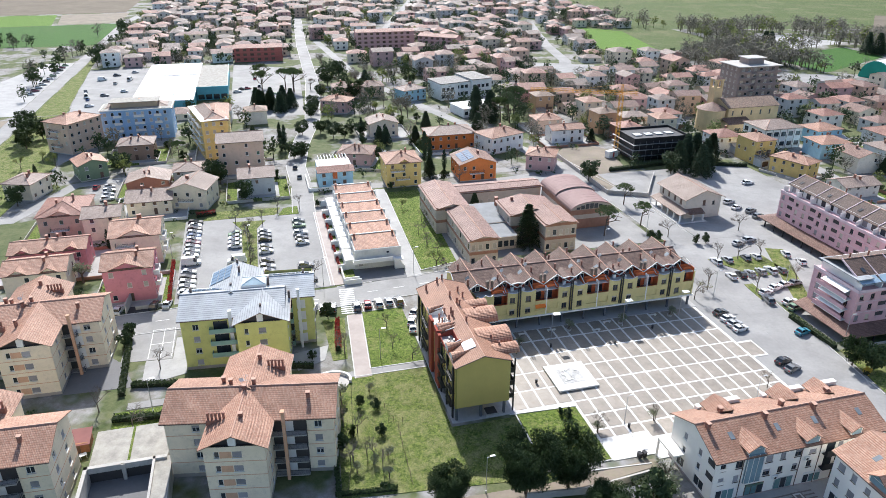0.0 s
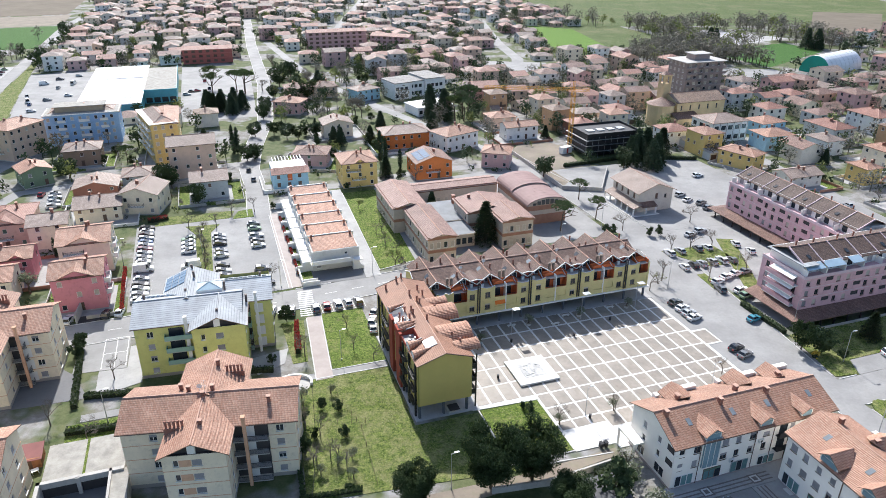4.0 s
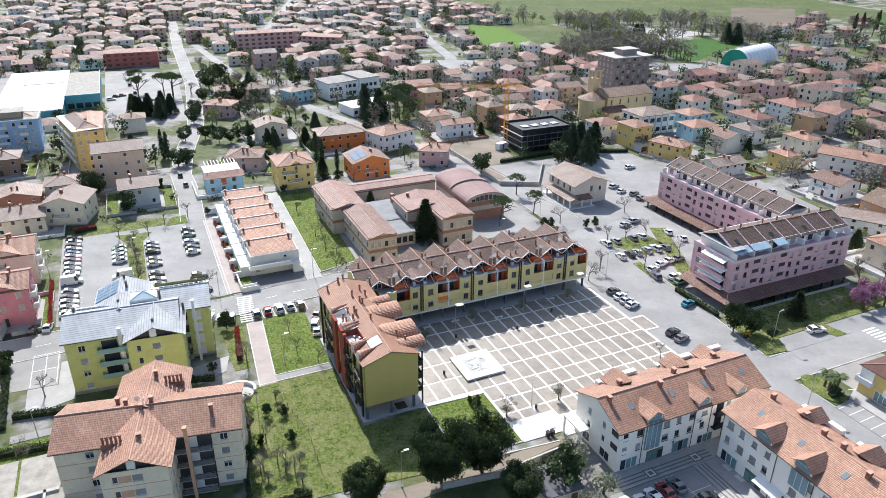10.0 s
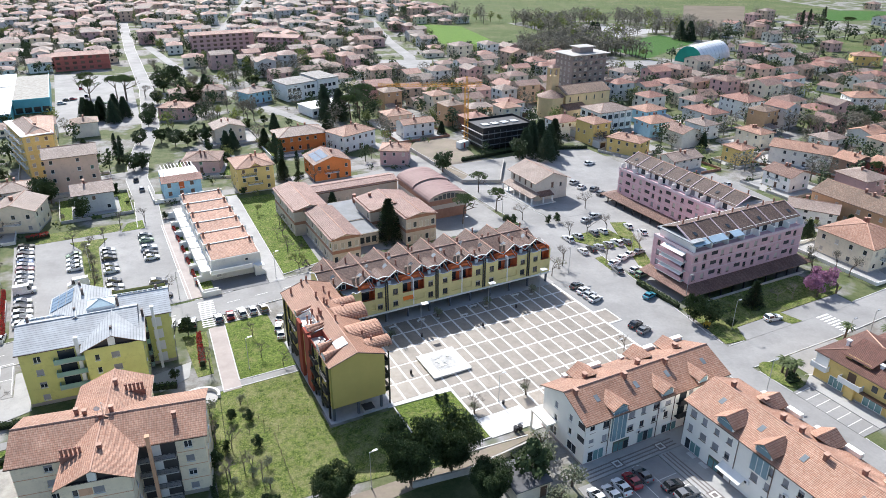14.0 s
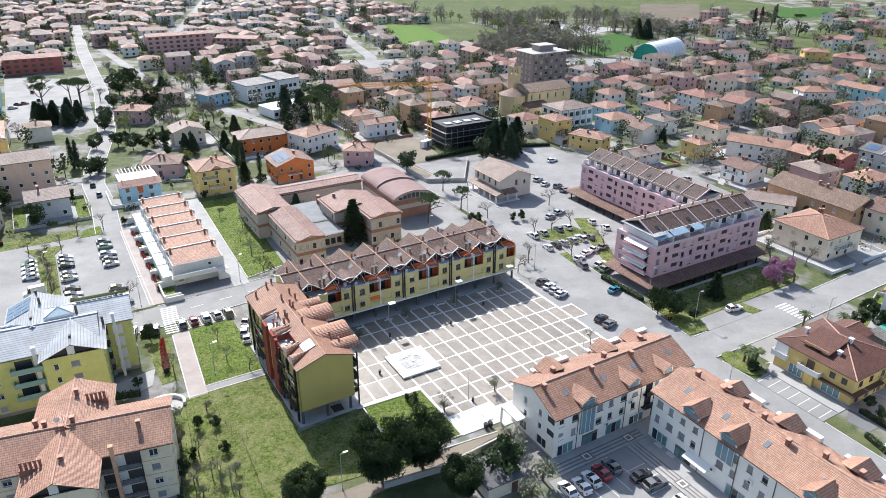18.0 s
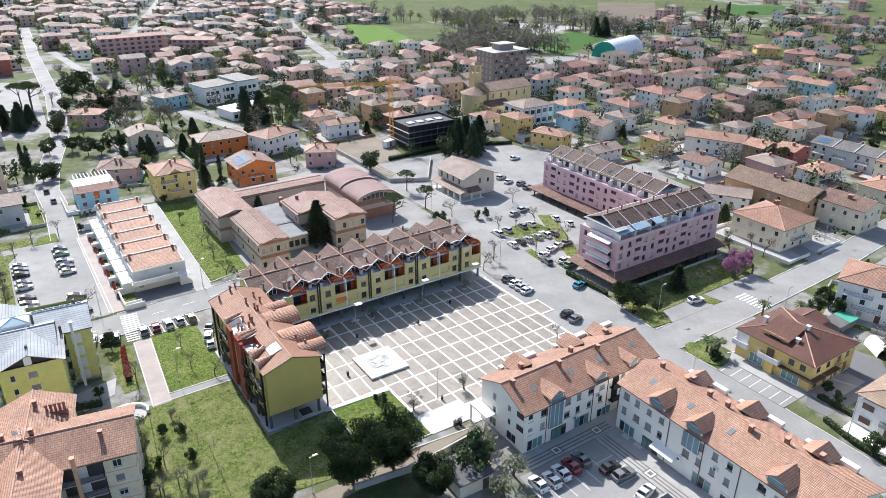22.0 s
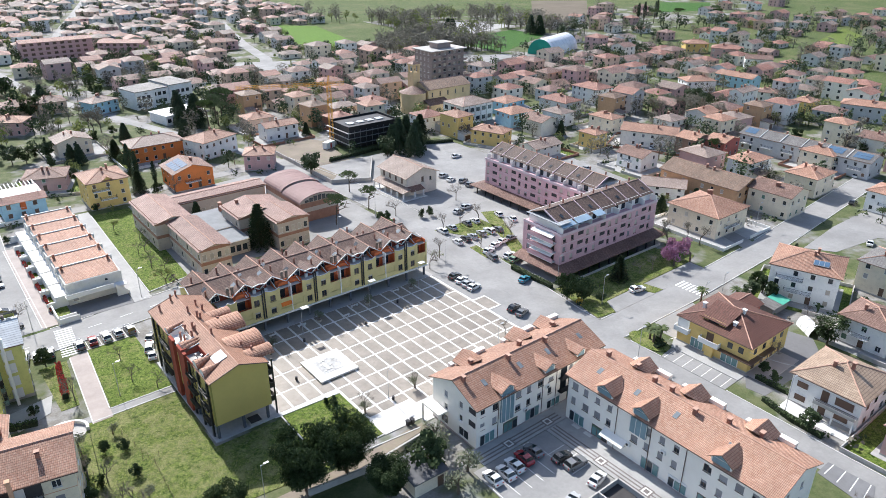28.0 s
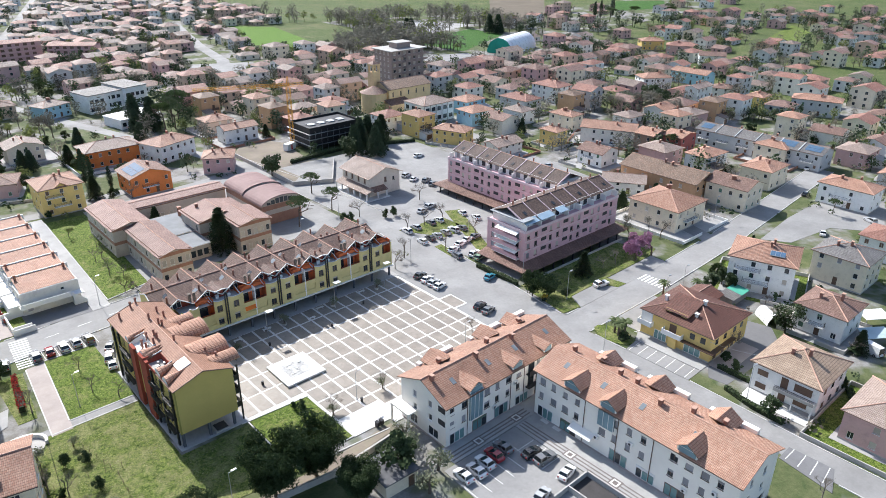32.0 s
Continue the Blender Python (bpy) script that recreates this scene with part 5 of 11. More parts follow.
        part("chimney", cached("flue", lambda: flue_mesh()), None, roof, m=pose(u, v, zz))


def flue_mesh():
    g = Mesh().tube((0, 0, -0.4), (0, 0, 1.15), 0.2, 0.2, 8).tube((0, 0, 1.15), (0, 0, 1.4), 0.27, 0.22, 8)
    me = g.mesh("chimney")
    me.materials.append(M_CHIM)
    return me


def tall_flue_mesh():
    g = Mesh().box(-0.22, -0.28, -0.5, 0.22, 0.28, 1.5).box(-0.3, -0.36, 1.5, 0.3, 0.36, 1.62).box(-0.16, -0.2, 1.62, 0.16, 0.2, 1.85).box(-0.28, -0.34, 1.85, 0.28, 0.34, 1.93)
    me = g.mesh("chimney")
    me.materials.append(plain("grey_brown_render", (0.22, 0.175, 0.14), 0.85, 0.2, 0.8, 6))
    return me


south_block()


def north_block():
    """The long block: shops behind posts, two storeys, a zigzag roof over red attic terraces."""
    u0, u1, v0, v1 = 13.0, 67.8, 28.3, 43.2
    Z, E = 3.1, 9.3
    root = thing("apartment_block", "long yellow terrace block with orange balconies and zigzag brown tiled roof", "apartment block", spot(0, 0))
    FOOT.append((*at(40, 36), 32))
    g = Mesh()
    stripes = [22.9 + 12.75 * i for i in range(4)]
    holes, wins, recess = [], [], []
    for s in stripes:
        for x in (s - 2.2, s + 1.6):
            for z in (4.0, 6.95):
                wins.append((x - u0, z, 1.25, 1.45, 0.3 if (s + z) % 2 < 1 else 0.0))
    spans = [(16.9, 20.1)] + [(s + 4.0, s + 9.5) for s in stripes[:3]] + [(64.9, 67.4)]
    for a, b in spans:
        recess.append((a, b))
        holes.append((a - u0, 4.3, b - u0, 5.85))
    allh = [(x, z, x + w, z + h) for x, z, w, h, _ in wins] + holes
    # front up to the sill of the upper balconies, then between them
    facade(g, (u0, v0), 0, u1 - u0, Z, 6.85, [h for h in allh if h[3] < 6.8], 0, 0.2)
    edges = [u0] + [e for ab in spans for e in ab] + [u1]
    for a, b in zip(edges[::2], edges[1::2]):
        facade(g, (a, v0), 0, b - a, 6.85, E, [(h[0] - (a - u0), h[1], h[2] - (a - u0), h[3]) for h in allh if h[1] > 6.8 and a <= h[0] + u0 < b], 0, 0.2)
        # swelling parapet tops
        n = 6
        for i in range(n):
            xa, xb = a + (b - a) * i / n, a + (b - a) * (i + 1) / n
            za, zb = (E + 0.55 * math.cos(math.pi * 2 * (q - a) / max(0.1, b - a)) ** 2 for q in (xa, xb))
            g.face([(xa, v0, E), (xb, v0, E), (xb, v0, zb), (xa, v0, za)])
            g.face([(xa, v0 - 0.04, za + 0.02), (xb, v0 - 0.04, zb + 0.02), (xb, v0 + 0.29, zb + 0.02), (xa, v0 + 0.29, za + 0.02)], 1)
            g.face([(xb, v0 + 0.25, E), (xa, v0 + 0.25, E), (xa, v0 + 0.25, za), (xb, v0 + 0.25, zb)])
    facade(g, (u1, v0), 90, v1 - v0, Z, E, [], 0)
    facade(g, (u1, v1), 180, u1 - u0 + 3, Z, E, [], 0)
    facade(g, (u0 - 3, v1), 270, v1 - v0 - 4, Z, E + 0.4, [], 0)
    facade(g, (u0 - 3, v0 + 4), 0, 3, Z, E + 0.4, [], 0)
    g.face([(u0 - 3, v1, E + 0.4), (u0 - 3, v0 + 4, E + 0.4), (u0 - 3, 37.0, 12.0)])
    g.face([(u0, v0, Z), (u0, v1, Z), (u1, v1, Z), (u1, v0, Z)])
    part("wall", g, [M_YEL, M_WHITE], root)
    for x, z, w, h, dr in wins:
        put_window(root, face_pose((u0, v0), 0, x, z), w, h, M_FRAME_B, M_SHUT_BEIGE, dr)
    part("slab_edge", Mesh().box(u0, v0 - 0.35, Z - 0.25, u1 + 0.3, v0 + 0.3, Z + 0.05), M_WHITE, root)
    for s in stripes:
        for o in (-0.36, 0.14):
            part("pipe_cladding", Mesh().box(s + o, v0 - 0.26, Z + 0.3, s + o + 0.22, v0, E + 1.85), M_PIPE, root, "tall black pipe cladding")
    for a, b in recess:
        r = part("balcony_recess", Mesh().box(a, v0 + 2.0, Z, b, v0 + 2.15, E + 1.1).box(a - 0.12, v0 + 0.25, Z + 0.1, a, v0 + 2.0, E + 0.9).box(b, v0 + 0.25, Z + 0.1, b + 0.12, v0 + 2.0, E + 0.9)
                 .box(a, v0 + 0.02, 5.95, b, v0 + 2.0, 6.1), M_ORANGE, root, "orange-red balcony recess")
        k = Mesh()
        m = (a + b) / 2 if b - a > 4 else None
        for p, q in (((a, m), (m, b)) if m else ((a, b),)):
            barrel_arch(k, p, q, v0 + 1.2, v0 + 2.1, E + 0.1)
            for z in (Z + 0.1, 6.1):
                part("balcony_door", Mesh().box(p + 0.7, v0 + 1.9, z, q - 0.7, v0 + 1.99, z + 2.1), M_GLASS, r)
        part("arch", k, M_ORANGE, r)
        if m:
            part("party_pier", Mesh().box(m - 0.12, v0 - 0.02, Z + 0.1, m + 0.12, v0 + 1.2, E + 0.6), M_WHITE, root)
        railing(root, [(a, v0 + 0.1, 6.85), (b, v0 + 0.1, 6.85)], 0.35)
        railing(root, [(a, v0 + 0.3, E - 0.6), (b, v0 + 0.3, E - 0.6)], 0.1)
    part("awning", Mesh().slab([(26.95, v0 - 0.3, 5.0), (29.5, v0 - 0.3, 5.0), (29.5, v0 + 0.15, 5.85), (26.95, v0 + 0.15, 5.85)], 0.04), plain("orange_awning", (0.75, 0.20, 0.03), 0.8), root, "bright orange awning")
    # attic set back behind terraces: a red gable under each roof
    P, half, RZ, VZ, c0 = 6.38, 3.19, 12.1, 9.95, 13.45
    vf, vb, vm = 30.1, 43.9, 37.0
    va = 31.4
    part("terrace_floor", Mesh().box(u0, v0 + 0.3, E - 0.2, u1, va, E - 0.05), M_CONC, root)
    k = Mesh().box(u0 + 0.3, va, E - 0.1, u1 - 0.3, v1 - 0.4, E + 0.55)
    for i in range(9):
        c = c0 + P * i
        k.face([(c - half, va, E + 0.5), (c + half, va, E + 0.5), (c, va, RZ - 0.2)])
    part("attic_wall", k, M_REDW, root, "dark red attic wall")
    for i in range(9):
        c = c0 + P * i
        wf = part("attic_window", Mesh().box(c - 0.95, va - 0.1, E + 0.15, c + 0.95, va - 0.02, E + 1.55), M_WHITE, root, "white framed attic window")
        part("pane", Mesh().box(c - 0.82, va - 0.12, E + 0.25, c - 0.05, va - 0.1, E + 1.45).box(c + 0.05, va - 0.12, E + 0.25, c + 0.82, va - 0.1, E + 1.45), M_GLASS, wf)
    # red walls between the roof terraces, cut to a swept top
    for j, s in enumerate(stripes + [stripes[0] - 6.4]):
        for x in (s - 3.6, s + 3.3):
            if x < u0 + 1:
                continue
            side = Mesh()
            tops = [(v0 + 0.3 + 0.5 * i, E + 0.35 + 0.9 * math.sin(math.pi / 2 * i / 6) ** 2) for i in range(7)]
            for (ya, za), (yb, zb) in zip(tops, tops[1:]):
                side.face([(x, ya, E - 0.1), (x, yb, E - 0.1), (x, yb, zb), (x, ya, za)])
                side.face([(x + 0.2, yb, E - 0.1), (x + 0.2, ya, E - 0.1), (x + 0.2, ya, za), (x + 0.2, yb, zb)])
                side.face([(x, ya, za), (x, yb, zb), (x + 0.2, yb, zb), (x + 0.2, ya, za)], 1)
            part("terrace_wall", side, [M_ORANGE, M_WHITE], root, "orange-red terrace wall with white coping")
        if j < 4:
            part("roof_vent", Mesh().box(s - 1.5, v0 + 1.6, E - 0.05, s - 0.8, v0 + 2.2, E + 0.8).box(s + 0.9, v0 + 1.2, E - 0.05, s + 1.7, v0 + 1.6, E + 0.55), M_WHITE, root)
    # roof: gables across, crossed by one along
    roofp, ridges, verge = Mesh(), [], []
    for i in range(9):
        c = c0 + P * i
        for sg in (-1, 1):
            pts = [(c + sg * half, vf, VZ), (c + sg * half, vb, VZ), (c, vb - 0.1, RZ), (c, vf, RZ)]
            roofp.slab(pts if sg > 0 else pts[::-1], 0.16, 0, 1, 2)
            verge.append(((c, vf, RZ - 0.08), (c + sg * half, vf, VZ - 0.08)))
        ridges.append(((c, vf, RZ), (c, vb, RZ)))
    for sg in (-1, 1):
        pts = [(9.2, vm, RZ - 0.04), (c0 + P * 8 + 2.0, vm, RZ - 0.04), (c0 + P * 8 + 2.0, vm + sg * 4.6, VZ + 0.2), (9.2, vm + sg * 4.6, VZ + 0.2)]
        roofp.slab(pts if sg > 0 else pts[::-1], 0.12, 0, 1, 2)
        verge.append(((9.2, vm, RZ - 0.08), (9.2, vm + sg * 4.6, VZ + 0.1)))
    ridges.append(((9.2, vm, RZ), (c0 + P * 8 + 2.0, vm, RZ)))
    # low linking gables over the black pipes
    for s in stripes:
        for sg in (-1, 1):
            pts = [(s, vf - 0.35, 11.35), (s, 35.0, 11.35), (s + sg * 1.75, 33.6, 10.9), (s + sg * 1.75, vf - 0.1, 10.9)]
            roofp.slab(pts if sg < 0 else pts[::-1], 0.12, 0, 1, 2)
            verge.append(((s, vf - 0.35, 11.3), (s + sg * 1.75, vf - 0.1, 10.85)))
        part("link_wall", Mesh().box(s - 1.5, vf + 0.3, E - 0.05, s + 1.5, vf + 0.45, 11.0), M_REDW, root)
        part("link_window", Mesh().box(s - 1.1, vf + 0.22, E + 0.2, s - 0.5, vf + 0.3, E + 1.3).box(s + 0.5, vf + 0.22, E + 0.2, s + 1.1, vf + 0.3, E + 1.3), M_GLASS, root)
    rf = part("roof", roofp, [M_ROOF_MOTTLED, M_SOFFIT, M_WHITE], root, "zigzag brown tiled roof")
    for a, b in ridges:
        part("ridge_tiles", Mesh().tube(a, b, 0.12, n=6), M_RIDGE, rf)
    for i in range(8):
        x = c0 + P * i + half
        part("valley_gutter", Mesh().tube((x, vf, VZ + 0.02), (x, vm - 4.4, VZ + 0.02), 0.1, n=5), M_GUTTER, rf)
    for a, b in verge:
        part("verge", Mesh().tube(a, b, 0.13, n=4), M_WHITE, rf)
    rng = random.Random(3)
    for i in range(9):
        c = c0 + P * i
        for j in range(3):
            u, v = c + rng.choice((-1, 1)) * rng.uniform(0.5, 2.4), (rng.uniform(31.5, 35), rng.uniform(38, 42.5), rng.uniform(32, 42))[j]
            part("chimney", cached("flue", flue_mesh), None, rf, m=pose(u, v, RZ - 0.67 * abs(u - c)))
        if i % 2 == 0 and i < 8:
            for o in (-0.5, 0.5):
                part("chimney", cached("tall_flue", lambda: tall_flue_mesh()), None, rf, m=pose(c + half + o, vf + 0.7, VZ + 0.3))
        for u, v in (((c + 1.2, 33.4), (c - 1.9, 32.6)) if i % 2 else ((c - 1.5, 34.0),)):
            sg = 1 if u > c else -1
            zf = lambda q: RZ - 0.674 * abs(q - c) + 0.06
            part("skylight", Mesh().slab([(u, v, zf(u)), (u + 0.9, v, zf(u + 0.9)), (u + 0.9, v + 1.2, zf(u + 0.9)), (u, v + 1.2, zf(u))], 0.05), M_SKYLIGHT if i % 3 else M_GLASS, rf)
    for i in (1, 2, 4, 5, 7):
        part("satellite_dish", dish_mesh(), None, rf, m=pose(c0 + P * i + 0.6, 32.2 + (i * 1.7) % 5, RZ - 0.4))
    # ground floor
    n = 10
    for i in range(n):
        for v in (v0 + 0.2, v0 + 4.2):
            part("post", Mesh().box(u0 + 4 + i * 5.55, v, 0.1, u0 + 4.4 + i * 5.55, v + 0.4, Z), plain("dark_grey_post", (0.10, 0.11, 0.13), 0.7), root)
    shop = part("shop_front", Mesh().box(u0, v0 + 5.0, 0.1, u1 - 5, v1 - 0.5, Z - 0.05), plain("shop_wall_red", (0.30, 0.13, 0.10), 0.7), root)
    for i in range(12):
        part("shop_window", Mesh().box(u0 + 1.2 + i * 4, v0 + 4.9, 0.5, u0 + 3.9 + i * 4, v0 + 5.0, 2.6), M_GLASS, shop)
    part("portico_floor", Mesh().box(10.8, v0 - 1.2, 0, u1 + 1.0, v0 + 5, 0.17), M_PAVE, root, "pale paved portico floor")


def barrel_arch(g, x0, x1, y0, y1, z, n=8):
    r = (x1 - x0) / 2
    c = (x0 + x1) / 2
    pts = [(c - r * math.cos(math.pi * i / n), z + 0.55 * r * math.sin(math.pi * i / n)) for i in range(n + 1)]
    for (xa, za), (xb, zb) in zip(pts, pts[1:]):
        g.face([(xa, y0, z), (xb, y0, z), (xb, y0, zb), (xa, y0, za)])
        g.face([(xa, y0, za), (xb, y0, zb), (xb, y1, zb), (xa, y1, za)])


def dish_mesh():
    def make():
        g = Mesh().tube((0, 0, 0), (0, 0, 0.9), 0.03, n=5)
        n = 10
        for i in range(n):
            a, b = math.tau * i / n, math.tau * (i + 1) / n
            g.face([(0, 0.12, 1.1), (0.45 * math.cos(a), 0, 1.1 + 0.45 * math.sin(a)), (0.45 * math.cos(b), 0, 1.1 + 0.45 * math.sin(b))])
        me = g.mesh("satellite_dish")
        me.materials.append(M_WHITE)
        return me
    return cached("dish", make)


north_block()

# ---------------------------------------------------------------- shop row, south-east of the square
M_BLUEGREY = plain("blue_grey_glass_wall", (0.22, 0.32, 0.36), 0.25, 0.15, 0.5, 3, 0.0)


def dormer(parent, m, w, h, depth, roof_mat, wall_mat):
    """A gabled dormer: m at the middle of its front foot, y into the roof."""
    d = part("dormer", Mesh().prism([(-w / 2, 0), (w / 2, 0), (w / 2, depth * 0.5), (-w / 2, depth * 0.5)], -1.0, h), wall_mat, parent, m=m)
    part("dormer_window", Mesh().box(-w / 2 + 0.25, -0.06, 0.15, w / 2 - 0.25, -0.01, h - 0.1).face([(-w / 2 + 0.35, -0.04, h), (w / 2 - 0.35, -0.04, h), (0, -0.04, h + 0.75)]), M_BLUEGREY, d)
    k = Mesh()
    e, r = w / 2 + 0.4, h + w * 0.34
    k.slab([(-e, -0.45, h - 0.2), (0, -0.45, r), (0, depth, r), (-e, depth * 0.55, h - 0.2)][::-1], 0.12, 0, 1, 1)
    k.slab([(e, -0.45, h - 0.2), (0, -0.45, r), (0, depth, r), (e, depth * 0.55, h - 0.2)], 0.12, 0, 1, 1)
    part("dormer_roof", k, [roof_mat, M_SOFFIT], d)
    k = Mesh().face([(-w / 2, 0, h), (w / 2, 0, h), (0, 0, r - 0.15)])
    part("dormer_gable", k, wall_mat, d)
    return d


def shop_block(name, label, m, L, D, E, RZ, shades, dormers, back_dormers, breaks, end_balcony=True):
    """A three-storey white block over shops; x along its street front, y its depth."""
    root = thing(name, label, "apartment block", m)
    g = Mesh()
    specs, shops = [], []
    rng = random.Random(int(L * 10))
    n = int(L / 2.75)
    rows_z = (0.42 * E, 0.735 * E)
    for i in range(n):
        x = 0.9 + i * (L - 1.6) / n
        if any(abs(x - b) < 0.9 for b in breaks):
            continue
        for z in rows_z:
            w = 1.0 if rng.random() < 0.6 else 1.35
            specs.append((x, z, w, 1.4, rng.choice((0.98, 0.98, 0.4, 0.0))))
        if i % 2 == 0 and x + 3 < L:
            shops.append((x, 0.35, min(3.4, L - x - 0.4), 2.25))
    run(root, g, (0, 0), 0, L, 0.0, E, specs, M_SHUT_GREY, M_FRAME_B)
    for j, (sx, sz, sw_, sh_) in enumerate(shops):
        sf = part("shop_window", Mesh().box(sx - 0.1, -0.06, sz, sx + sw_, 0.0, sz + sh_), (M_FRAME_W, M_FRAME_B, M_STEEL)[j % 3], root)
        for i in range(3):
            part("pane", Mesh().box(sx + 0.05 + i * sw_ / 3, -0.085, sz + 0.12, sx + (i + 1) * sw_ / 3 - 0.12, -0.06, sz + sh_ - (0.5 if j % 2 else 0.12)), (M_TEALGLASS, M_GLASS)[(i + j) % 3 == 0], sf)
        if j % 2:
            part("sign_band", Mesh().box(sx, -0.1, sz + sh_ - 0.42, sx + sw_ - 0.1, -0.06, sz + sh_ - 0.1), (M_WHITE, M_SHUT_GREEN, M_SHUT_GREY)[j % 3], sf)
    for x_, z_ in ((L * 0.35, 2.9), (L * 0.52, 5.6), (L * 0.78, 2.9), (L * 0.9, 5.6)):
        ac = part("air_conditioner", Mesh().box(x_, -0.42, z_, x_ + 0.85, -0.06, z_ + 0.65), M_WHITE, root)
        part("fan_grille", Mesh().tube((x_ + 0.35, -0.44, z_ + 0.32), (x_ + 0.35, -0.42, z_ + 0.32), 0.24, n=12), M_DARKMETAL, ac)
    end = [(D * f, z, 0.9, 1.35, 0.98 if z > 6 else 0.0) for f in (0.28, 0.62) for z in rows_z] + [(2.4, 0.6, 2.0, 1.9, 0.0), (7.4, 0.6, 2.6, 1.9, 0.0)]
    run(root, g, (L, 0), 90, D, 0.0, E, end, M_SHUT_GREY, M_FRAME_W)
    run(root, g, (L, D), 180, L, 0.0, E, [(1.5 + i * 3.2, z, 1.1, 1.4, 0.4) for i in range(int((L - 2) / 3.2)) for z in rows_z], M_SHUT_BROWN, M_FRAME_B)
    run(root, g, (0, D), 270, D, 0.0, E, end, M_SHUT_GREY, M_FRAME_W)
    for x, s in ((0, -1), (L, 1)):
        t = [(x, 0, E), (x, D, E), (x, D / 2, E + RZ)]
        g.face(t if s > 0 else t[::-1])
    part("wall", g, shades, root)
    for b in breaks:
        part("downpipe", Mesh().tube((b, -0.08, 0.2), (b, -0.08, E), 0.07, n=6), M_GUTTER, root)
    part("shop_plinth", Mesh().box(-0.05, -0.06, 0, L + 0.05, D + 0.05, 0.35, skip="b"), plain("pink_granite", (0.42, 0.35, 0.33), 0.5, 0.15, 0.6, 9), root)
    top = add_roof(root, "x", 0, 0, L, D, E, RZ, M_ROOF, 0.55)
    for x, w, bay in dormers:
        dormer(top, pose(x, -0.1, E - 0.35), w, 1.5, 4.4, M_ROOF, shades)
        if bay:
            z_lo, z_hi = (3.3, E + 0.1) if L < 36 else (0.63 * E, E - 0.6)
            b = part("glazed_bay", Mesh().box(x - w / 2, -0.35, z_lo, x + w / 2, 0.02, z_hi), M_BLUEGREY, root, "tall blue-grey glazed stair bay")
            for i in range(4):
                part("mullion", Mesh().box(x - w / 2 + i * w / 3 - 0.04, -0.42, z_lo, x - w / 2 + i * w / 3 + 0.04, -0.34, z_hi), M_FRAME_W, b)
    for x, w in back_dormers:
        part("terrace_parapet", Mesh().box(x + w / 2 + 0.3, D - 0.1, E - 0.5, x + w / 2 + 3.0, D + 0.9, E + 0.9), M_OFFW, root)
        part("terrace_parapet", Mesh().box(x - w / 2 - 1.2, D - 0.1, E - 0.5, x - w / 2 - 0.4, D + 0.9, E + 0.6), M_OFFW, root)
        dormer(top, pose(x, D + 0.1, E - 0.4, 0, 0, 180), w, 1.5, 4.4, M_ROOF, shades)
    for i in range(int(L / 5)):
        x = 2 + i * 5 + rng.uniform(-1, 1)
        y = rng.choice((D * 0.42, D * 0.6, D * 0.75))
        part("chimney", chimney_mesh(0.55, 0.8, 0.9), None, top, m=pose(x, y, E + RZ * (1 - abs(y / D - 0.5) * 2)))
    for i in range(int(L / 8)):
        x = 4 + i * 8 + rng.uniform(-1, 1)
        y0, y1 = D * 0.22, D * 0.32
        f = lambda y: E + RZ * y / (D / 2) + 0.2
        part("skylight", Mesh().slab([(x, y0, f(y0)), (x + 0.8, y0, f(y0)), (x + 0.8, y1, f(y1)), (x, y1, f(y1))], 0.06), M_SKYLIGHT, top)
    if end_balcony:
        for z in (0.4 * E, 0.7 * E):
            # solid dark box at the end wall's face, painted as shade of corner loggias
            part("loggia", Mesh().box(-0.03, 0.25, z, 2.0, 2.0, z + 2.0), M_RECESS_SHADE, root)
            part("loggia_front", Mesh().box(-0.1, -0.08, z - 0.1, 2.2, 0.0, z + 0.85).box(-0.1, -0.08, z - 0.1, 0.0, 2.2, z + 0.85), shades, root)
    return root


W_BLOCK = shop_block("shop_block", "white three-storey shop block with orange roof and glazed stair bay", spot(33.9, -30.0), 32.1, 12.1, 8.9, 2.55, M_OFFW,
           [(7.0, 3.0, True), (17.6, 2.6, False), (26.0, 2.2, False)], [(7.5, 4.2), (20.5, 4.0), (28, 3.6)], [5.0, 16.0, 19.6])
FOOT.append((*at(49, -26), 19))
R_BLOCK = shop_block("shop_block", "long white shop row with orange tiled roof and gabled dormers", spot(52.8, -33.6, -90), 38.7, 12.2, 9.8, 2.35, M_OFFW,
           [(8.0, 3.4, False), (15.5, 3.2, True), (30.0, 3.4, False)], [(7.5, 3.6), (18, 3.8), (30, 4.0)], [11.0, 17.8, 24.4], False)
FOOT.append((*at(57, -54), 21))

# balconies, a cream bay and an awning on the shop blocks
for z in (3.4, 6.2):
    b = part("balcony", Mesh().box(20.2, -1.0, z - 0.15, 23.2, 0, z).box(20.2, -1.0, z, 23.2, -0.92, z + 0.95), M_PIPE, W_BLOCK, "dark fronted balcony")
    part("balcony_door", Mesh().box(20.8, -0.05, z, 22.4, 0, z + 2.2), M_GLASS, W_BLOCK)
part("cream_bay", Mesh().box(26.6, -0.12, 0.4, 32.0, -0.02, 8.6), lit("cream"), W_BLOCK, "cream painted end bay")
for x_, z_ in ((27.4, 3.7), (27.4, 6.5), (30.2, 3.7), (30.2, 6.5)):
    part("window", Mesh().box(x_, -0.2, z_, x_ + 1.2, -0.12, z_ + 1.45), M_FRAME_B, W_BLOCK)
    part("window_pane", Mesh().box(x_ + 0.1, -0.22, z_ + 0.1, x_ + 1.1, -0.2, z_ + 1.35), M_GLASS, W_BLOCK)
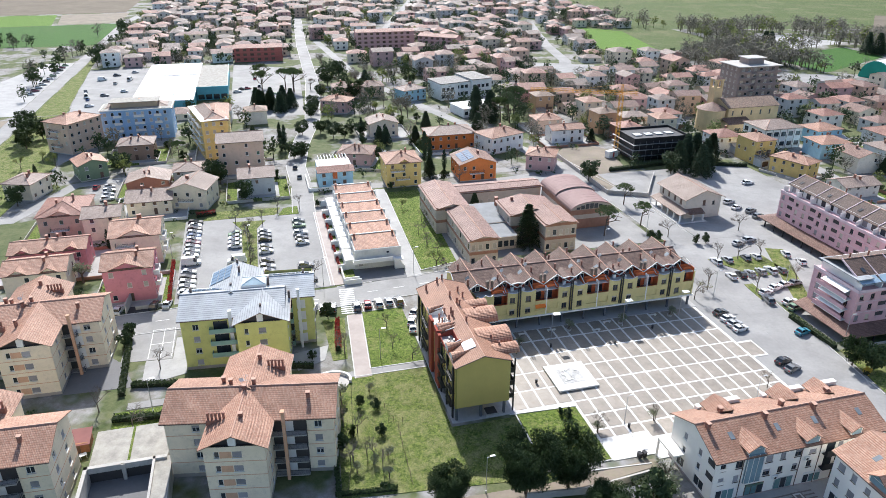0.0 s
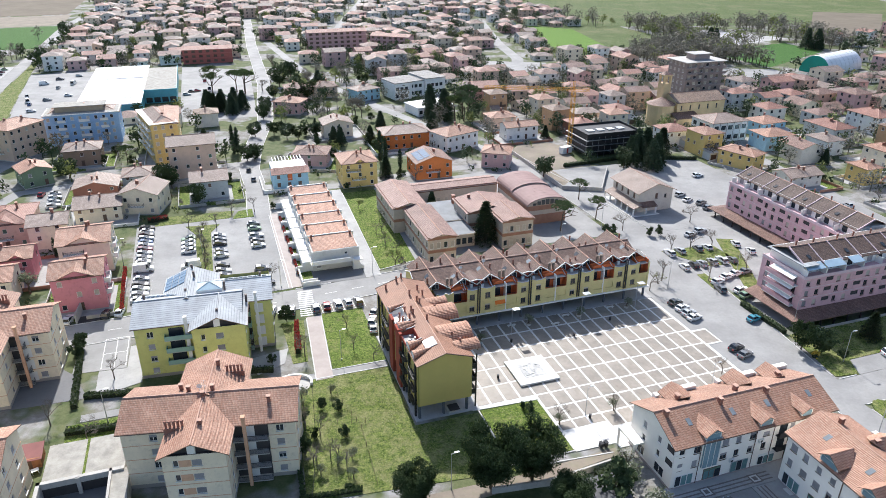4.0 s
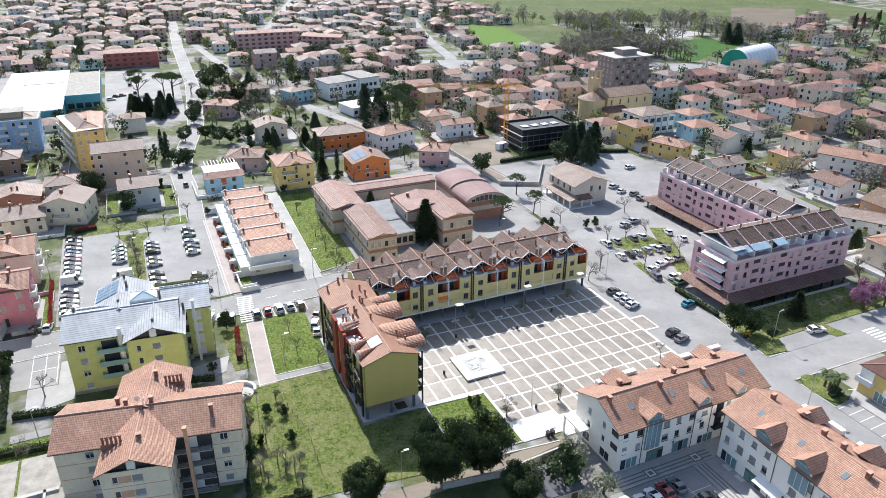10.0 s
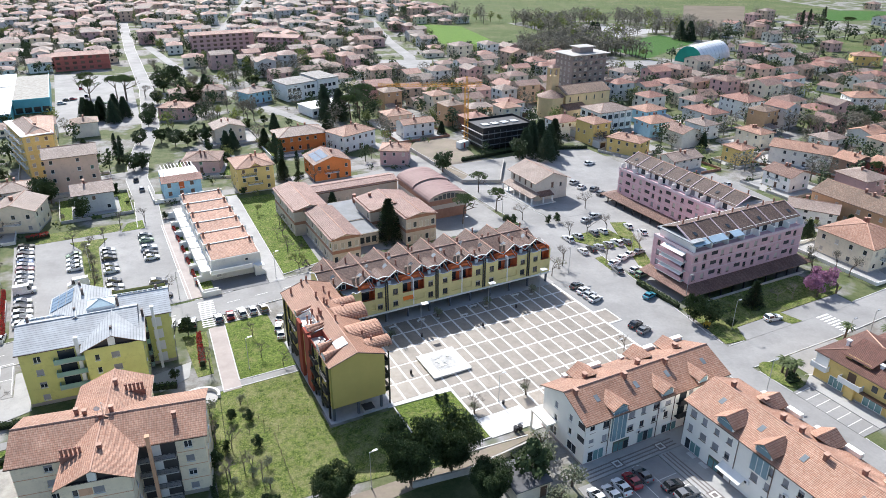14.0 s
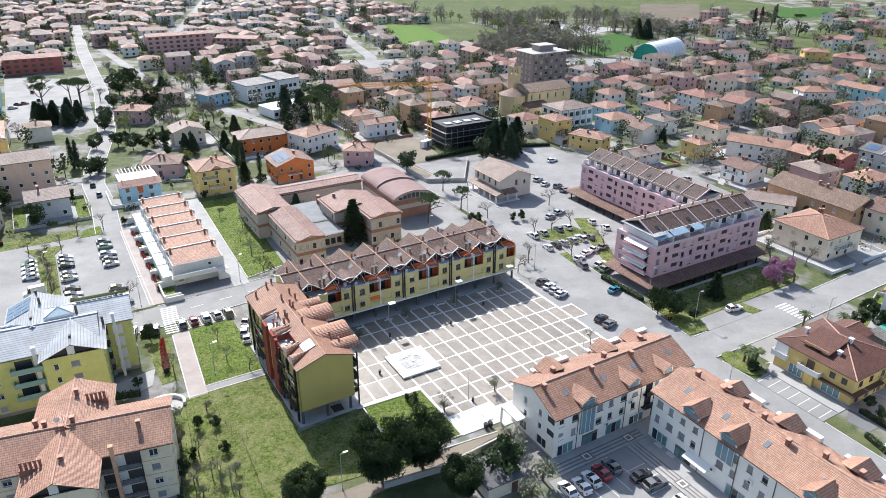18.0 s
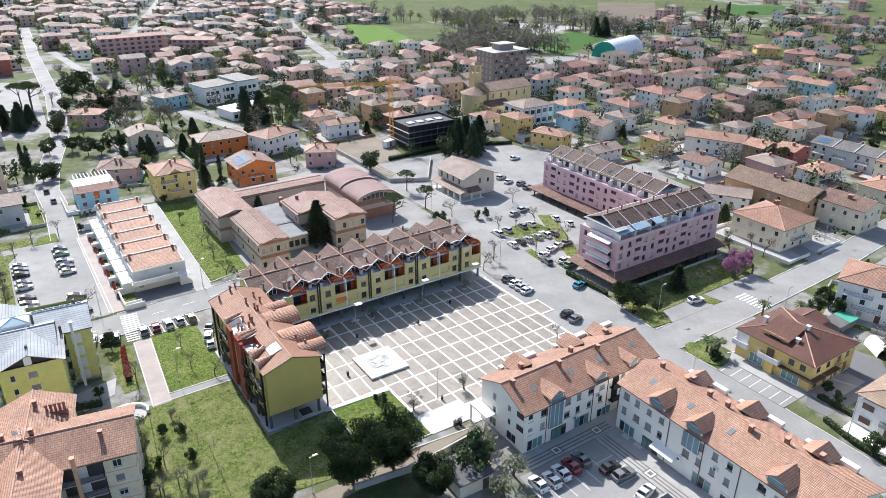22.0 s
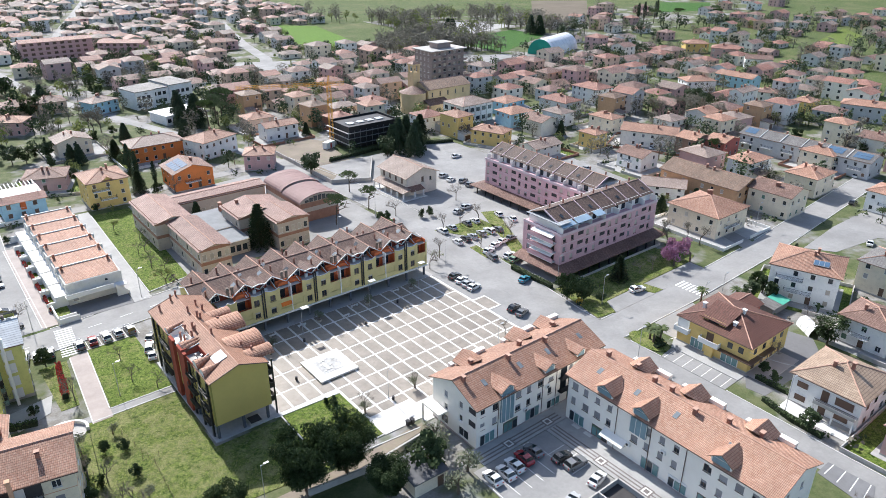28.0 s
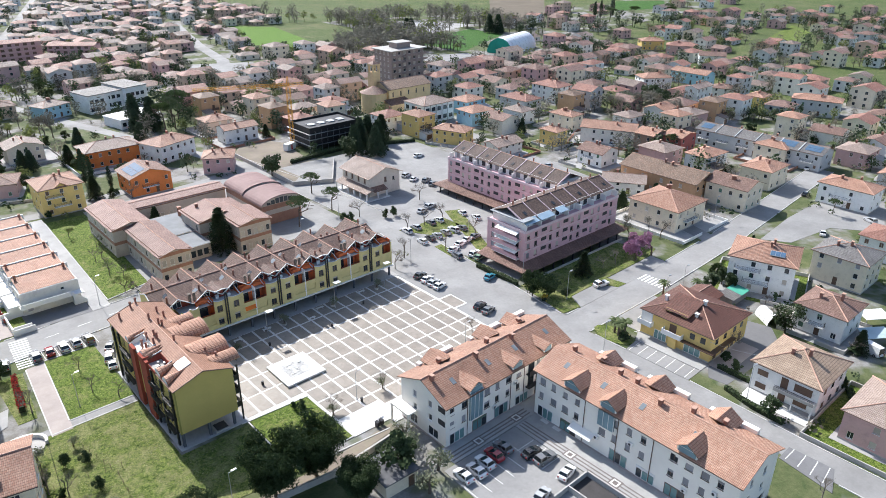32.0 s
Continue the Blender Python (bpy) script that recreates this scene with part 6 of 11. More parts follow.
aw = part("awning", Mesh().slab([(8.8, -1.6, 2.7), (13.6, -1.6, 2.7), (13.6, -0.02, 3.5), (8.8, -0.02, 3.5)], 0.05), M_WHITE, R_BLOCK, "white cloth awning")
for x_ in (8.9, 13.5):
    part("awning_arm", Mesh().tube((x_, -1.55, 2.66), (x_, -0.02, 2.4), 0.025, n=4), M_STEEL, aw)
for x_ in (2.2, 5.0):
    part("step", Mesh().box(x_, -0.9, 0, x_ + 1.6, -0.1, 0.2), M_STONE, R_BLOCK)

# ---------------------------------------------------------------- cross-shaped apartment blocks
M_BEIGE = wall_paint("warm_beige", (0.82, 0.71, 0.54))
M_PEACHBAND = wall_paint("peach_band", (0.66, 0.40, 0.26))
M_LEMON = wall_paint("lemon_green", (0.64, 0.62, 0.22))


def cross_block(x, y, rot, label, wall_mat, roof_mat, band_mat, rail_mat, w=27.2, d=11.5, wx0=7.7, wx1=17.2, wy=6.6, back=6.5, setback=0.0, E=11.6, bx0=7.4, bx1=18.0,
                ridge=M_RIDGE, pier=True, solid_rail=None):
    root = thing("apartment_block", label, "apartment block", pose(x, y, 0, 0, 0, rot))
    c = Matrix.Rotation(radians(rot), 2) @ Vector((w / 2, d / 2))
    FOOT.append((x + c.x, y + c.y, 17))
    rows = [1.0 + 2.78 * i for i in range(4)]
    g = Mesh()
    W = lambda xs, big=(): [(q, z, 1.25, 1.3, (0.98, 0.0, 0.98, 0.4)[(i + int(q)) % 4]) for q in xs for i, z in enumerate(rows)]
    # fronts left and right of the wing, the wing, and the other sides
    run(root, g, (0, 0), 0, wx0, 0.0, E, W([wx0 * 0.56] if not setback else [2.2]), M_SHUT_GREY)
    run(root, g, (wx1, setback), 0, w - wx1, 0.0, E, W([w - wx1 - 3.1]), M_SHUT_GREY)
    run(root, g, (wx0, -wy), 0, wx1 - wx0, 0.0, E, [(1.6, z, 0.8, 1.25, 0.0) for z in rows] + [(4.4, z, 1.5, 1.25, 0.98) for z in rows], M_SHUT_GREY)
    run(root, g, (wx1, -wy), 90, wy + setback, 0.0, E, [(wy / 2 - 0.5, z, 1.0, 1.25, 0.98) for z in rows], M_SHUT_GREY)
    run(root, g, (wx0, 0), 270, wy, 0.0, E, [(wy / 2 - 0.5, z, 1.0, 1.25, 0.98) for z in rows], M_SHUT_GREY)
    run(root, g, (w, setback), 90, d, 0.0, E, W([2.4, 7.4]), M_SHUT_GREY)
    run(root, g, (0, d), 270, d, 0.0, E, W([2.4, 7.4]), M_SHUT_GREY)
    run(root, g, (w, setback + d), 180, w - bx1, 0.0, E, W([2.4, 6.0]), M_SHUT_GREY)
    run(root, g, (bx0, d), 180, bx0, 0.0, E, W([2.4]), M_SHUT_GREY)
    run(root, g, (bx1, d + back), 180, bx1 - bx0, 0.0, E, W([2.0, 6.5]), M_SHUT_GREY)
    facade(g, (bx1, d), 90, back, 0.0, E, [])
    facade(g, (bx0, d + back), 270, back, 0.0, E, [])
    RZ = 2.2
    for q, s, y0 in ((0, -1, 0.0), (w, 1, setback)):
        t = [(q, y0, E), (q, y0 + d, E), (q, y0 + d / 2, E + RZ)]
        g.face(t if s > 0 else t[::-1])
    mid = (wx0 + wx1) / 2
    part("wall", g, wall_mat, root)
    # dark panel under the verge, shade of an open gable put into its colour
    part("gable_recess", Mesh().face([(wx0, -wy + 0.5, E), (wx1, -wy + 0.5, E), (mid, -wy + 0.5, E + RZ)]).box(wx0, -wy, E - 0.1, wx1, -wy + 0.5, E), M_RECESS_SHADE, root, "gable panel painted dark for shade")
    part("gable_post", Mesh().box(mid - 0.8, -wy + 0.1, E, mid + 0.4, -wy + 0.5, E + RZ * 0.8), M_WHITE, root)
    part("plinth", Mesh().box(-0.05, -0.05, 0, wx0, d, 0.7, skip="b").box(wx0 - 0.05, -wy - 0.05, 0, wx1 + 0.05, d + back, 0.7, skip="b").box(wx1, setback - 0.05, 0, w + 0.05, setback + d, 0.7, skip="b"),
         plain("stone_plinth_grey", (0.38, 0.34, 0.30)), root)
    if band_mat:
        for z in rows[1:]:
            zz = z - 0.75
            part("band", Mesh().box(-0.03, -0.03, zz, wx0, 0, zz + 0.12).box(wx0 - 0.03, -wy - 0.03, zz, wx1 + 0.03, -wy, zz + 0.12).box(wx1, setback - 0.03, zz, w + 0.03, setback, zz + 0.12)
                 .box(w, setback, zz, w + 0.03, setback + d, zz + 0.12).box(wx1, -wy, zz, wx1 + 0.03, setback, zz + 0.12), band_mat, root)
        for z in rows:
            part("panel", Mesh().box(wx0 + 2.5, -wy - 0.025, z, wx0 + 4.3, -wy - 0.003, z + 1.25), band_mat, root, "peach panel between windows")
    # loggias beside the wing: dark sheets painted as shade, balconies before them
    for z in rows:
        zz = z - 0.72
        lx0, lx1 = wx1 + 0.1, w - 4.3
        part("loggia", Mesh().box(lx0, setback - 0.03, zz + 0.2, lx1, setback - 0.005, zz + 2.5), M_RECESS_SHADE, root, "flat dark sheet painted as recess shade")
        part("loggia_door", Mesh().box(lx0 + 1.6, setback - 0.07, zz + 0.2, lx0 + 3.4, setback - 0.035, zz + 2.3), M_FRAME_W, root)
        b = part("balcony", Mesh().box(lx0, setback - 1.3, zz, lx1, setback, zz + 0.18), M_CONC, root)
        railing(b, [(lx0, setback - 1.25, zz + 0.15), (lx1 - 0.05, setback - 1.25, zz + 0.15), (lx1 - 0.05, setback - 0.02, zz + 0.15)], 0.95, rail_mat, solid_mat=solid_rail)
    if pier:
        part("flue_pier", Mesh().box(wx1 + 2.0, setback - 1.9, 0, wx1 + 2.5, setback - 1.3, E + 2.2).box(wx1 + 1.9, setback - 2.0, E + 2.2, wx1 + 2.6, setback - 1.2, E + 2.5), band_mat or M_WHITE, root, "tall flue pier")
    over = 0.6
    if setback:
        tops = [add_roof(root, "x", 0, 0, wx1 - 1.0, d, E, RZ, roof_mat, over, ridge), add_roof(root, "x", wx0 + 4, setback, w, setback + d * 0.85, E, RZ, roof_mat, over, ridge)]
    else:
        tops = [add_roof(root, "x", 0, 0, w, d, E, RZ, roof_mat, over, ridge)]
    tops.append(add_roof(root, "y", wx0, -wy, wx1, d / 2, E, RZ, roof_mat, over, ridge, name="wing_roof"))
    tops.append(add_roof(root, "y", bx0, d / 2, bx1, d + back, E, RZ + 0.1, roof_mat, over, ridge, name="wing_roof"))
    return root, tops


def chimney_row(parent, m, n=5, pitch=0.62):
    k = part("chimney_stack", Mesh().box(-0.35, -0.35, -0.8, n * pitch - 0.27, 0.35, 0.35), M_CHIM, parent, m=m)
    for i in range(n):
        part("flue", cached("flue", flue_mesh), None, k, m=pose(i * pitch, 0, 0.2))


def antenna(parent, m, h=2.6):
    g = Mesh().tube((0, 0, -0.5), (0, 0, h), 0.03, n=5)
    for i in range(6):
        g.tube((-0.45, 0, h - 0.25 * i), (0.45, 0, h - 0.25 * i), 0.012, n=3)
    part("antenna", g, M_STEEL, parent, m=m)


for X, Y, R, kw in ((-45.2, 90.5, 4.0, {}), (-96.6, 116.5, 13.0, dict(wx0=10.5, wx1=20.0, wy=8.0)), (-86.2, 76.0, 12.0, {})):
    root, tops = cross_block(X, Y, R, "beige four-storey apartment block with peach bands and orange tiled roof", M_BEIGE, M_ROOF, M_PEACHBAND, M_DARKMETAL, **kw)
    chimney_row(tops[0], pose(7.6, -1.2, 12.4))
    chimney_row(tops[-1], pose(15.0, 13.0, 12.6))
    for a, b, z in ((9.6, 7.2, 13.2), (12.4, 4.8, 13.6), (13.0, -2.0, 13.2), (23.0, 3.3, 12.9), (8.2, 8.2, 13.0), (13.4, 14.0, 13.6), (13.6, 6.6, 13.6)):
        part("chimney", chimney_mesh(0.55, 0.55, 0.9), None, tops[0], m=pose(a, b, z))
    antenna(tops[0], pose(12.6, 5.6, 13.8))
    part("satellite_dish", dish_mesh(), None, tops[0], m=pose(11.6, 6.4, 13.7))

root, tops = cross_block(-53.2, 121.6, 10.0, "lemon-green flats with pale metal roof and solar panels", M_LEMON, M_SHEET, None,
                         plain("green_glass_rail", (0.30, 0.45, 0.38), 0.25), w=26.4, d=13.0, wx0=11.2, wx1=21.3, wy=3.2, back=7.5, setback=6.6, E=12.0, bx0=4.6, bx1=15.0, ridge=M_SHEET,
                         solid_rail=plain("green_glass_rail", (0.30, 0.45, 0.38), 0.25))
part("flue_pier", Mesh().box(9.6, -0.8, 0, 10.3, -0.05, 13.6), M_WHITE, root, "tall white flue pier")
for z in (3.2, 6.0, 8.8):
    b = part("balcony", Mesh().box(5.6, -1.3, z, 11.2, 0, z + 0.18), M_CONC, root)
    railing(b, [(5.65, -0.02, z + 0.15), (5.65, -1.25, z + 0.15), (11.15, -1.25, z + 0.15)], 0.95, solid_mat=plain("green_glass_rail", (0.30, 0.45, 0.38), 0.25))
    part("balcony_door", Mesh().box(6.4, -0.04, z + 0.2, 9.2, 0.0, z + 2.3), M_GLASS, root)
rt = tops[-1]
for i in range(3):
    for j in range(4):
        y0 = 14.0 + j * 1.55
        xa, xb = 4.4 + i * 1.5, 5.75 + i * 1.5
        zf = lambda q: 12.0 + 2.3 * (q - 4.6) / 5.2 + 0.3
        p = part("solar_panel", Mesh().slab([(xa, y0, zf(xa)), (xb, y0, zf(xb)), (xb, y0 + 1.4, zf(xb)), (xa, y0 + 1.4, zf(xa))], 0.08), M_SOLAR, rt, "blue solar panel in a pale frame")
for i in range(9):
    zq = lambda q: 12.0 + 2.2 * (13.0 - q) / 6.5 + 0.32
    part("solar_panel", Mesh().slab([(0.4 + i * 0.95, 9.6, zq(9.6)), (1.2 + i * 0.95, 9.6, zq(9.6)), (1.2 + i * 0.95, 11.3, zq(11.3)), (0.4 + i * 0.95, 11.3, zq(11.3))], 0.08), M_SOLAR, tops[0])
    zq2 = lambda q: 12.0 + 2.2 * (17.65 - q) / 5.5 + 0.32
    part("solar_panel", Mesh().slab([(17 + i * 1.0, 14.0, zq2(14.0)), (17.85 + i * 1.0, 14.0, zq2(14.0)), (17.85 + i * 1.0, 15.6, zq2(15.6)), (17 + i * 1.0, 15.6, zq2(15.6))], 0.08), M_SOLAR, tops[1])
sk = part("roof_lantern", Mesh().box(11.6, 8.6, 13.4, 16.8, 12.6, 14.3), M_WHITE, root, "white-framed glass roof lantern")
k = Mesh()
for a, b in (((11.6, 8.6), (16.8, 8.6)), ((16.8, 8.6), (16.8, 12.6)), ((16.8, 12.6), (11.6, 12.6)), ((11.6, 12.6), (11.6, 8.6))):
    k.face([(*a, 14.32), (*b, 14.32), (14.2, 10.6, 15.3)])
part("glazing", k, plain("lantern_glass", (0.55, 0.66, 0.68), 0.12, 0.1, 0.5, 3, 0.0, spec=0.7), sk)
for a in ((11.6, 8.6), (16.8, 8.6), (16.8, 12.6), (11.6, 12.6)):
    part("glazing_bar", Mesh().tube((*a, 14.34), (14.2, 10.6, 15.33), 0.07, n=5), M_WHITE, sk)
for a, b, z in ((1.2, 8.8, 13.4), (9.4, 9.6, 13.4), (10.6, 16.0, 14.2), (9.9, 20.0, 14.0), (17.2, 10.0, 14.0), (16.2, -1.0, 13.6), (21.6, 6.0, 12.4), (24.6, 14.0, 13.4)):
    part("roof_vent", Mesh().box(-0.22, -0.3, -0.8, 0.22, 0.3, 1.3), plain("dark_brick_vent", (0.14, 0.11, 0.10)), tops[0], m=pose(a, b, z))

# ---------------------------------------------------------------- lilac apartment blocks
M_LILAC = wall_paint("lilac_pink", (0.66, 0.43, 0.455))
M_ROOF_UMBER = tiles("roof_umber", (0.105, 0.07, 0.057), (0.20, 0.135, 0.108))
M_AWN = tiles("roof_awning", (0.20, 0.115, 0.09), (0.31, 0.19, 0.145))


def lilac_block(m, L, D, label, seed, glazed=False, right_end=True):
    """Shops under a tiled canopy, two storeys, and a set-back attic with party-wall ribs; x along the front."""
    root = thing("apartment_block", label, "apartment block", m)
    rng = random.Random(seed)
    g = Mesh()
    Z, E = 3.2, 11.5
    specs, holes = [], []
    n = int(L / 2.9)
    for i in range(n):
        x = 0.8 + i * (L - 1.4) / n
        for z in (3.95, 6.6, 9.2):
            if (i + seed) % 3 == 0:
                holes.append((x - 0.3, z - 0.25, x + 1.9, z + 1.65))
            else:
                specs.append((x, z, 1.1, 1.4, rng.choice((0.98, 0.98, 0.4, 0.0))))
    facade(g, (0, 0), 0, L, 0, E, [(x, z, x + w, z + h) for x, z, w, h, _ in specs] + holes, 0, 0.25)
    for x, z, w, h, k in specs:
        put_window(root, face_pose((0, 0), 0, x, z), w, h, M_FRAME_B, rng.choice((M_SHUT_GREY, M_SHUT_BEIGE)), k)
    for a, b, c, d in holes:
        # dark panel 0.1 m inside each hole paints the shade of deeper loggias
        part("loggia", Mesh().box(a, 0.1, b, c, 0.2, d), M_RECESS_SHADE, root)
        part("loggia_rail", Mesh().box(a, -0.05, b, c, 0.02, b + 0.9), M_LILAC, root)
    for p, ang in (((L, 0), 90), ((0, D), 270)):
        run(root, g, p, ang, D, 0, E, [(q, z, 1.1, 1.5, rng.choice((0.98, 0.0))) for q in (1.5, D - 3.2) for z in (3.95, 6.6, 9.2)], M_SHUT_GREY, M_FRAME_B)
    facade(g, (L, D), 180, L, 0, E, [])
    g.face([(0, 0, E), (L, 0, E), (L, D, E), (0, D, E)])
    part("wall", g, M_LILAC, root)
    part("parapet", Mesh().box(-0.15, -0.15, E - 0.35, L + 0.15, 0.02, E + 0.35).box(-0.15, 0.02, E - 0.35, 0.02, D, E + 0.35).box(L - 0.02, 0.02, E - 0.35, L + 0.15, D, E + 0.35), wall_paint("pale_lilac", (0.66, 0.53, 0.56)), root)
    for z in (6.0, 8.65):
        part("storey_band", Mesh().box(-0.04, -0.04, z, L + 0.04, 0.0, z + 0.14), wall_paint("pale_lilac", (0.66, 0.53, 0.56)), root)
    # set-back attic
    b = 2.0
    part("attic_wall", Mesh().box(1.0, b, E, L - 0.6, D - 1.0, E + 2.6), M_WHITE, root, "white attic wall behind a terrace")
    for i in range(int((L - 4) / 3)):
        part("attic_window", Mesh().box(2 + i * 3, b - 0.08, E + 0.3, 3.5 + i * 3, b - 0.01, E + 2.1), M_GLASS if i % 3 else M_SHUT_GREY, root)
    k = Mesh()
    y0, y1, ym = b - 0.6, D - 0.4, D * 0.52
    k.slab([(0.6, y0, E + 2.3), (L - 0.3, y0, E + 2.3), (L - 0.3, ym, E + 4.7), (0.6, ym, E + 4.7)], 0.15, 0, 1, 1)
    k.slab([(L - 0.3, y1, E + 2.3), (0.6, y1, E + 2.3), (0.6, ym, E + 4.7), (L - 0.3, ym, E + 4.7)], 0.15, 0, 1, 1)
    roof = part("roof", k, [M_ROOF_UMBER, M_SOFFIT], root, "dark brown tiled attic roof")
    part("ridge_tiles", Mesh().tube((0.6, ym, E + 4.7), (L - 0.3, ym, E + 4.7), 0.15), M_RIDGE, roof)
    nrib = int(L / 5.6)
    for i in range(nrib + 1):
        x = 0.6 + (L - 0.9) * i / nrib
        part("party_rib", Mesh().slab([(x - 0.11, y0, E + 2.5), (x + 0.11, y0, E + 2.5), (x + 0.11, ym, E + 4.9), (x - 0.11, ym, E + 4.9)], 0.4), wall_paint("pale_lilac", (0.66, 0.53, 0.56)), roof, "pale raised party-wall rib")
        part("terrace_divider", Mesh().box(x - 0.1, 0.1, E, x + 0.1, b, E + 1.7), M_WHITE, root)
    for i in range(nrib):
        x = 2.0 + 5.6 * i
        part("chimney", cached("flue", flue_mesh), None, roof, m=pose(x + rng.uniform(0, 3), ym + 0.8, E + 4.2))
        if i % 2 == 0:
            y = y0 + 1.6
            z = E + 2.3 + 2.4 * (y - y0) / (ym - y0)
            part("skylight", Mesh().slab([(x + 1, y, z + 0.2), (x + 1.9, y, z + 0.2), (x + 1.9, y + 1.1, z + 0.65), (x + 1, y + 1.1, z + 0.65)], 0.06), M_GLASS, roof)
    if glazed:
        gl = plain("blue_sheet_canopy", (0.40, 0.52, 0.60), 0.25, 0.1, 0.5, 2, 0.0, metal=0.3)
        for x0, x1 in ((0.3, 5.5), (6.0, 11.5), (13.5, 17)):
            part("terrace_canopy", Mesh().slab([(x0, -0.1, E + 1.9), (x1, -0.1, E + 1.9), (x1, b, E + 2.6), (x0, b, E + 2.6)], 0.08), gl, root, "pale blue sheet terrace canopy")
        part("flat_canopy", Mesh().box(-0.3, 0.5, E + 2.5, 4.0, D - 1, E + 2.68), M_SHEET, root)
        for z in (3.6, 6.2, 8.8):
            bb = part("balcony", Mesh().box(-1.3, 1.5, z - 0.1, 0, D - 3, z + 0.1), M_WHITE, root)
            railing(bb, [(-1.25, 1.55, z + 0.1), (-1.25, D - 3.05, z + 0.1)], 0.95, solid_mat=M_LILAC)
            part("sun_blind", Mesh().slab([(-1.5, 2, z + 1.7), (0, 2, z + 2.2), (0, D - 4, z + 2.2), (-1.5, D - 4, z + 1.7)][::1], 0.05), M_WHITE, root, "white sun blind")
    # canopy over the shop fronts
    for pts in ([(-3.7, -4.0, 2.3), (L + 1.5, -4.0, 2.3), (L + 0.02, -0.02, 3.2), (-0.02, -0.02, 3.2)], [(-3.7, D, 2.3), (-3.7, -4.0, 2.3), (-0.02, -0.02, 3.2), (-0.02, D, 3.2)]):
        part("canopy", Mesh().slab(pts, 0.14, 0, 1, 1), [M_AWN, M_SOFFIT], root, "brown tiled shop canopy")
    for i in range(int(L / 4) + 1):
        part("post", Mesh().box(-0.15 + i * 4, -3.6, 0, 0.15 + i * 4, -3.3, 2.2), M_DARKMETAL, root)
        if i < int(L / 4):
            part("shop_window", Mesh().box(0.5 + i * 4, -0.06, 0.4, 3.6 + i * 4, -0.004, 2.6), M_GLASS, root)
    return root


lilac_block(spot(94.0, 6.5), 39.6, 13.5, "lilac-pink apartment block over shaded shops with dark tiled attic", 1, True)
lilac_block(spot(121.4, 65.8, -90), 46.0, 13.0, "long lilac-pink apartment block with loggias and brown attic roof", 2)
FOOT.extend([(*at(118, 17), 22), (*at(132, 50), 22)])

# ---------------------------------------------------------------- school and gym
M_SCHOOL = wall_paint("school_beige", (0.56, 0.48, 0.40))
M_BRICKB = plain("brick_band", (0.36, 0.19, 0.13), 0.85, 0.15, 0.6, 8)
M_SCHROOF = tiles("roof_school", (0.36, 0.215, 0.175), (0.46, 0.30, 0.25))
school = thing("school", "beige and brick two-storey school wings with dusty pink tiled roofs", "school", spot(0, 0))
FOOT.extend([(*at(25, 72), 11), (*at(24, 95), 14), (*at(48, 75), 14), (*at(42, 107), 16), (*at(65, 90), 15)])


def school_wing(u0, v0, u1, v1, h, axis, rise, cols_f, cols_l, bands=True):
    g = Mesh()
    L, D = u1 - u0, v1 - v0
    rows = [0.9, 0.9 + h / 2] if h > 6 else [1.0]
    def fill(n, L_):
        return [(L_ * (i + 0.5) / n - 0.55, z, 1.1, 1.7, 0.98 if (i + int(z)) % 3 else 0.4) for i in range(n) for z in rows]
    run(school, g, (u0, v0), 0, L, 0, h, fill(cols_f, L) if cols_f else [], M_SHUT_BEIGE, M_FRAME_W, simple=True)
    run(school, g, (u0, v1), 270, D, 0, h, fill(cols_l, D) if cols_l else [], M_SHUT_BEIGE, M_FRAME_W, simple=True)
    facade(g, (u1, v0), 90, D, 0, h, [])
    facade(g, (u1, v1), 180, L, 0, h, [])
    if axis == "y":
        for y, o in ((v0, 1), (v1, -1)):
            t = [(u0, y, h), (u1, y, h), ((u0 + u1) / 2, y, h + rise)]
            g.face(t if o > 0 else t[::-1])
    if axis == "x":
        for x, o in ((u0, -1), (u1, 1)):
            t = [(x, v0, h), (x, v1, h), (x, (v0 + v1) / 2, h + rise)]
            g.face(t if o > 0 else t[::-1])
    w = part("wing_wall", g, M_SCHOOL, school)
    if bands:
        for z in ([h / 2 - 0.4] if h > 6 else []) + [h - 0.5]:
            part("brick_band", Mesh().box(u0 - 0.03, v0 - 0.03, z, u1 + 0.03, v0 - 0.002, z + 0.9).box(u0 - 0.03, v0, z, u0 - 0.002, v1, z + 0.9), M_BRICKB, w)
    return add_roof(school, axis, u0, v0, u1, v1, h, rise, M_SCHROOF, 0.5)


school_wing(21.4, 61.6, 29.4, 85.2, 7.8, "y", 1.0, 4, 9)
school_wing(18.2, 85.4, 28.2, 107.2, 8.0, "y", 1.2, 0, 8)
school_wing(44.6, 65.2, 54.0, 78.0, 8.4, "y", 1.0, 5, 3)
school_wing(38.2, 76.2, 53.4, 88.4, 7.6, "y", 1.5, 2, 3)
school_wing(28.4, 103.0, 58.6, 111.0, 5.6, "x", 0.8, 11, 0)
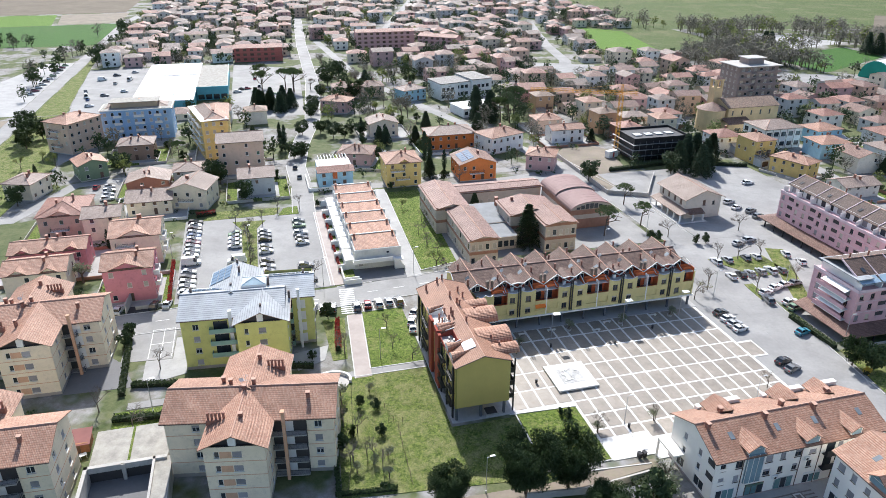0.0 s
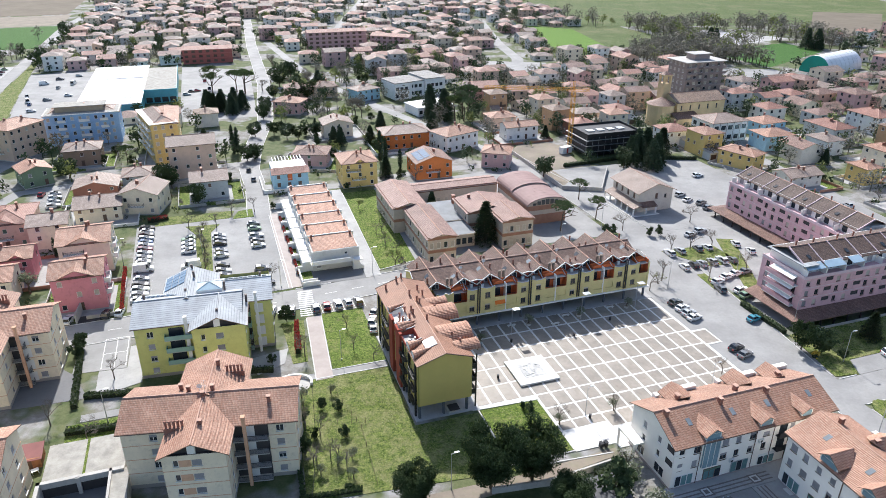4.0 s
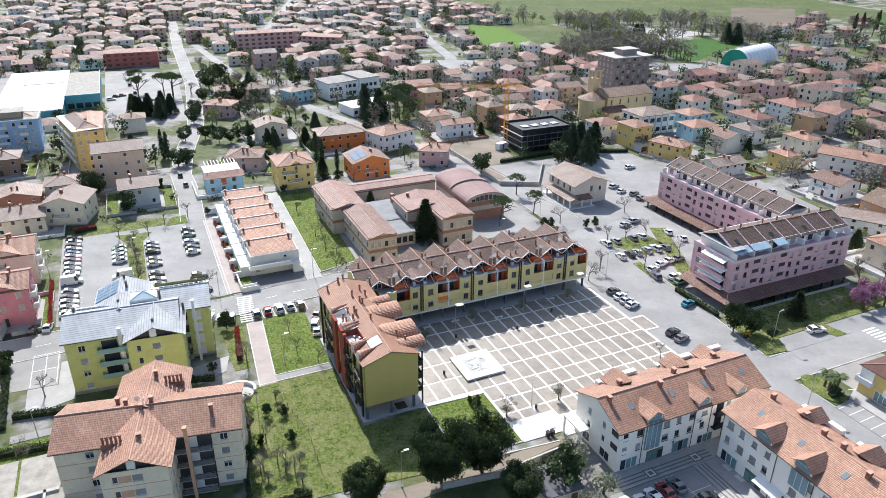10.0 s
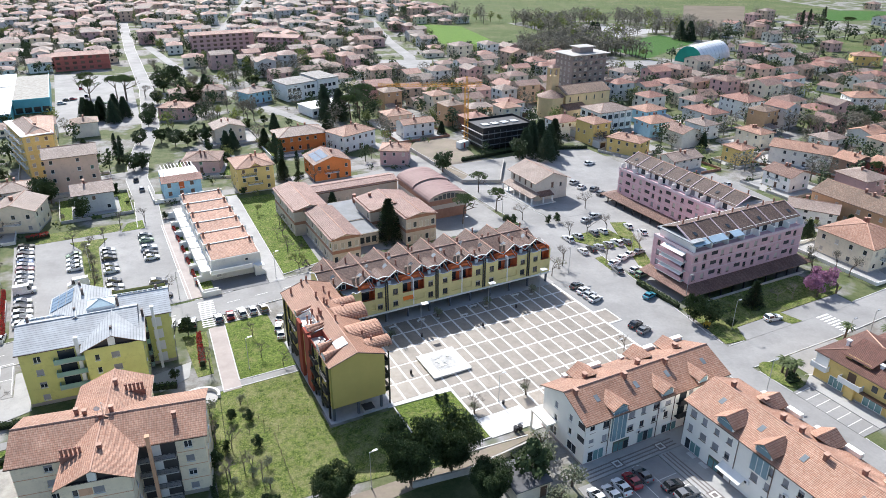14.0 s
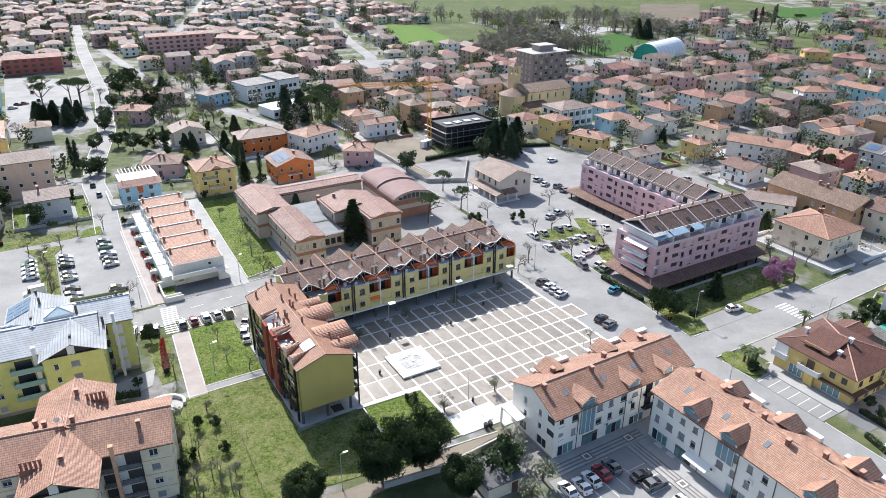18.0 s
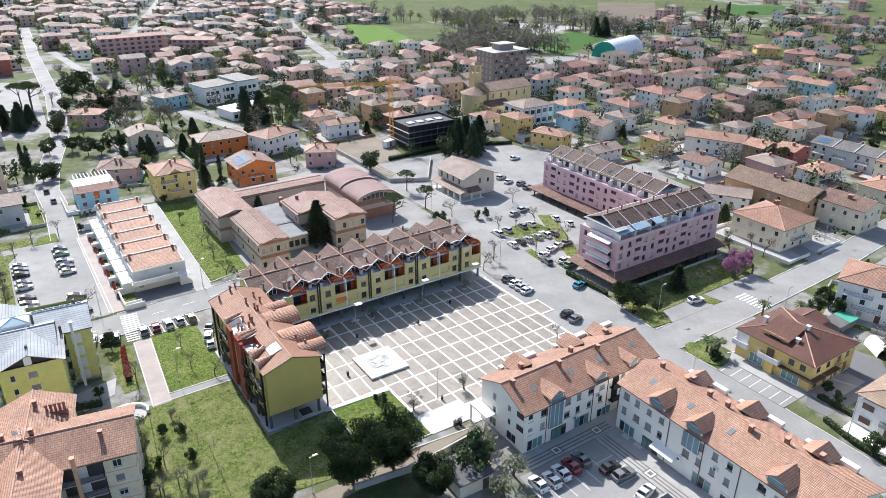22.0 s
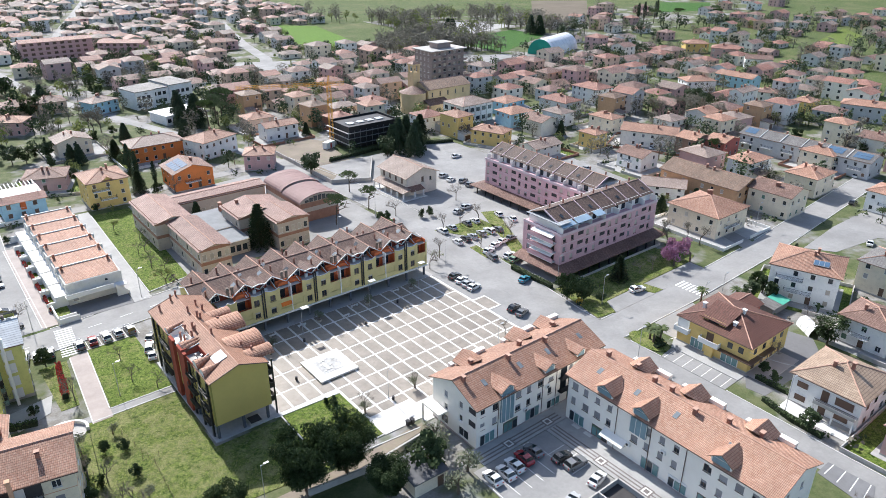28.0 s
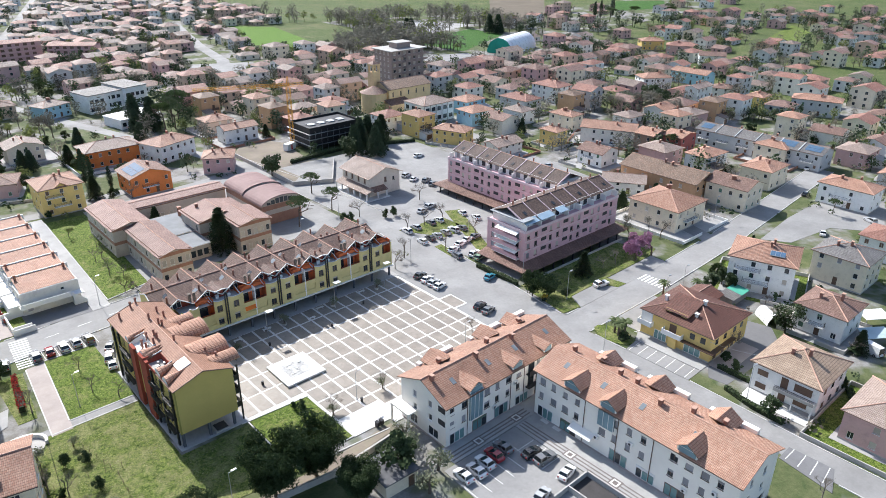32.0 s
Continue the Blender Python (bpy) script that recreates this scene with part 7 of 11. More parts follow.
for a in ((29.6, 80.0, 40.0, 96.0, 4.3), (30.0, 70.0, 38.2, 80.0, 4.0)):
    part("flat_wing", Mesh().box(a[0], a[1], 0, a[2], a[3], a[4] - 0.2).box(a[0] - 0.2, a[1] - 0.2, a[4] - 0.2, a[2] + 0.2, a[3] + 0.2, a[4]), [M_SCHOOL], school)
    part("flat_roof", Mesh().box(a[0], a[1], a[4], a[2], a[3], a[4] + 0.06), plain("bitumen_roof", (0.22, 0.23, 0.24), 0.8, 0.15, 0.3, 3), school)
    for i in range(4):
        x = a[0] + 0.6 + i * (a[2] - a[0] - 1) / 4
        part("window", Mesh().box(x, a[1] - 0.05, 1.0, x + 1.3, a[1] - 0.003, 2.8), M_GLASS, school)
part("chimney", chimney_mesh(0.9, 0.9, 2.4), None, school, m=pose(39.5, 93.0, 4.4))
part("chimney", chimney_mesh(0.7, 0.7, 1.2), None, school, m=pose(42.0, 86.0, 8.0))

gym = thing("gym", "brick sports hall with two rust-red barrel roofs", "sports hall", spot(58.6, 78.6))
g = Mesh().box(0, 0, 0, 13.0, 23.5, 6.2, skip="b")
part("wall", g, M_BRICKB, gym)
M_BARREL = plain("rust_red_sheet", (0.29, 0.185, 0.17), 0.75, 0.12, 0.3, 3, 0.1)
part("grey_band", Mesh().box(-0.04, -0.04, 3.2, 13.04, 0, 4.6).box(-0.04, 0, 3.2, 0, 23.5, 4.6), M_SCHOOL, gym)
for y0, y1, zz in ((-0.4, 11.6, 6.2), (11.6, 24.0, 6.7)):
    n = 14
    pts = [(6.5 - 6.9 * math.cos(math.pi * i / n), zz + 2.6 * math.sin(math.pi * i / n)) for i in range(n + 1)]
    k = Mesh()
    for (xa, za), (xb, zb) in zip(pts, pts[1:]):
        k.face([(xa, y1, za), (xa, y0, za), (xb, y0, zb), (xb, y1, zb)])
        k.face([(xa, y0, za), (xa, y0, za - 0.25), (xb, y0, zb - 0.25), (xb, y0, zb)])
    r = part("barrel_roof", k, M_BARREL, gym)
    for i in range(1, int(y1 - y0)):
        seam = Mesh()
        for (xa, za), (xb, zb) in zip(pts, pts[1:]):
            seam.tube((xa, y0 + i, za + 0.02), (xb, y0 + i, zb + 0.02), 0.03, n=3, caps=False)
        if i % 2 == 0:
            part("seam", seam, M_BARREL, r)
    k = Mesh().face([(a, y0 + 0.35, b) for a, b in pts][::1])
    part("arch_wall", k, M_SCHOOL, gym)
    for i in range(7):
        x = 1.6 + i * 1.45
        part("clerestory_pane", Mesh().box(x, y0 + 0.28, zz + 0.15, x + 1.2, y0 + 0.34, zz + 0.3 + 1.5 * math.sin(math.pi * (i + 1) / 8)), M_GLASS, gym)

# ---------------------------------------------------------------- terraced row with roof strips
row = thing("terraced_row", "white low terraced row with orange tiled roof strips and outside stairs", "terraced houses", spot(-8.8, 67.8))
FOOT.append((*at(-2.5, 92), 26))
g = Mesh()
run(row, g, (0, 0), 0, 12.6, 0, 5.6, [(8.6, 3.9, 0.8, 0.7, 0.0), (1.0, 0.8, 1.2, 1.4, 0.98)], M_SHUT_GREY)
run(row, g, (0, 50), 270, 50, 0, 5.6, [(2 + i * 4.1, z, 1.3, 1.5 if z > 2 else 2.0, 0.4) for i in range(12) for z in (0.4, 3.4)], M_SHUT_GREY)
facade(g, (12.6, 0), 90, 50, 0, 5.6, [])
facade(g, (12.6, 50), 180, 12.6, 0, 5.6, [])
g.face([(0, 0, 5.6), (12.6, 0, 5.6), (12.6, 50, 5.6), (0, 50, 5.6)])
part("wall", g, wall_paint("row_white", (0.70, 0.68, 0.64)), row)
y = 0.0
for i, dpt in enumerate((8.0, 8.2, 8.2, 8.2, 8.2, 8.4)):
    st = 0.9 if i == 3 else 0.25
    k = Mesh().slab([(0.3, y + st, 5.7), (12.2, y + st, 5.7), (12.2, y + dpt, 6.7), (0.3, y + dpt, 6.7)], 0.15, 0, 1, 1)
    s = part("roof_strip", k, [M_ROOF_BRIGHT, M_WHITE], row, "orange tiled roof strip")
    part("gutter_wall", Mesh().box(-0.2, y + dpt, 5.6, 12.8, y + dpt + 0.3, 6.95), M_WHITE, row)
    for x in (1.0, 11.6):
        part("chimney", chimney_mesh(0.5, 0.5, 0.7), None, s, m=pose(x, y + dpt - 1, 6.6))
    # lower garden rooms and terraces on the west
    part("garden_room", Mesh().box(-2.6, y + 0.4, 0, 0, y + dpt - 0.4, 2.9), M_WHITE, row)
    part("terrace_wall", Mesh().box(-4.6, y + 0.2, 0, -2.6, y + 0.4, 1.9), M_WHITE, row)
    part("terrace_wall", Mesh().box(-4.6, y + dpt - 0.4, 0, -2.6, y + dpt - 0.2, 1.9), M_WHITE, row)
    y += dpt
part("stair_landing", Mesh().box(-0.6, -2.2, 2.6, 13.0, 0, 2.8), M_WHITE, row)
railing(row, [(-0.6, -2.1, 2.8), (10.0, -2.1, 2.8)], 1.0, solid_mat=M_WHITE)
for i in range(9):
    part("stair_step", Mesh().box(10.4 + i * 0.3, -2.2, 0.1, 10.7 + i * 0.3, -0.9, 2.7 - i * 0.29), M_WHITE, row)
part("stair_flank", Mesh().slab([(10.2, -2.35, 3.6), (13.2, -2.35, 0.9), (13.2, -2.2, 0.9), (10.2, -2.2, 3.6)], 0.8), M_WHITE, row)
part("front_wall", Mesh().box(-4.0, -8.0, 0, -3.7, -0.5, 1.7).box(-4.0, -8.2, 0, 0.5, -8.0, 1.4), M_WHITE, row)
for i in range(6):
    v = 62 + i * 8.4
    patch("garden_plot", M_GRASS, [(-12.3, v + 0.4), (-9.4, v + 0.4), (-9.4, v + 7.6), (-12.3, v + 7.6)], 0.13, "small front garden with grass", "garden")
    solid("garden_wall", Mesh().box(0, 0, 0, 4.0, 0.2, 0.9), M_WHITE, "low white garden wall", "garden wall", spot(-12.5, v), "garden walls")

# ---------------------------------------------------------------- community house with portico
ch = thing("community_house", "cream two-storey house with a tiled portico and gabled pale roof", "house", spot(96.8, 77.0))
FOOT.append((*at(103, 85), 13))
g = Mesh()
run(ch, g, (0, 0), 0, 12.4, 0, 7.0, [(6.0, 4.2, 1.0, 1.8, 0.98), (9.4, 4.2, 0.9, 1.3, 0.0)], M_SHUT_BROWN, M_FRAME_B)
run(ch, g, (0, 15.5), 270, 15.5, 0, 7.0, [(1.6 + i * 3.5, 4.2, 1.1, 1.9, 0.98) for i in range(4)] + [(1.6 + i * 3.5, 0.3, 1.1, 2.2, 0.0) for i in range(4)], M_SHUT_BROWN, M_FRAME_B)
run(ch, g, (12.4, 0), 90, 15.5, 0, 7.0, [(2 + i * 4, z, 1.0, 1.3, 0.98) for i in range(3) for z in (1, 4.2)], M_SHUT_BROWN, M_FRAME_B)
facade(g, (12.4, 15.5), 180, 12.4, 0, 7.0, [])
for q, o in ((0, 1), (15.5, -1)):
    t = [(0, q, 7), (12.4, q, 7), (6.2, q, 9.4)]
    g.face(t if o > 0 else t[::-1])
part("wall", g, wall_paint("pale_cream", (0.70, 0.64, 0.54)), ch)
add_roof(ch, "y", 0, 0, 12.4, 15.5, 7.0, 2.4, M_ROOF_PALE, 0.9)
part("portico_roof", Mesh().slab([(-3.4, -2.6, 2.7), (-0.02, -2.6, 3.6), (-0.02, 15.5, 3.6), (-3.4, 15.5, 2.7)], 0.16, 0, 1, 1), [M_ROOF_PALE, M_SOFFIT], ch)
part("porch_roof", Mesh().slab([(-0.02, -2.6, 2.7), (5.6, -2.6, 2.7), (5.6, 0, 3.6), (-0.02, 0, 3.6)], 0.16, 0, 1, 1), [M_ROOF_BROWN, M_SOFFIT], ch)
for i in range(6):
    part("post", Mesh().box(-3.2, -2.4 + i * 3.5, 0, -2.8, -2.0 + i * 3.5, 2.8), M_WHITE, ch)
for q in (1.4, 5.0):
    part("post", Mesh().box(q, -2.4, 0, q + 0.4, -2.0, 2.8), M_WHITE, ch)
part("step", Mesh().box(-3.8, -3.2, 0, 6.2, 15.5, 0.16).box(-3.5, -2.9, 0.16, 5.9, 15.5, 0.32), M_STONE, ch)

# ---------------------------------------------------------------- church, tower flats, hall beside the church
church = thing("church", "ochre brick church with long tiled nave, round apse and bell tower", "church", spot(160, 160))
FOOT.extend([(*at(186, 170), 18), (*at(166, 166), 10)])
M_CHURCH = plain("ochre_brick", (0.64, 0.49, 0.28), 0.85, 0.1, 0.4, 6, 0.1)
g = Mesh()
run(church, g, (13, 4.5), 0, 26, 0, 10.5, [(2 + i * 4.8, 6.8, 0.8, 2.2, 0.0) for i in range(5)], M_SHUT_GREY, M_FRAME_B)
facade(g, (39, 4.5), 90, 14, 0, 10.5, [])
facade(g, (39, 18.5), 180, 26, 0, 10.5, [])
facade(g, (13, 18.5), 270, 14, 0, 10.5, [])
for x, o in ((13, -1), (39, 1)):
    t = [(x, 4.5, 10.5), (x, 18.5, 10.5), (x, 11.5, 13.2)]
    g.face(t if o > 0 else t[::-1])
part("nave_wall", g, M_CHURCH, church)
add_roof(church, "x", 13, 4.5, 39, 18.5, 10.5, 2.7, M_ROOF_OLD, 0.5, name="nave_roof")
part("apse", Mesh().tube((8, 10, 0), (8, 10, 9.5), 6.2, 6.2, 20, caps=False), M_CHURCH, church)
part("apse_roof", Mesh().tube((8, 10, 9.5), (8, 10, 12.2), 6.7, 0.3, 20), M_ROOF_BROWN, church)
part("side_chapel", Mesh().box(10, -1, 0, 22, 4.5, 4.6), M_CHURCH, church)
part("side_chapel_roof", Mesh().slab([(9.6, -1.5, 4.6), (22.4, -1.5, 4.6), (22.4, 4.5, 6.2), (9.6, 4.5, 6.2)], 0.15), M_ROOF_BROWN, church)
tw = part("bell_tower", Mesh().box(10.2, 13, 0, 14.4, 17.2, 17.5), M_CHURCH, church, "square bell tower")
for x, yq in ((10.2, 13), (13.5, 13), (10.2, 16.3), (13.5, 16.3)):
    part("belfry_pier", Mesh().box(x, yq, 17.5, x + 0.9, yq + 0.9, 20.8), M_CHURCH, tw)
part("belfry_head", Mesh().box(10.0, 12.8, 20.8, 14.6, 17.4, 21.5), M_CHURCH, tw)
part("belfry_roof", Mesh().tube((12.3, 15.1, 21.5), (12.3, 15.1, 23.0), 3.3, 0.1, 4), M_ROOF_BROWN, tw)
part("bell", Mesh().tube((12.3, 15.1, 18.4), (12.3, 15.1, 19.6), 0.6, 0.3, 8), M_GUTTER, tw)

hall = thing("parish_hall", "white two-storey hall with dark frames and pale tiled hipped roof", "hall", spot(170.2, 135.5))
FOOT.append((*at(179, 142), 12))
g = Mesh()
run(hall, g, (0, 0), 0, 18, 0, 8.5, [(0.9 + i * 3.5, z, 2.3, 1.8, 0.0) for i in range(5) for z in (1.2, 5.3)], M_SHUT_GREY, M_FRAME_B, simple=True)
run(hall, g, (0, 14), 270, 14, 0, 8.5, [(1.0 + i * 4.3, z, 2.3, 1.8, 0.0) for i in range(3) for z in (1.2, 5.3)], M_SHUT_GREY, M_FRAME_B, simple=True)
facade(g, (18, 0), 90, 14, 0, 8.5, [])
facade(g, (18, 14), 180, 18, 0, 8.5, [])
part("wall", g, lit("white"), hall)
for i in range(6):
    part("pier", Mesh().box(i * 3.5, -0.08, 0, i * 3.5 + 0.3, -0.003, 8.5), M_CONC, hall)
add_roof(hall, "hip", 0, 0, 18, 14, 8.5, 2.2, M_ROOF_PALE, 0.5)

flats = thing("tower_flats", "grey-brown seven-storey block of flats with continuous balconies", "apartment block", spot(201, 198))
FOOT.append((*at(212, 206), 16))
g = Mesh()
M_TAUPE = wall_paint("taupe", (0.33, 0.27, 0.25))
run(flats, g, (0, 0), 0, 22, 0, 21, [(1.2 + k * 3.4, 0.9 + 3 * i, 1.6, 1.5, (0.98, 0.0)[(k + i) % 2]) for k in range(6) for i in range(7)], M_SHUT_BEIGE, M_FRAME_W, simple=True)
run(flats, g, (0, 15), 270, 15, 0, 21, [(1.2 + k * 3.4, 0.9 + 3 * i, 1.4, 1.5, 0.98) for k in range(4) for i in range(7)], M_SHUT_BEIGE, M_FRAME_W, simple=True)
facade(g, (22, 0), 90, 15, 0, 21, [])
facade(g, (22, 15), 180, 22, 0, 21, [])
g.face([(0, 0, 21), (22, 0, 21), (22, 15, 21), (0, 15, 21)])
part("wall", g, M_TAUPE, flats)
for i in range(1, 7):
    b = part("balcony", Mesh().box(-1.2, -1.2, 3 * i - 0.2, 23.2, 0, 3 * i).box(9, -1.25, 3 * i, 23.2, -1.1, 3 * i + 1.0).box(-1.2, -1.25, 3 * i, 6, -1.1, 3 * i + 1.0), M_TAUPE, flats)
part("roof_slab", Mesh().box(-1.4, -1.4, 21, 23.4, 16, 21.4), M_CONC, flats)
part("lift_house", Mesh().box(7, 4, 21.4, 16, 11, 24.2), M_TAUPE, flats)
part("roof_canopy", Mesh().box(6, 3.4, 24.2, 17, 11.6, 24.5), M_CONC, flats)

# ---------------------------------------------------------------- building site and crane
site = patch("building_site", M_SOIL, [(86, 107), (103, 122), (108, 152), (100, 168), (84, 150)], 0.06, "bare pale earth of a building site", "building site")
shell = thing("office_shell", "black unfinished flat-roofed building with scaffolding bands", "building", spot(110, 134))
FOOT.append((*at(121, 141), 15))
M_BLACK = plain("black_panel", (0.018, 0.018, 0.02), 0.45, 0.2, 0.4, 3, 0.0)
part("body", Mesh().box(0, 0, 0.5, 23, 15, 8.6), M_BLACK, shell)
part("parapet", Mesh().box(-0.4, -0.4, 8.6, 23.4, -0.1, 9.5).box(-0.4, 15.1, 8.6, 23.4, 15.4, 9.5).box(-0.4, -0.1, 8.6, -0.1, 15.1, 9.5).box(23.1, -0.1, 8.6, 23.4, 15.1, 9.5), M_BLACK, shell)
part("roof_deck", Mesh().box(0, 0, 8.6, 23, 15, 8.7), plain("dark_roof_felt", (0.045, 0.045, 0.05), 0.6, 0.2, 0.3, 2, 0.1), shell, "black flat roof deck")
for i in range(4):
    part("roof_light", Mesh().box(3 + i * 4.6, 5, 8.7, 6 + i * 4.6, 8, 9.1), M_STEEL, shell)
for z in (2.4, 4.8, 7.0):
    part("scaffold_deck", Mesh().box(-1.3, -1.3, z, 24.3, -0.5, z + 0.12).box(-1.3, -0.5, z, -0.5, 16, z + 0.12), M_STEEL, shell)
for i in range(10):
    part("scaffold_pole", Mesh().tube((-1.2 + i * 2.8, -1.25, 0), (-1.2 + i * 2.8, -1.25, 8.4), 0.05, n=5), M_STEEL, shell)
M_CRANE = plain("crane_yellow", (0.75, 0.38, 0.05), 0.5, 0.1, 0.5, 4, 0.0)
crane = thing("tower_crane", "yellow tower crane with a long lattice jib", "crane", spot(108.8, 146))


def lattice(a, b, w, n, r=0.06):
    """A lattice boom from a to b, square in section."""
    g_ = Mesh()
    a, b = Vector(a), Vector(b)
    d = (b - a).normalized()
    s = d.orthogonal().normalized()
    t = d.cross(s)
    cs = [s * w + t * w, -s * w + t * w, -s * w - t * w, s * w - t * w]
    for c in cs:
        g_.tube(a + c, b + c, r, n=4, caps=False)
    for i in range(n):
        p, q = a + (b - a) * i / n, a + (b - a) * (i + 1) / n
        for k in range(4):
            g_.tube(p + cs[k], q + cs[(k + 1) % 4], r * 0.6, n=3, caps=False)
    return g_


part("mast", lattice((0, 0, 0), (0, 0, 24), 0.7, 16, 0.1), M_CRANE, crane)
part("jib", lattice((6, -2, 24.5), (-32, 16, 24.5), 0.5, 26, 0.08), M_CRANE, crane)
part("tie", Mesh().tube((0, 0, 28), (-18, 8.5, 25), 0.04, n=4).tube((0, 0, 28), (6, -2, 25), 0.04, n=4), M_CRANE, crane)
part("cat_head", lattice((0, 0, 24), (0, 0, 28), 0.3, 4), M_CRANE, crane)
part("ballast", Mesh().box(-1.6, -1.6, 0, 1.6, 1.6, 1.2), M_CONC, crane)
cab = thing("site_cabin", "white and red site cabin", "site cabin", spot(103, 140, 20))
part("body", Mesh().box(0, 0, 0.2, 5, 2.4, 2.8), M_WHITE, cab)
part("door", Mesh().box(2, -0.05, 0.3, 2.9, 0, 2.3), plain("red_paint", (0.5, 0.06, 0.05)), cab)
for (a, b) in (((84, 104), (84, 150)), ((84, 104), (96, 98)), ((96, 98), (110, 118))):
    p, q = at(*a), at(*b)
    solid("site_wall", ribbon(Mesh(), [p, q], 0.3, 0, 1.5), M_CONC, "grey concrete boundary wall", "wall", group="boundary walls")

# ---------------------------------------------------------------- supermarket, blue and yellow flats
mk = thing("supermarket", "large low supermarket with white sheet roof and teal fascia", "supermarket", spot(-88, 258))
FOOT.extend([(*at(-74, 280), 24), (*at(-73, 335), 42), (*at(-51, 318), 28)])
M_TEAL = plain("teal_fascia", (0.12, 0.40, 0.46), 0.5, 0.1, 0.3, 3, 0.0)
part("body", Mesh().box(0, 0, 0, 28, 100, 6.0), M_TEAL, mk)
part("roof", Mesh().box(-0.5, -0.5, 6.0, 28.5, 100, 6.5), M_WHITE_ROOF, mk, "white sheet roof")
for i in range(5):
    part("roof_light", Mesh().box(15 + i * 2.5, 12, 6.5, 16.2 + i * 2.5, 30, 6.65), plain("roof_light_glass", (0.45, 0.58, 0.64), 0.2), mk)
for i in range(7):
    part("roof_seam", Mesh().box(-0.4, 38 + i * 9, 6.5, 28.4, 38.4 + i * 9, 6.6), M_STEEL, mk)
part("grey_roof", Mesh().box(8, 62, 6.5, 27, 98, 6.72), M_SHEET, mk)
ann = thing("shop_annex", "teal shop annex with grey gravel roof", "shop", spot(-60, 284))
part("body", Mesh().box(0.3, 0, 0, 16, 66, 6.2), M_TEAL, ann)
part("roof", Mesh().box(0.3, 0.3, 6.2, 15.7, 65.7, 6.3), M_GRAVEL, ann)
part("parapet", Mesh().box(0.3, -0.3, 6.0, 16.3, 0, 7.0).box(16, 0, 6.0, 16.3, 66, 7.0), M_TEAL, ann)
for i in range(4):
    part("shop_window", Mesh().box(1 + i * 3.8, -0.06, 0.4, 4 + i * 3.8, -0.003, 2.9), M_GLASS, ann)
patch("market_car_park", M_ASPH, [(-106, 184), (-92, 215), (-92, 384), (-128.5, 384), (-122.5, 305), (-114, 225)], 0.05, "pale asphalt supermarket car park", "car park")
patch("market_forecourt", M_ASPH, [(-43, 240), (-8, 240), (-2, 360), (-42, 384)], 0.052, "pale asphalt car park with trees", "car park")
patch("verge", M_GRASS_D, [(-134.6, 135), (-112, 132), (-106.5, 184), (-114.5, 225), (-119.5, 267), (-134.6, 267)], 0.04, "rough grass verge", "verge")


def slab_flats(m, L, D, storeys, col, label, balc, roof_kind="flat"):
    root = thing("apartment_block", label, "apartment block", m)
    E = storeys * 3.05 + 0.6
    g_ = Mesh()
    rng = random.Random(int(L * 3))
    n = int(L / 3.1)
    run(root, g_, (0, 0), 0, L, 0, E, [(1.0 + i * (L - 1.2) / n, 1.3 + 3.05 * k, 1.2, 1.5, rng.choice((0.98, 0.0))) for i in range(n) for k in range(storeys)], M_SHUT_BEIGE, simple=True)
    nd = int(D / 3.4)
    for p, ang in (((L, 0), 90), ((0, D), 270)):
        run(root, g_, p, ang, D, 0, E, [(1.0 + i * (D - 1.2) / nd, 1.3 + 3.05 * k, 1.2, 1.5, rng.choice((0.98, 0.0))) for i in range(nd) for k in range(storeys)], M_SHUT_BEIGE, simple=True)
    facade(g_, (L, D), 180, L, 0, E, [])
    part("wall", g_, col, root)
    for (p, ang, x, w, z0_) in balc:
        for k in range(1, storeys):
            b_ = part("balcony", Mesh().box(0, -1.2, -0.15, w, 0, 0).box(0, -1.25, 0, w, -1.15, 0.95), M_WHITE, root, m=face_pose(p, ang, x, 0.9 + 3.05 * k))
    if roof_kind == "flat":
        part("roof_slab", Mesh().box(-0.4, -0.4, E, L + 0.4, D + 0.4, E + 0.3), M_WHITE, root)
        part("roof_deck", Mesh().box(0, 0, E + 0.3, L, D, E + 0.36), M_GRAVEL, root)
        part("attic", Mesh().box(L * 0.15, D * 0.25, E + 0.36, L * 0.8, D * 0.85, E + 2.6), wall_paint("tan", (0.45, 0.36, 0.26)), root)
        part("attic_roof", Mesh().box(L * 0.12, D * 0.2, E + 2.6, L * 0.83, D * 0.9, E + 2.8), M_GRAVEL, root)
    else:
        add_roof(root, "hip", 2, 2, L - 1, D - 2, E, 1.8, M_ROOF_PALE, 0.6)
        part("roof_slab", Mesh().box(-0.5, -0.5, E - 0.2, L + 0.5, D + 0.5, E), M_WHITE, root)
    return root


slab_flats(spot(-93.6, 214.5), 28, 13, 4, lit("blue"), "sky-blue four-storey flats with flat roof and white balconies", [((0, 0), 0, 5, 3, 0), ((0, 0), 0, 13, 4, 0), ((0, 0), 0, 21, 3, 0)])
FOOT.append((*at(-80, 221), 17))
slab_flats(spot(-51, 176, 13), 9.5, 27, 5, lit("yellow"), "yellow five-storey flats with curved white balconies", [((0, 27), 270, 2, 5, 0), ((0, 27), 270, 9, 5, 0), ((0, 27), 270, 16, 5, 0), ((0, 27), 270, 22, 4, 0)], "hip")
FOOT.append((*at(-48, 190), 15))

# ---------------------------------------------------------------- blue terrace house with white pergola
bt = thing("terrace_house", "pale blue terrace house with white roof pergola", "house", spot(-11.6, 134.5))
FOOT.append((*at(-5, 140), 9))
g = Mesh()
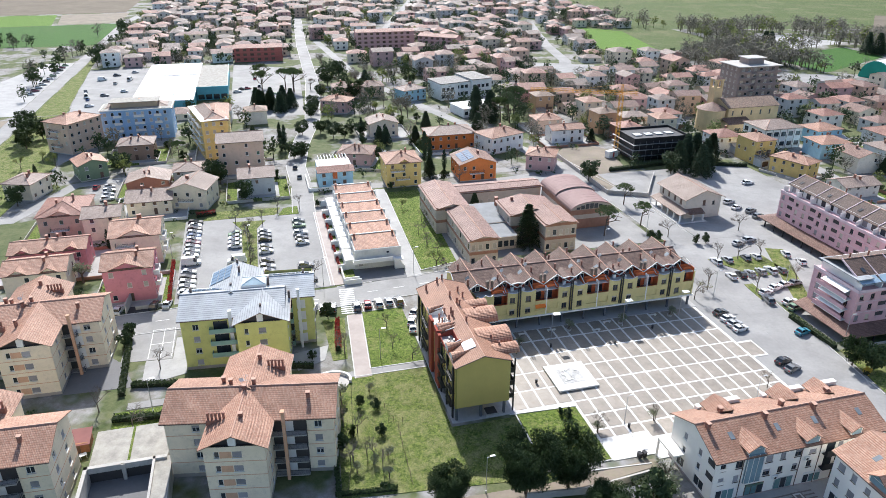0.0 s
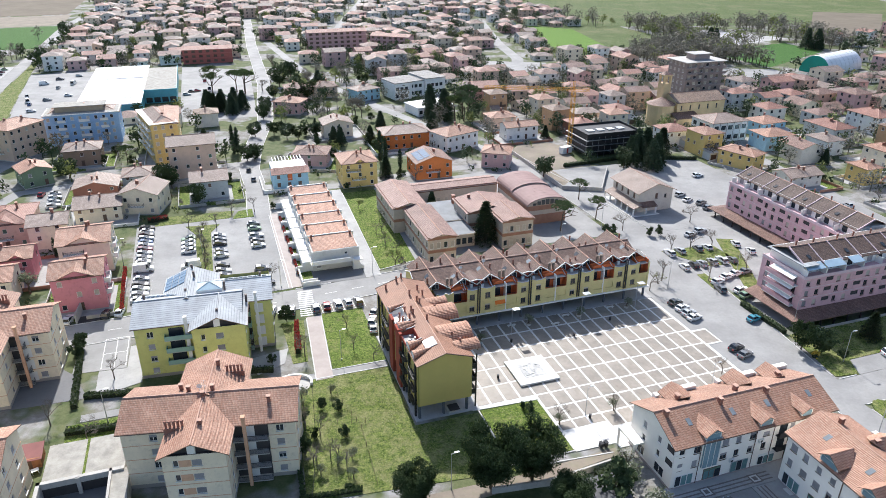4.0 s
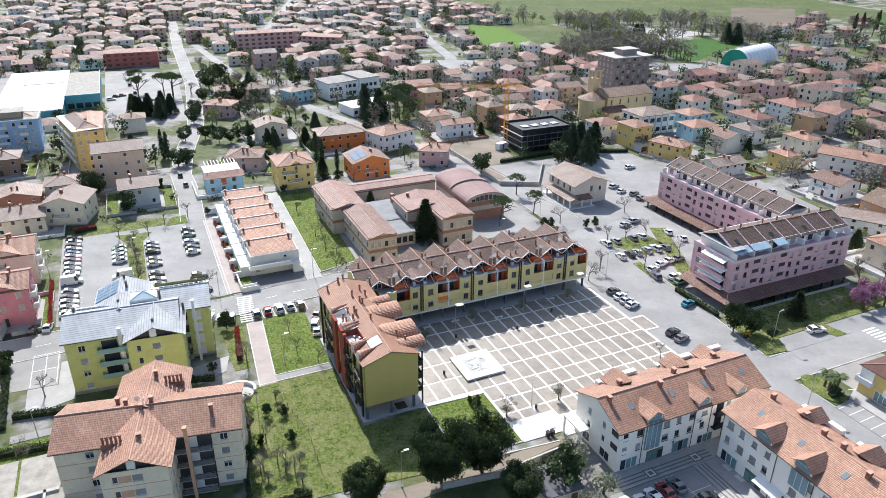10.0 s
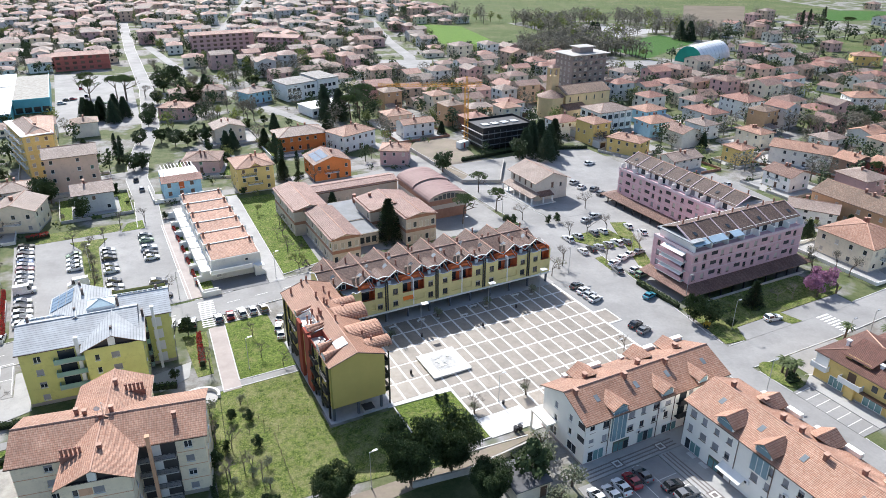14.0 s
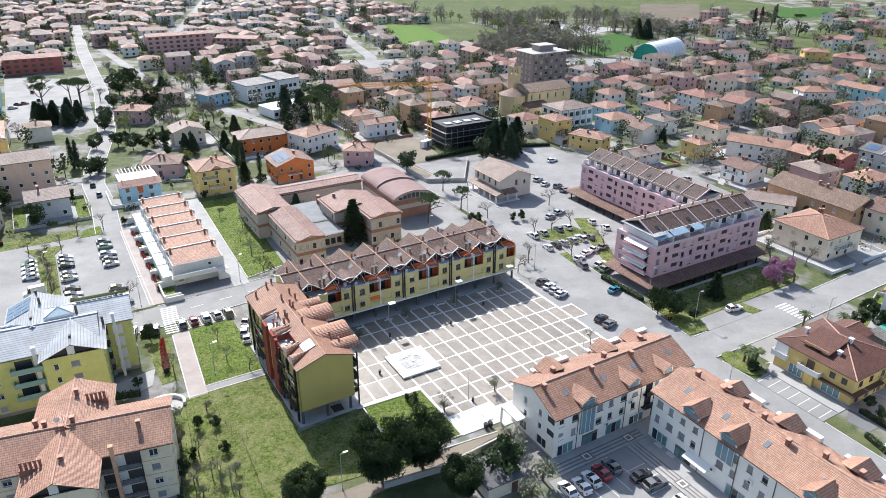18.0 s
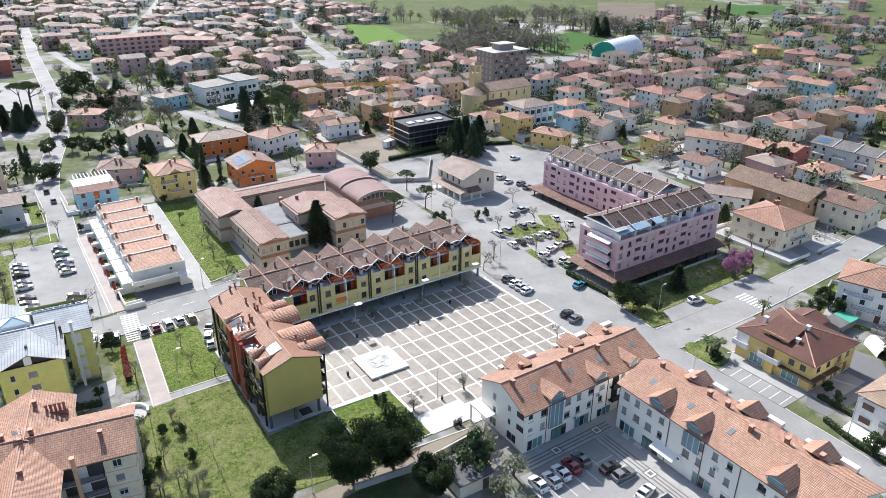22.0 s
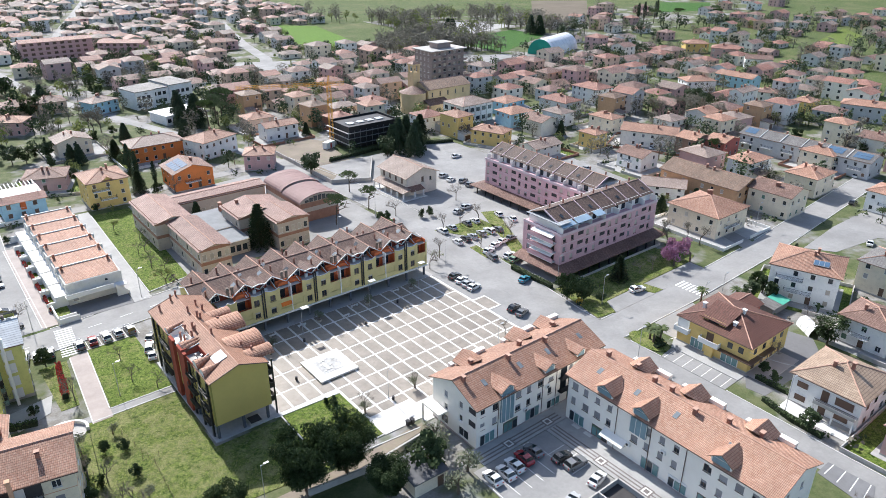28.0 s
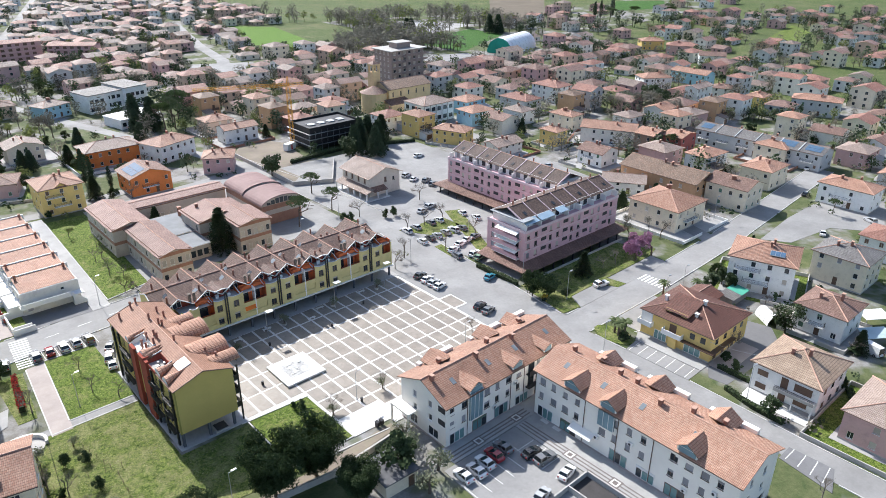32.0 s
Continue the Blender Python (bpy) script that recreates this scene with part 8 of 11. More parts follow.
run(bt, g, (0, 0), 0, 12, 0, 5.8, [(1.2 + i * 3.6, z, 1.2, 1.5, 0.98) for i in range(3) for z in (0.9, 3.7)], M_SHUT_BROWN)
for p, ang, L in (((12, 0), 90, 12), ((12, 12), 180, 12), ((0, 12), 270, 12)):
    facade(g, p, ang, L, 0, 5.8, [])
part("wall", g, lit("sky"), bt)
part("red_core", Mesh().box(5, -0.05, 3, 6.5, -0.01, 5.6), M_ORANGE, bt)
part("eave_roof", Mesh().slab([(-0.6, -0.8, 5.7), (12.6, -0.8, 5.7), (12.6, 3.2, 6.9), (-0.6, 3.2, 6.9)], 0.15), M_ROOF_RED, bt)
part("roof_deck", Mesh().box(0, 3.2, 5.8, 12, 12, 6.6), M_WHITE, bt)
for i in range(10):
    part("pergola_beam", Mesh().box(0.8 + i * 1.1, 3.0, 8.3, 1.0 + i * 1.1, 11, 8.6), M_WHITE, bt)
for x in (0.8, 10.8):
    for yq in (3.1, 10.8):
        part("pergola_post", Mesh().box(x, yq, 6.6, x + 0.2, yq + 0.2, 8.3), M_WHITE, bt)
part("terrace_wall", Mesh().box(-4, -3, 0, -3.7, 12, 1.6).box(-4, -3, 0, 12, -2.7, 1.2), M_WHITE, bt)

# ---------------------------------------------------------------- white school far off, long pink flats, sports hall dome, fields
ws = thing("school", "white flat-roofed school of several cubes", "school", spot(63.5, 252, 12))
for i, (x, yq, w, d, h) in enumerate(((0, 0, 10, 16, 8.5), (10, 3, 9, 16, 8.0), (19, 1, 12, 20, 9.0), (-6, -36, 19, 14, 4.0))):
    part("wing", Mesh().box(x, yq, 0, x + w, yq + d, h), lit("white"), ws)
    part("roof_edge", Mesh().box(x - 0.3, yq - 0.3, h, x + w + 0.3, yq + d + 0.3, h + 0.35), M_ROOF_GREY if i < 3 else M_WHITE, ws)
    for k in range(int(w / 2.6)):
        for z in (1.2, 4.8)[: 2 if h > 5 else 1]:
            part("window", Mesh().box(x + 0.6 + k * 2.6, yq - 0.06, z, x + 2.3 + k * 2.6, yq - 0.003, z + 1.7), M_GLASS, ws)
FOOT.extend([(*at(79, 265), 20), (*at(74, 226), 13)])


def long_flats(u, v, turn, L, D, storeys, col, label):
    root = thing("apartment_block", label, "apartment block", spot(u, v, turn))
    E = storeys * 3.0
    part("wall", Mesh().box(0, 0, 0, L, D, E), lit(col), root)
    for k in range(storeys):
        for i in range(int(L / 4.5)):
            x = 1.2 + i * 4.5
            part("window", cached("far_window", lambda: Mesh().box(0, -0.08, 0, 2.2, 0, 1.5).mesh("window")), M_GLASS if (i + k) % 3 else M_SHUT_BROWN, root, m=pose(x, 0, 1.0 + 3 * k))
        if k:
            part("balcony", Mesh().box(0, -0.8, 3 * k - 0.2, L, -0.1, 3 * k + 0.5), lit(col), root)
    part("roof", Mesh().slab([(-0.5, -0.5, E), (L + 0.5, -0.5, E), (L + 0.5, D / 2, E + 1.6), (-0.5, D / 2, E + 1.6)], 0.15).slab([(L + 0.5, D + 0.5, E), (-0.5, D + 0.5, E), (-0.5, D / 2, E + 1.6), (L + 0.5, D / 2, E + 1.6)], 0.15), M_ROOF_RED, root)
    c_ = at(u, v)
    FOOT.append((c_[0] + L / 2, c_[1] + 5, L * 0.55))


long_flats(45, 424, 0, 43, 11, 4, "pink", "long pink four-storey flats with loggias")
long_flats(90, 420, -37, 30, 11, 3, "pink", "pink three-storey flats with loggias")
long_flats(-41, 392, -2, 31, 12, 3, "red", "long brick-red three-storey flats")

dome = thing("sports_dome", "air-supported sports dome, white with a green end", "sports dome", spot(329, 254, -73))
n = 16
k, k2 = Mesh(), Mesh()
pts = [(9.8 - 9.8 * math.cos(math.pi * i / n), 10.5 * math.sin(math.pi * i / n)) for i in range(n + 1)]
L = 40.0
for (xa, za), (xb, zb) in zip(pts, pts[1:]):
    for j in range(8):
        ya, yb = L * j / 8, L * (j + 1) / 8
        k.face([(xa, yb, za), (xa, ya, za), (xb, ya, zb), (xb, yb, zb)])
part("skin", k, M_WHITE_ROOF, dome)
part("end_wall", k2.face([(a, 0, b) for a, b in pts]), plain("green_fabric", (0.02, 0.30, 0.22), 0.6, 0.1, 0.2, 2, 0.0), dome, "green fabric end wall")
part("end_wall", Mesh().face([(a, L, b) for a, b in pts][::-1]), M_WHITE_ROOF, dome)
part("door", Mesh().box(8.2, -0.25, 0, 10.6, -0.02, 2.4), M_WHITE, dome)
for j in range(1, 8):
    s_ = Mesh()
    for (xa, za), (xb, zb) in zip(pts, pts[1:]):
        s_.tube((xa, L * j / 8, za + 0.03), (xb, L * j / 8, zb + 0.03), 0.06, n=3, caps=False)
    part("seam", s_, M_STEEL, dome)
FOOT.extend([(*at(352, 255), 26), (*at(335, 240), 16), (*at(320, 236), 14)])
patch("sports_pitch", M_FIELD2, [(319, 268), (400, 306), (404, 348), (317, 327)], 0.05, "green football pitch", "pitch")
patch("white_pitch", M_PAVE, [(330, 343), (426, 366), (399, 416), (364, 424)], 0.05, "pale hard court", "pitch")
patch("court_yard", M_ASPH, [(272, 232), (318, 230), (316, 262), (262, 280)], 0.04, "pale yard with low sheds", "yard")
patch("far_field", M_MEADOW, [(262, 345), (318, 350), (330, 470), (262, 470)], 0.04, "rough meadow", "field")
patch("wheat_field", M_FIELD2, [(-430, 492), (-143, 490), (-143, 618), (-430, 600)], 0.05, "deep green wheat field", "field")
patch("wheat_field", M_FIELD, [(-430, 604), (-200, 616), (-212, 698), (-430, 698)], 0.05, "green wheat field", "field")
patch("farm_yard", M_SOIL, [(-196, 620), (-144, 624), (-146, 704), (-208, 700)], 0.05, "bare earth and gardens round a farm", "field")
patch("road_verge", M_GRASS_D, [(-134.5, 268), (-134.5, 450), (-131.5, 436), (-129, 384), (-123, 305), (-119.6, 268)], 0.04, "grassy verge beside the country road", "lawn")
patch("ploughed_field", M_PLOUGH, [(-430, 704), (-150, 708), (-150, 900), (-430, 900)], 0.04, "brown ploughed field", "field")
patch("edge_yard", M_SOIL, [(-240, 180), (-143, 180), (-143, 262), (-240, 262)], 0.04, "bare earth beside the road", "yard")
patch("edge_car_park", M_PAVE, [(-178, 270), (-143, 270), (-143, 415), (-160, 415), (-178, 330)], 0.05, "pale car park", "car park")
patch("hill_field", M_MEADOW, [(330, 470), (700, 380), (800, 700), (330, 800)], 0.05, "rough meadow beyond the town", "field")

# ---------------------------------------------------------------- yards and garden walls round the family houses
yrng = random.Random(31)
for hx, hy, hr, hw, hd in DONE:
    if not 90 < math.hypot(hx, hy) < 360:
        continue
    base = pose(hx, hy, 0, 0, 0, hr)
    for mg in (4.6, 3.2, 2.0, 0):
        c_ = [base @ Vector(p) for p in ((-mg, -mg - 1, 0), (hw + mg, -mg - 1, 0), (hw + mg, hd + mg, 0), (-mg, hd + mg, 0))]
        if mg == 0 or all(lane_gap(p.x, p.y) > 0.4 and not any(inside(p.x, p.y, q) for q in TAKEN) for p in c_):
            break
    if mg == 0:
        continue
    q = [(p.x, p.y) for p in c_]
    paved = yrng.random() < 0.5
    patch("yard" if paved else "garden", M_PAVE if paved else M_GRASS, q, 0.035, "pale paved yard round a house" if paved else "grassy garden round a house", "yard" if paved else "garden", plan=False)
    if not paved:
        c2 = [base @ Vector(p) for p in ((-1.2, -2.5, 0), (hw + 1.2, -2.5, 0), (hw + 1.2, hd + 1.0, 0), (-1.2, hd + 1.0, 0))]
        patch("house_path", M_PAVE, [(p.x, p.y) for p in c2], 0.06, "pale paving close round a house", "path", plan=False)
    gap = base @ Vector((hw * 0.35, -mg - 1, 0)), base @ Vector((hw * 0.6, -mg - 1, 0))
    line = [(gap[1].x, gap[1].y), q[1], q[2], q[3], q[0], (gap[0].x, gap[0].y)]
    wall_ = Mesh()
    for a, b in zip(line, line[1:]):
        ribbon(wall_, [a, b], 0.22, 0, 0.95)
    solid("garden_wall", wall_, yrng.choice((M_WHITE, M_CONC, M_CONC, M_BRICKB)), "low masonry garden wall round a house", "garden wall", group="garden walls")

# ---------------------------------------------------------------- the rest of the town
TOWN_COLS = ["cream", "pale", "white", "peach", "white", "yellow", "pale", "grey", "pink", "white", "cream", "brick", "white", "pale", "sky", "ochre"]
PROTO = {}


def plain_house(col, rt, roof, w, d, st, seed):
    """A simple family house round its own middle, on the ground."""
    root = tagged(new("house"), f"{col} {st}-storey family house with {ROOFS[rt][1]} tiled roof", "house", "town houses")
    h, rise = st * 3.0 + 0.3, 0.17 * min(w, d)
    rng = random.Random(seed)
    g_ = Mesh().box(-w / 2, -d / 2, 0, w / 2, d / 2, h, skip="bt")
    if roof == "x":
        for x, o in ((-w / 2, -1), (w / 2, 1)):
            t = [(x, -d / 2, h), (x, d / 2, h), (x, 0, h + rise)]
            g_.face(t if o > 0 else t[::-1])
    part("wall", g_, lit(col), root)
    wm = cached(("town_window", rng.randint(0, 2)), lambda: town_window(rng.choice(SHUTTERS)))
    for p, ang, L in (((-w / 2, -d / 2), 0, w), ((w / 2, -d / 2), 90, d), ((-w / 2, d / 2), 270, d)):
        n = 2 if L < 11 else 3
        for i in range(n):
            for k in range(st):
                if rng.random() < (0.22 if ang == 0 else 0.5):
                    continue
                part("window", wm, None, root, m=face_pose(p, ang, L * (i + 0.5) / n - 0.55, 1.1 + 3 * k))
    # a lower wing and a balcony
    if seed % 3 != 1:
        aw, ad, ah = w * 0.45, 4.2, 2.9
        sx = -1 if seed % 2 else 1
        x0 = -w / 2 if sx < 0 else w / 2 - aw
        part("annex_wall", Mesh().box(x0, -d / 2 - ad, 0, x0 + aw, -d / 2 - 0.02, ah), lit(("pale", "white", "grey")[seed % 3]), root)
        part("annex_roof", Mesh().slab([(x0 - 0.4, -d / 2 - ad - 0.4, ah), (x0 + aw + 0.4, -d / 2 - ad - 0.4, ah), (x0 + aw + 0.4, -d / 2 - 0.02, ah + 0.9), (x0 - 0.4, -d / 2 - 0.02, ah + 0.9)], 0.14), (M_ROOF_PALE, M_ROOF_RED, M_CONC)[seed % 3], root)
        part("garage_door", Mesh().box(x0 + 0.6, -d / 2 - ad - 0.05, 0, x0 + aw - 0.8, -d / 2 - ad, 2.2), M_SHUT_BROWN, root)
    if st > 1 and seed % 4 != 2:
        bx = 0.2 if seed % 2 else -w / 2 + 0.5
        part("balcony", Mesh().box(bx, -d / 2 - 1.2, 3.0, bx + w * 0.38, -d / 2, 3.15).box(bx, -d / 2 - 1.2, 3.15, bx + w * 0.38, -d / 2 - 1.12, 4.1), M_WHITE if seed % 5 else M_GUTTER, root)
        part("balcony_door", Mesh().box(bx + 0.6, -d / 2 - 0.05, 3.15, bx + 1.8, -d / 2, 5.3), M_FRAME_B, root)
    k = Mesh()
    fs, rd = roof_faces(roof, -w / 2, -d / 2, w / 2, d / 2, h, rise, 0.6)
    for f in fs:
        k.slab([Vector(p) + Vector((0, 0, 0.14)) for p in f], 0.14, 0, 1, 1)
    top = part("roof", k, [ROOFS[rt][0], M_SOFFIT], root)
    part("chimney", chimney_mesh(0.5, 0.7, 1.0), None, top, m=pose(w * rng.uniform(-0.2, 0.2), d * 0.1, h + rise * 0.8))
    return root


def town_window(shut):
    g_ = Mesh().box(0, -0.05, 0, 1.1, 0.01, 1.4, 0).box(0.08, -0.07, 0.08, 0.52, -0.05, 1.32, 1).box(0.58, -0.07, 0.08, 1.02, -0.05, 1.32, 1).box(-0.1, -0.14, -0.08, 1.2, 0.0, 0.0, 0)
    me = g_.mesh("window")
    me.materials.append(M_FRAME_W)
    me.materials.append(M_GLASS if shut in (M_SHUT_GREEN, M_SHUT_BEIGE) else shut)
    return me


def free(x, y, r, gap=1.5):
    if lane_gap(x, y) < r * 0.8 + gap:
        return False
    if any(math.hypot(x - a, y - b) < r * 0.9 + c for a, b, c in FOOT):
        return False
    return not any(inside(x + dx, y + dy, q) for q in TAKEN for dx, dy in ((0, 0), (r, 0), (-r, 0), (0, r), (0, -r)))


WOODS = [[at(*p) for p in q] for q in ([(236, 300), (318, 262), (330, 345), (320, 470), (262, 470), (262, 340)], [(300, 420), (700, 400), (700, 560), (300, 560)],
                                      [(-15, 205), (55, 190), (75, 222), (60, 262), (62, 345), (8, 350)], [(320, 330), (430, 300), (470, 420), (330, 470)])]
trng = random.Random(11)
FAR = Mesh()
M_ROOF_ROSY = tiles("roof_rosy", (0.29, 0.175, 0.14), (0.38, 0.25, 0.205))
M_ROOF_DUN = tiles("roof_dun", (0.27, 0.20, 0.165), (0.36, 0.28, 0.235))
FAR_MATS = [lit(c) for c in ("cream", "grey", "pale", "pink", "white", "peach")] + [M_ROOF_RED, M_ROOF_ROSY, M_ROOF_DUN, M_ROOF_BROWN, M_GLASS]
near_n = far_n = 0
for i in range(-12, 46):
    for j in range(-6, 62):
        u, v = i * 17.0 + trng.uniform(-3, 3) + (4 if j % 2 else 0), j * 18.0 + trng.uniform(-3, 3)
        x, y = at(u, v)
        ang = math.degrees(math.atan2(x, y))
        dist = math.hypot(x, y)
        if dist > 1150 or ang < -36 or ang > 64 or y < -40 and x < 60:
            continue
        if u < -134 and not (v < 330 and u > -220 and trng.random() < 0.25):
            continue
        w, d, st = trng.uniform(9, 13.5), trng.uniform(9, 12), trng.choice((2, 2, 2, 3, 1))
        r = 0.5 * math.hypot(w, d)
        if u > 330 and v > 250 and trng.random() < 0.6 or u > 420 and trng.random() < 0.45 or ang > 38 and dist > 330 and trng.random() < 0.3:
            continue
        if dist < 130 or not free(x, y, r) or any(inside(x, y, q) for q in WOODS):
            continue
        turn = SITE + trng.choice((0, 90, 180, 0)) + trng.uniform(-6, 6)
        FOOT.append((x, y, r * 0.8))
        if dist < 345:
            kind = trng.randrange(16)
            if kind not in PROTO:
                q = random.Random(kind)
                PROTO[kind] = plain_house(TOWN_COLS[kind], "oprpbouop"[kind % 9], ("hip", "x", "hip")[kind % 3], 9 + (kind % 5), 9 + (kind % 3), 2 if kind % 5 else 3, kind)
                PROTO[kind].matrix_basis = pose(x, y, 0, 0, 0, turn)
            else:
                copy_thing(PROTO[kind], pose(x, y, 0, 0, 0, turn))
            near_n += 1
            continue
        far_n += 1
        m = pose(x, y, 0, 0, 0, turn)
        h, rise = st * 3.0 + 0.3, 0.17 * min(w, d)
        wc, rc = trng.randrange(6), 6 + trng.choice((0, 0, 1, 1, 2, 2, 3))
        a = [(-w / 2, -d / 2), (w / 2, -d / 2), (w / 2, d / 2), (-w / 2, d / 2)]
        for k in range(4):
            p, q = a[k], a[(k + 1) % 4]
            FAR.face([m @ Vector((*p, 0)), m @ Vector((*q, 0)), m @ Vector((*q, h)), m @ Vector((*p, h))], wc)
            e = Vector((q[0] - p[0], q[1] - p[1], 0))
            nrm = Vector((e.y, -e.x, 0)).normalized() * 0.05
            for b in (0.2, 0.62):
                for f in range(st):
                    o = Vector((*p, 1.0 + 3 * f)) + e * b + nrm
                    s_ = e.normalized() * 1.3
                    FAR.face([m @ o, m @ (o + s_), m @ (o + s_ + Vector((0, 0, 1.4))), m @ (o + Vector((0, 0, 1.4)))], 10)
        rk = "hip" if trng.random() < 0.6 else "x"
        if rk == "x":
            for gx in (-w / 2, w / 2):
                tri_ = [m @ Vector(p) for p in ((gx, -d / 2, h), (gx, d / 2, h), (gx, 0, h + rise))]
                FAR.face(tri_ if gx > 0 else tri_[::-1], wc)
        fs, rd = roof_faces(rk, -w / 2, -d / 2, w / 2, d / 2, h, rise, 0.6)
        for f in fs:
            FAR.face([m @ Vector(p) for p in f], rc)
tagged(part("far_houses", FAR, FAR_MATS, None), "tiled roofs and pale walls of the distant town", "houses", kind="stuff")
print("houses", near_n, far_n)

# ---------------------------------------------------------------- trees
L_OAK = leafy("leaf_dark_evergreen", (0.026, 0.048, 0.016), (0.065, 0.095, 0.036), 0.18)
L_CONIFER = leafy("leaf_conifer", (0.026, 0.05, 0.026), (0.065, 0.095, 0.045), 0.15)
L_PINE = leafy("leaf_pine", (0.05, 0.085, 0.03), (0.10, 0.14, 0.05), 0.25)
L_SPRING = leafy("leaf_spring", (0.13, 0.17, 0.045), (0.24, 0.26, 0.09), 0.4)
L_OLIVE = leafy("leaf_olive", (0.17, 0.19, 0.12), (0.28, 0.30, 0.20), 0.35)
L_PURPLE = leafy("blossom_purple", (0.33, 0.14, 0.24), (0.46, 0.25, 0.36), 0.4)
L_BUD = leafy("bud_haze", (0.13, 0.12, 0.095), (0.23, 0.215, 0.165), 0.35)
L_HEDGE = leafy("leaf_hedge", (0.035, 0.06, 0.02), (0.075, 0.11, 0.035), 0.15)
L_RED = leafy("leaf_red_photinia", (0.30, 0.03, 0.03), (0.48, 0.07, 0.05), 0.3)
L_YEL = leafy("blossom_yellow", (0.62, 0.42, 0.04), (0.75, 0.55, 0.10), 0.35)
L_PALM = leafy("leaf_palm", (0.07, 0.10, 0.035), (0.13, 0.16, 0.06), 0.2)


def leaf_cloud(g_, rng, centre, radius, n, size, squash=0.8, wide=0.55):
    """n small leaf sprays round a clump's shell."""
    for _ in range(n):
        d = Vector((rng.gauss(0, 1), rng.gauss(0, 1), rng.gauss(0, 1))).normalized() * radius * rng.uniform(0.55, 1.05)
        d.z *= squash
        p = Vector(centre) + d
        a = Vector((rng.gauss(0, 1), rng.gauss(0, 1), rng.gauss(0, 0.7))).normalized()
        b = a.orthogonal().normalized()
        s = size * rng.uniform(0.6, 1.4)
        g_.face([p - a * s, p + b * s * wide, p + a * s, p - b * s * wide], 0, [(0, 0), (1, 0), (1, 1), (0, 1)])


def limbs(g_, rng, p, d, length, r, depth, tips, spread=0.7):
    q = p + d * length
    g_.tube(p, q, r, r * 0.62, 5 if r > 0.05 else 3, caps=False)
    if depth == 0:
        tips.append(q)
        return
    for _ in range(rng.choice((2, 3, 3)) if depth > 1 else 3):
        e = (d + Vector((rng.gauss(0, spread), rng.gauss(0, spread), rng.gauss(0.1, spread * 0.5)))).normalized()
        if e.z < -0.2:
            e.z = 0.1
        limbs(g_, rng, p + d * length * rng.uniform(0.75, 1.0), e, length * rng.uniform(0.55, 0.78), r * 0.6, depth - 1, tips, spread)


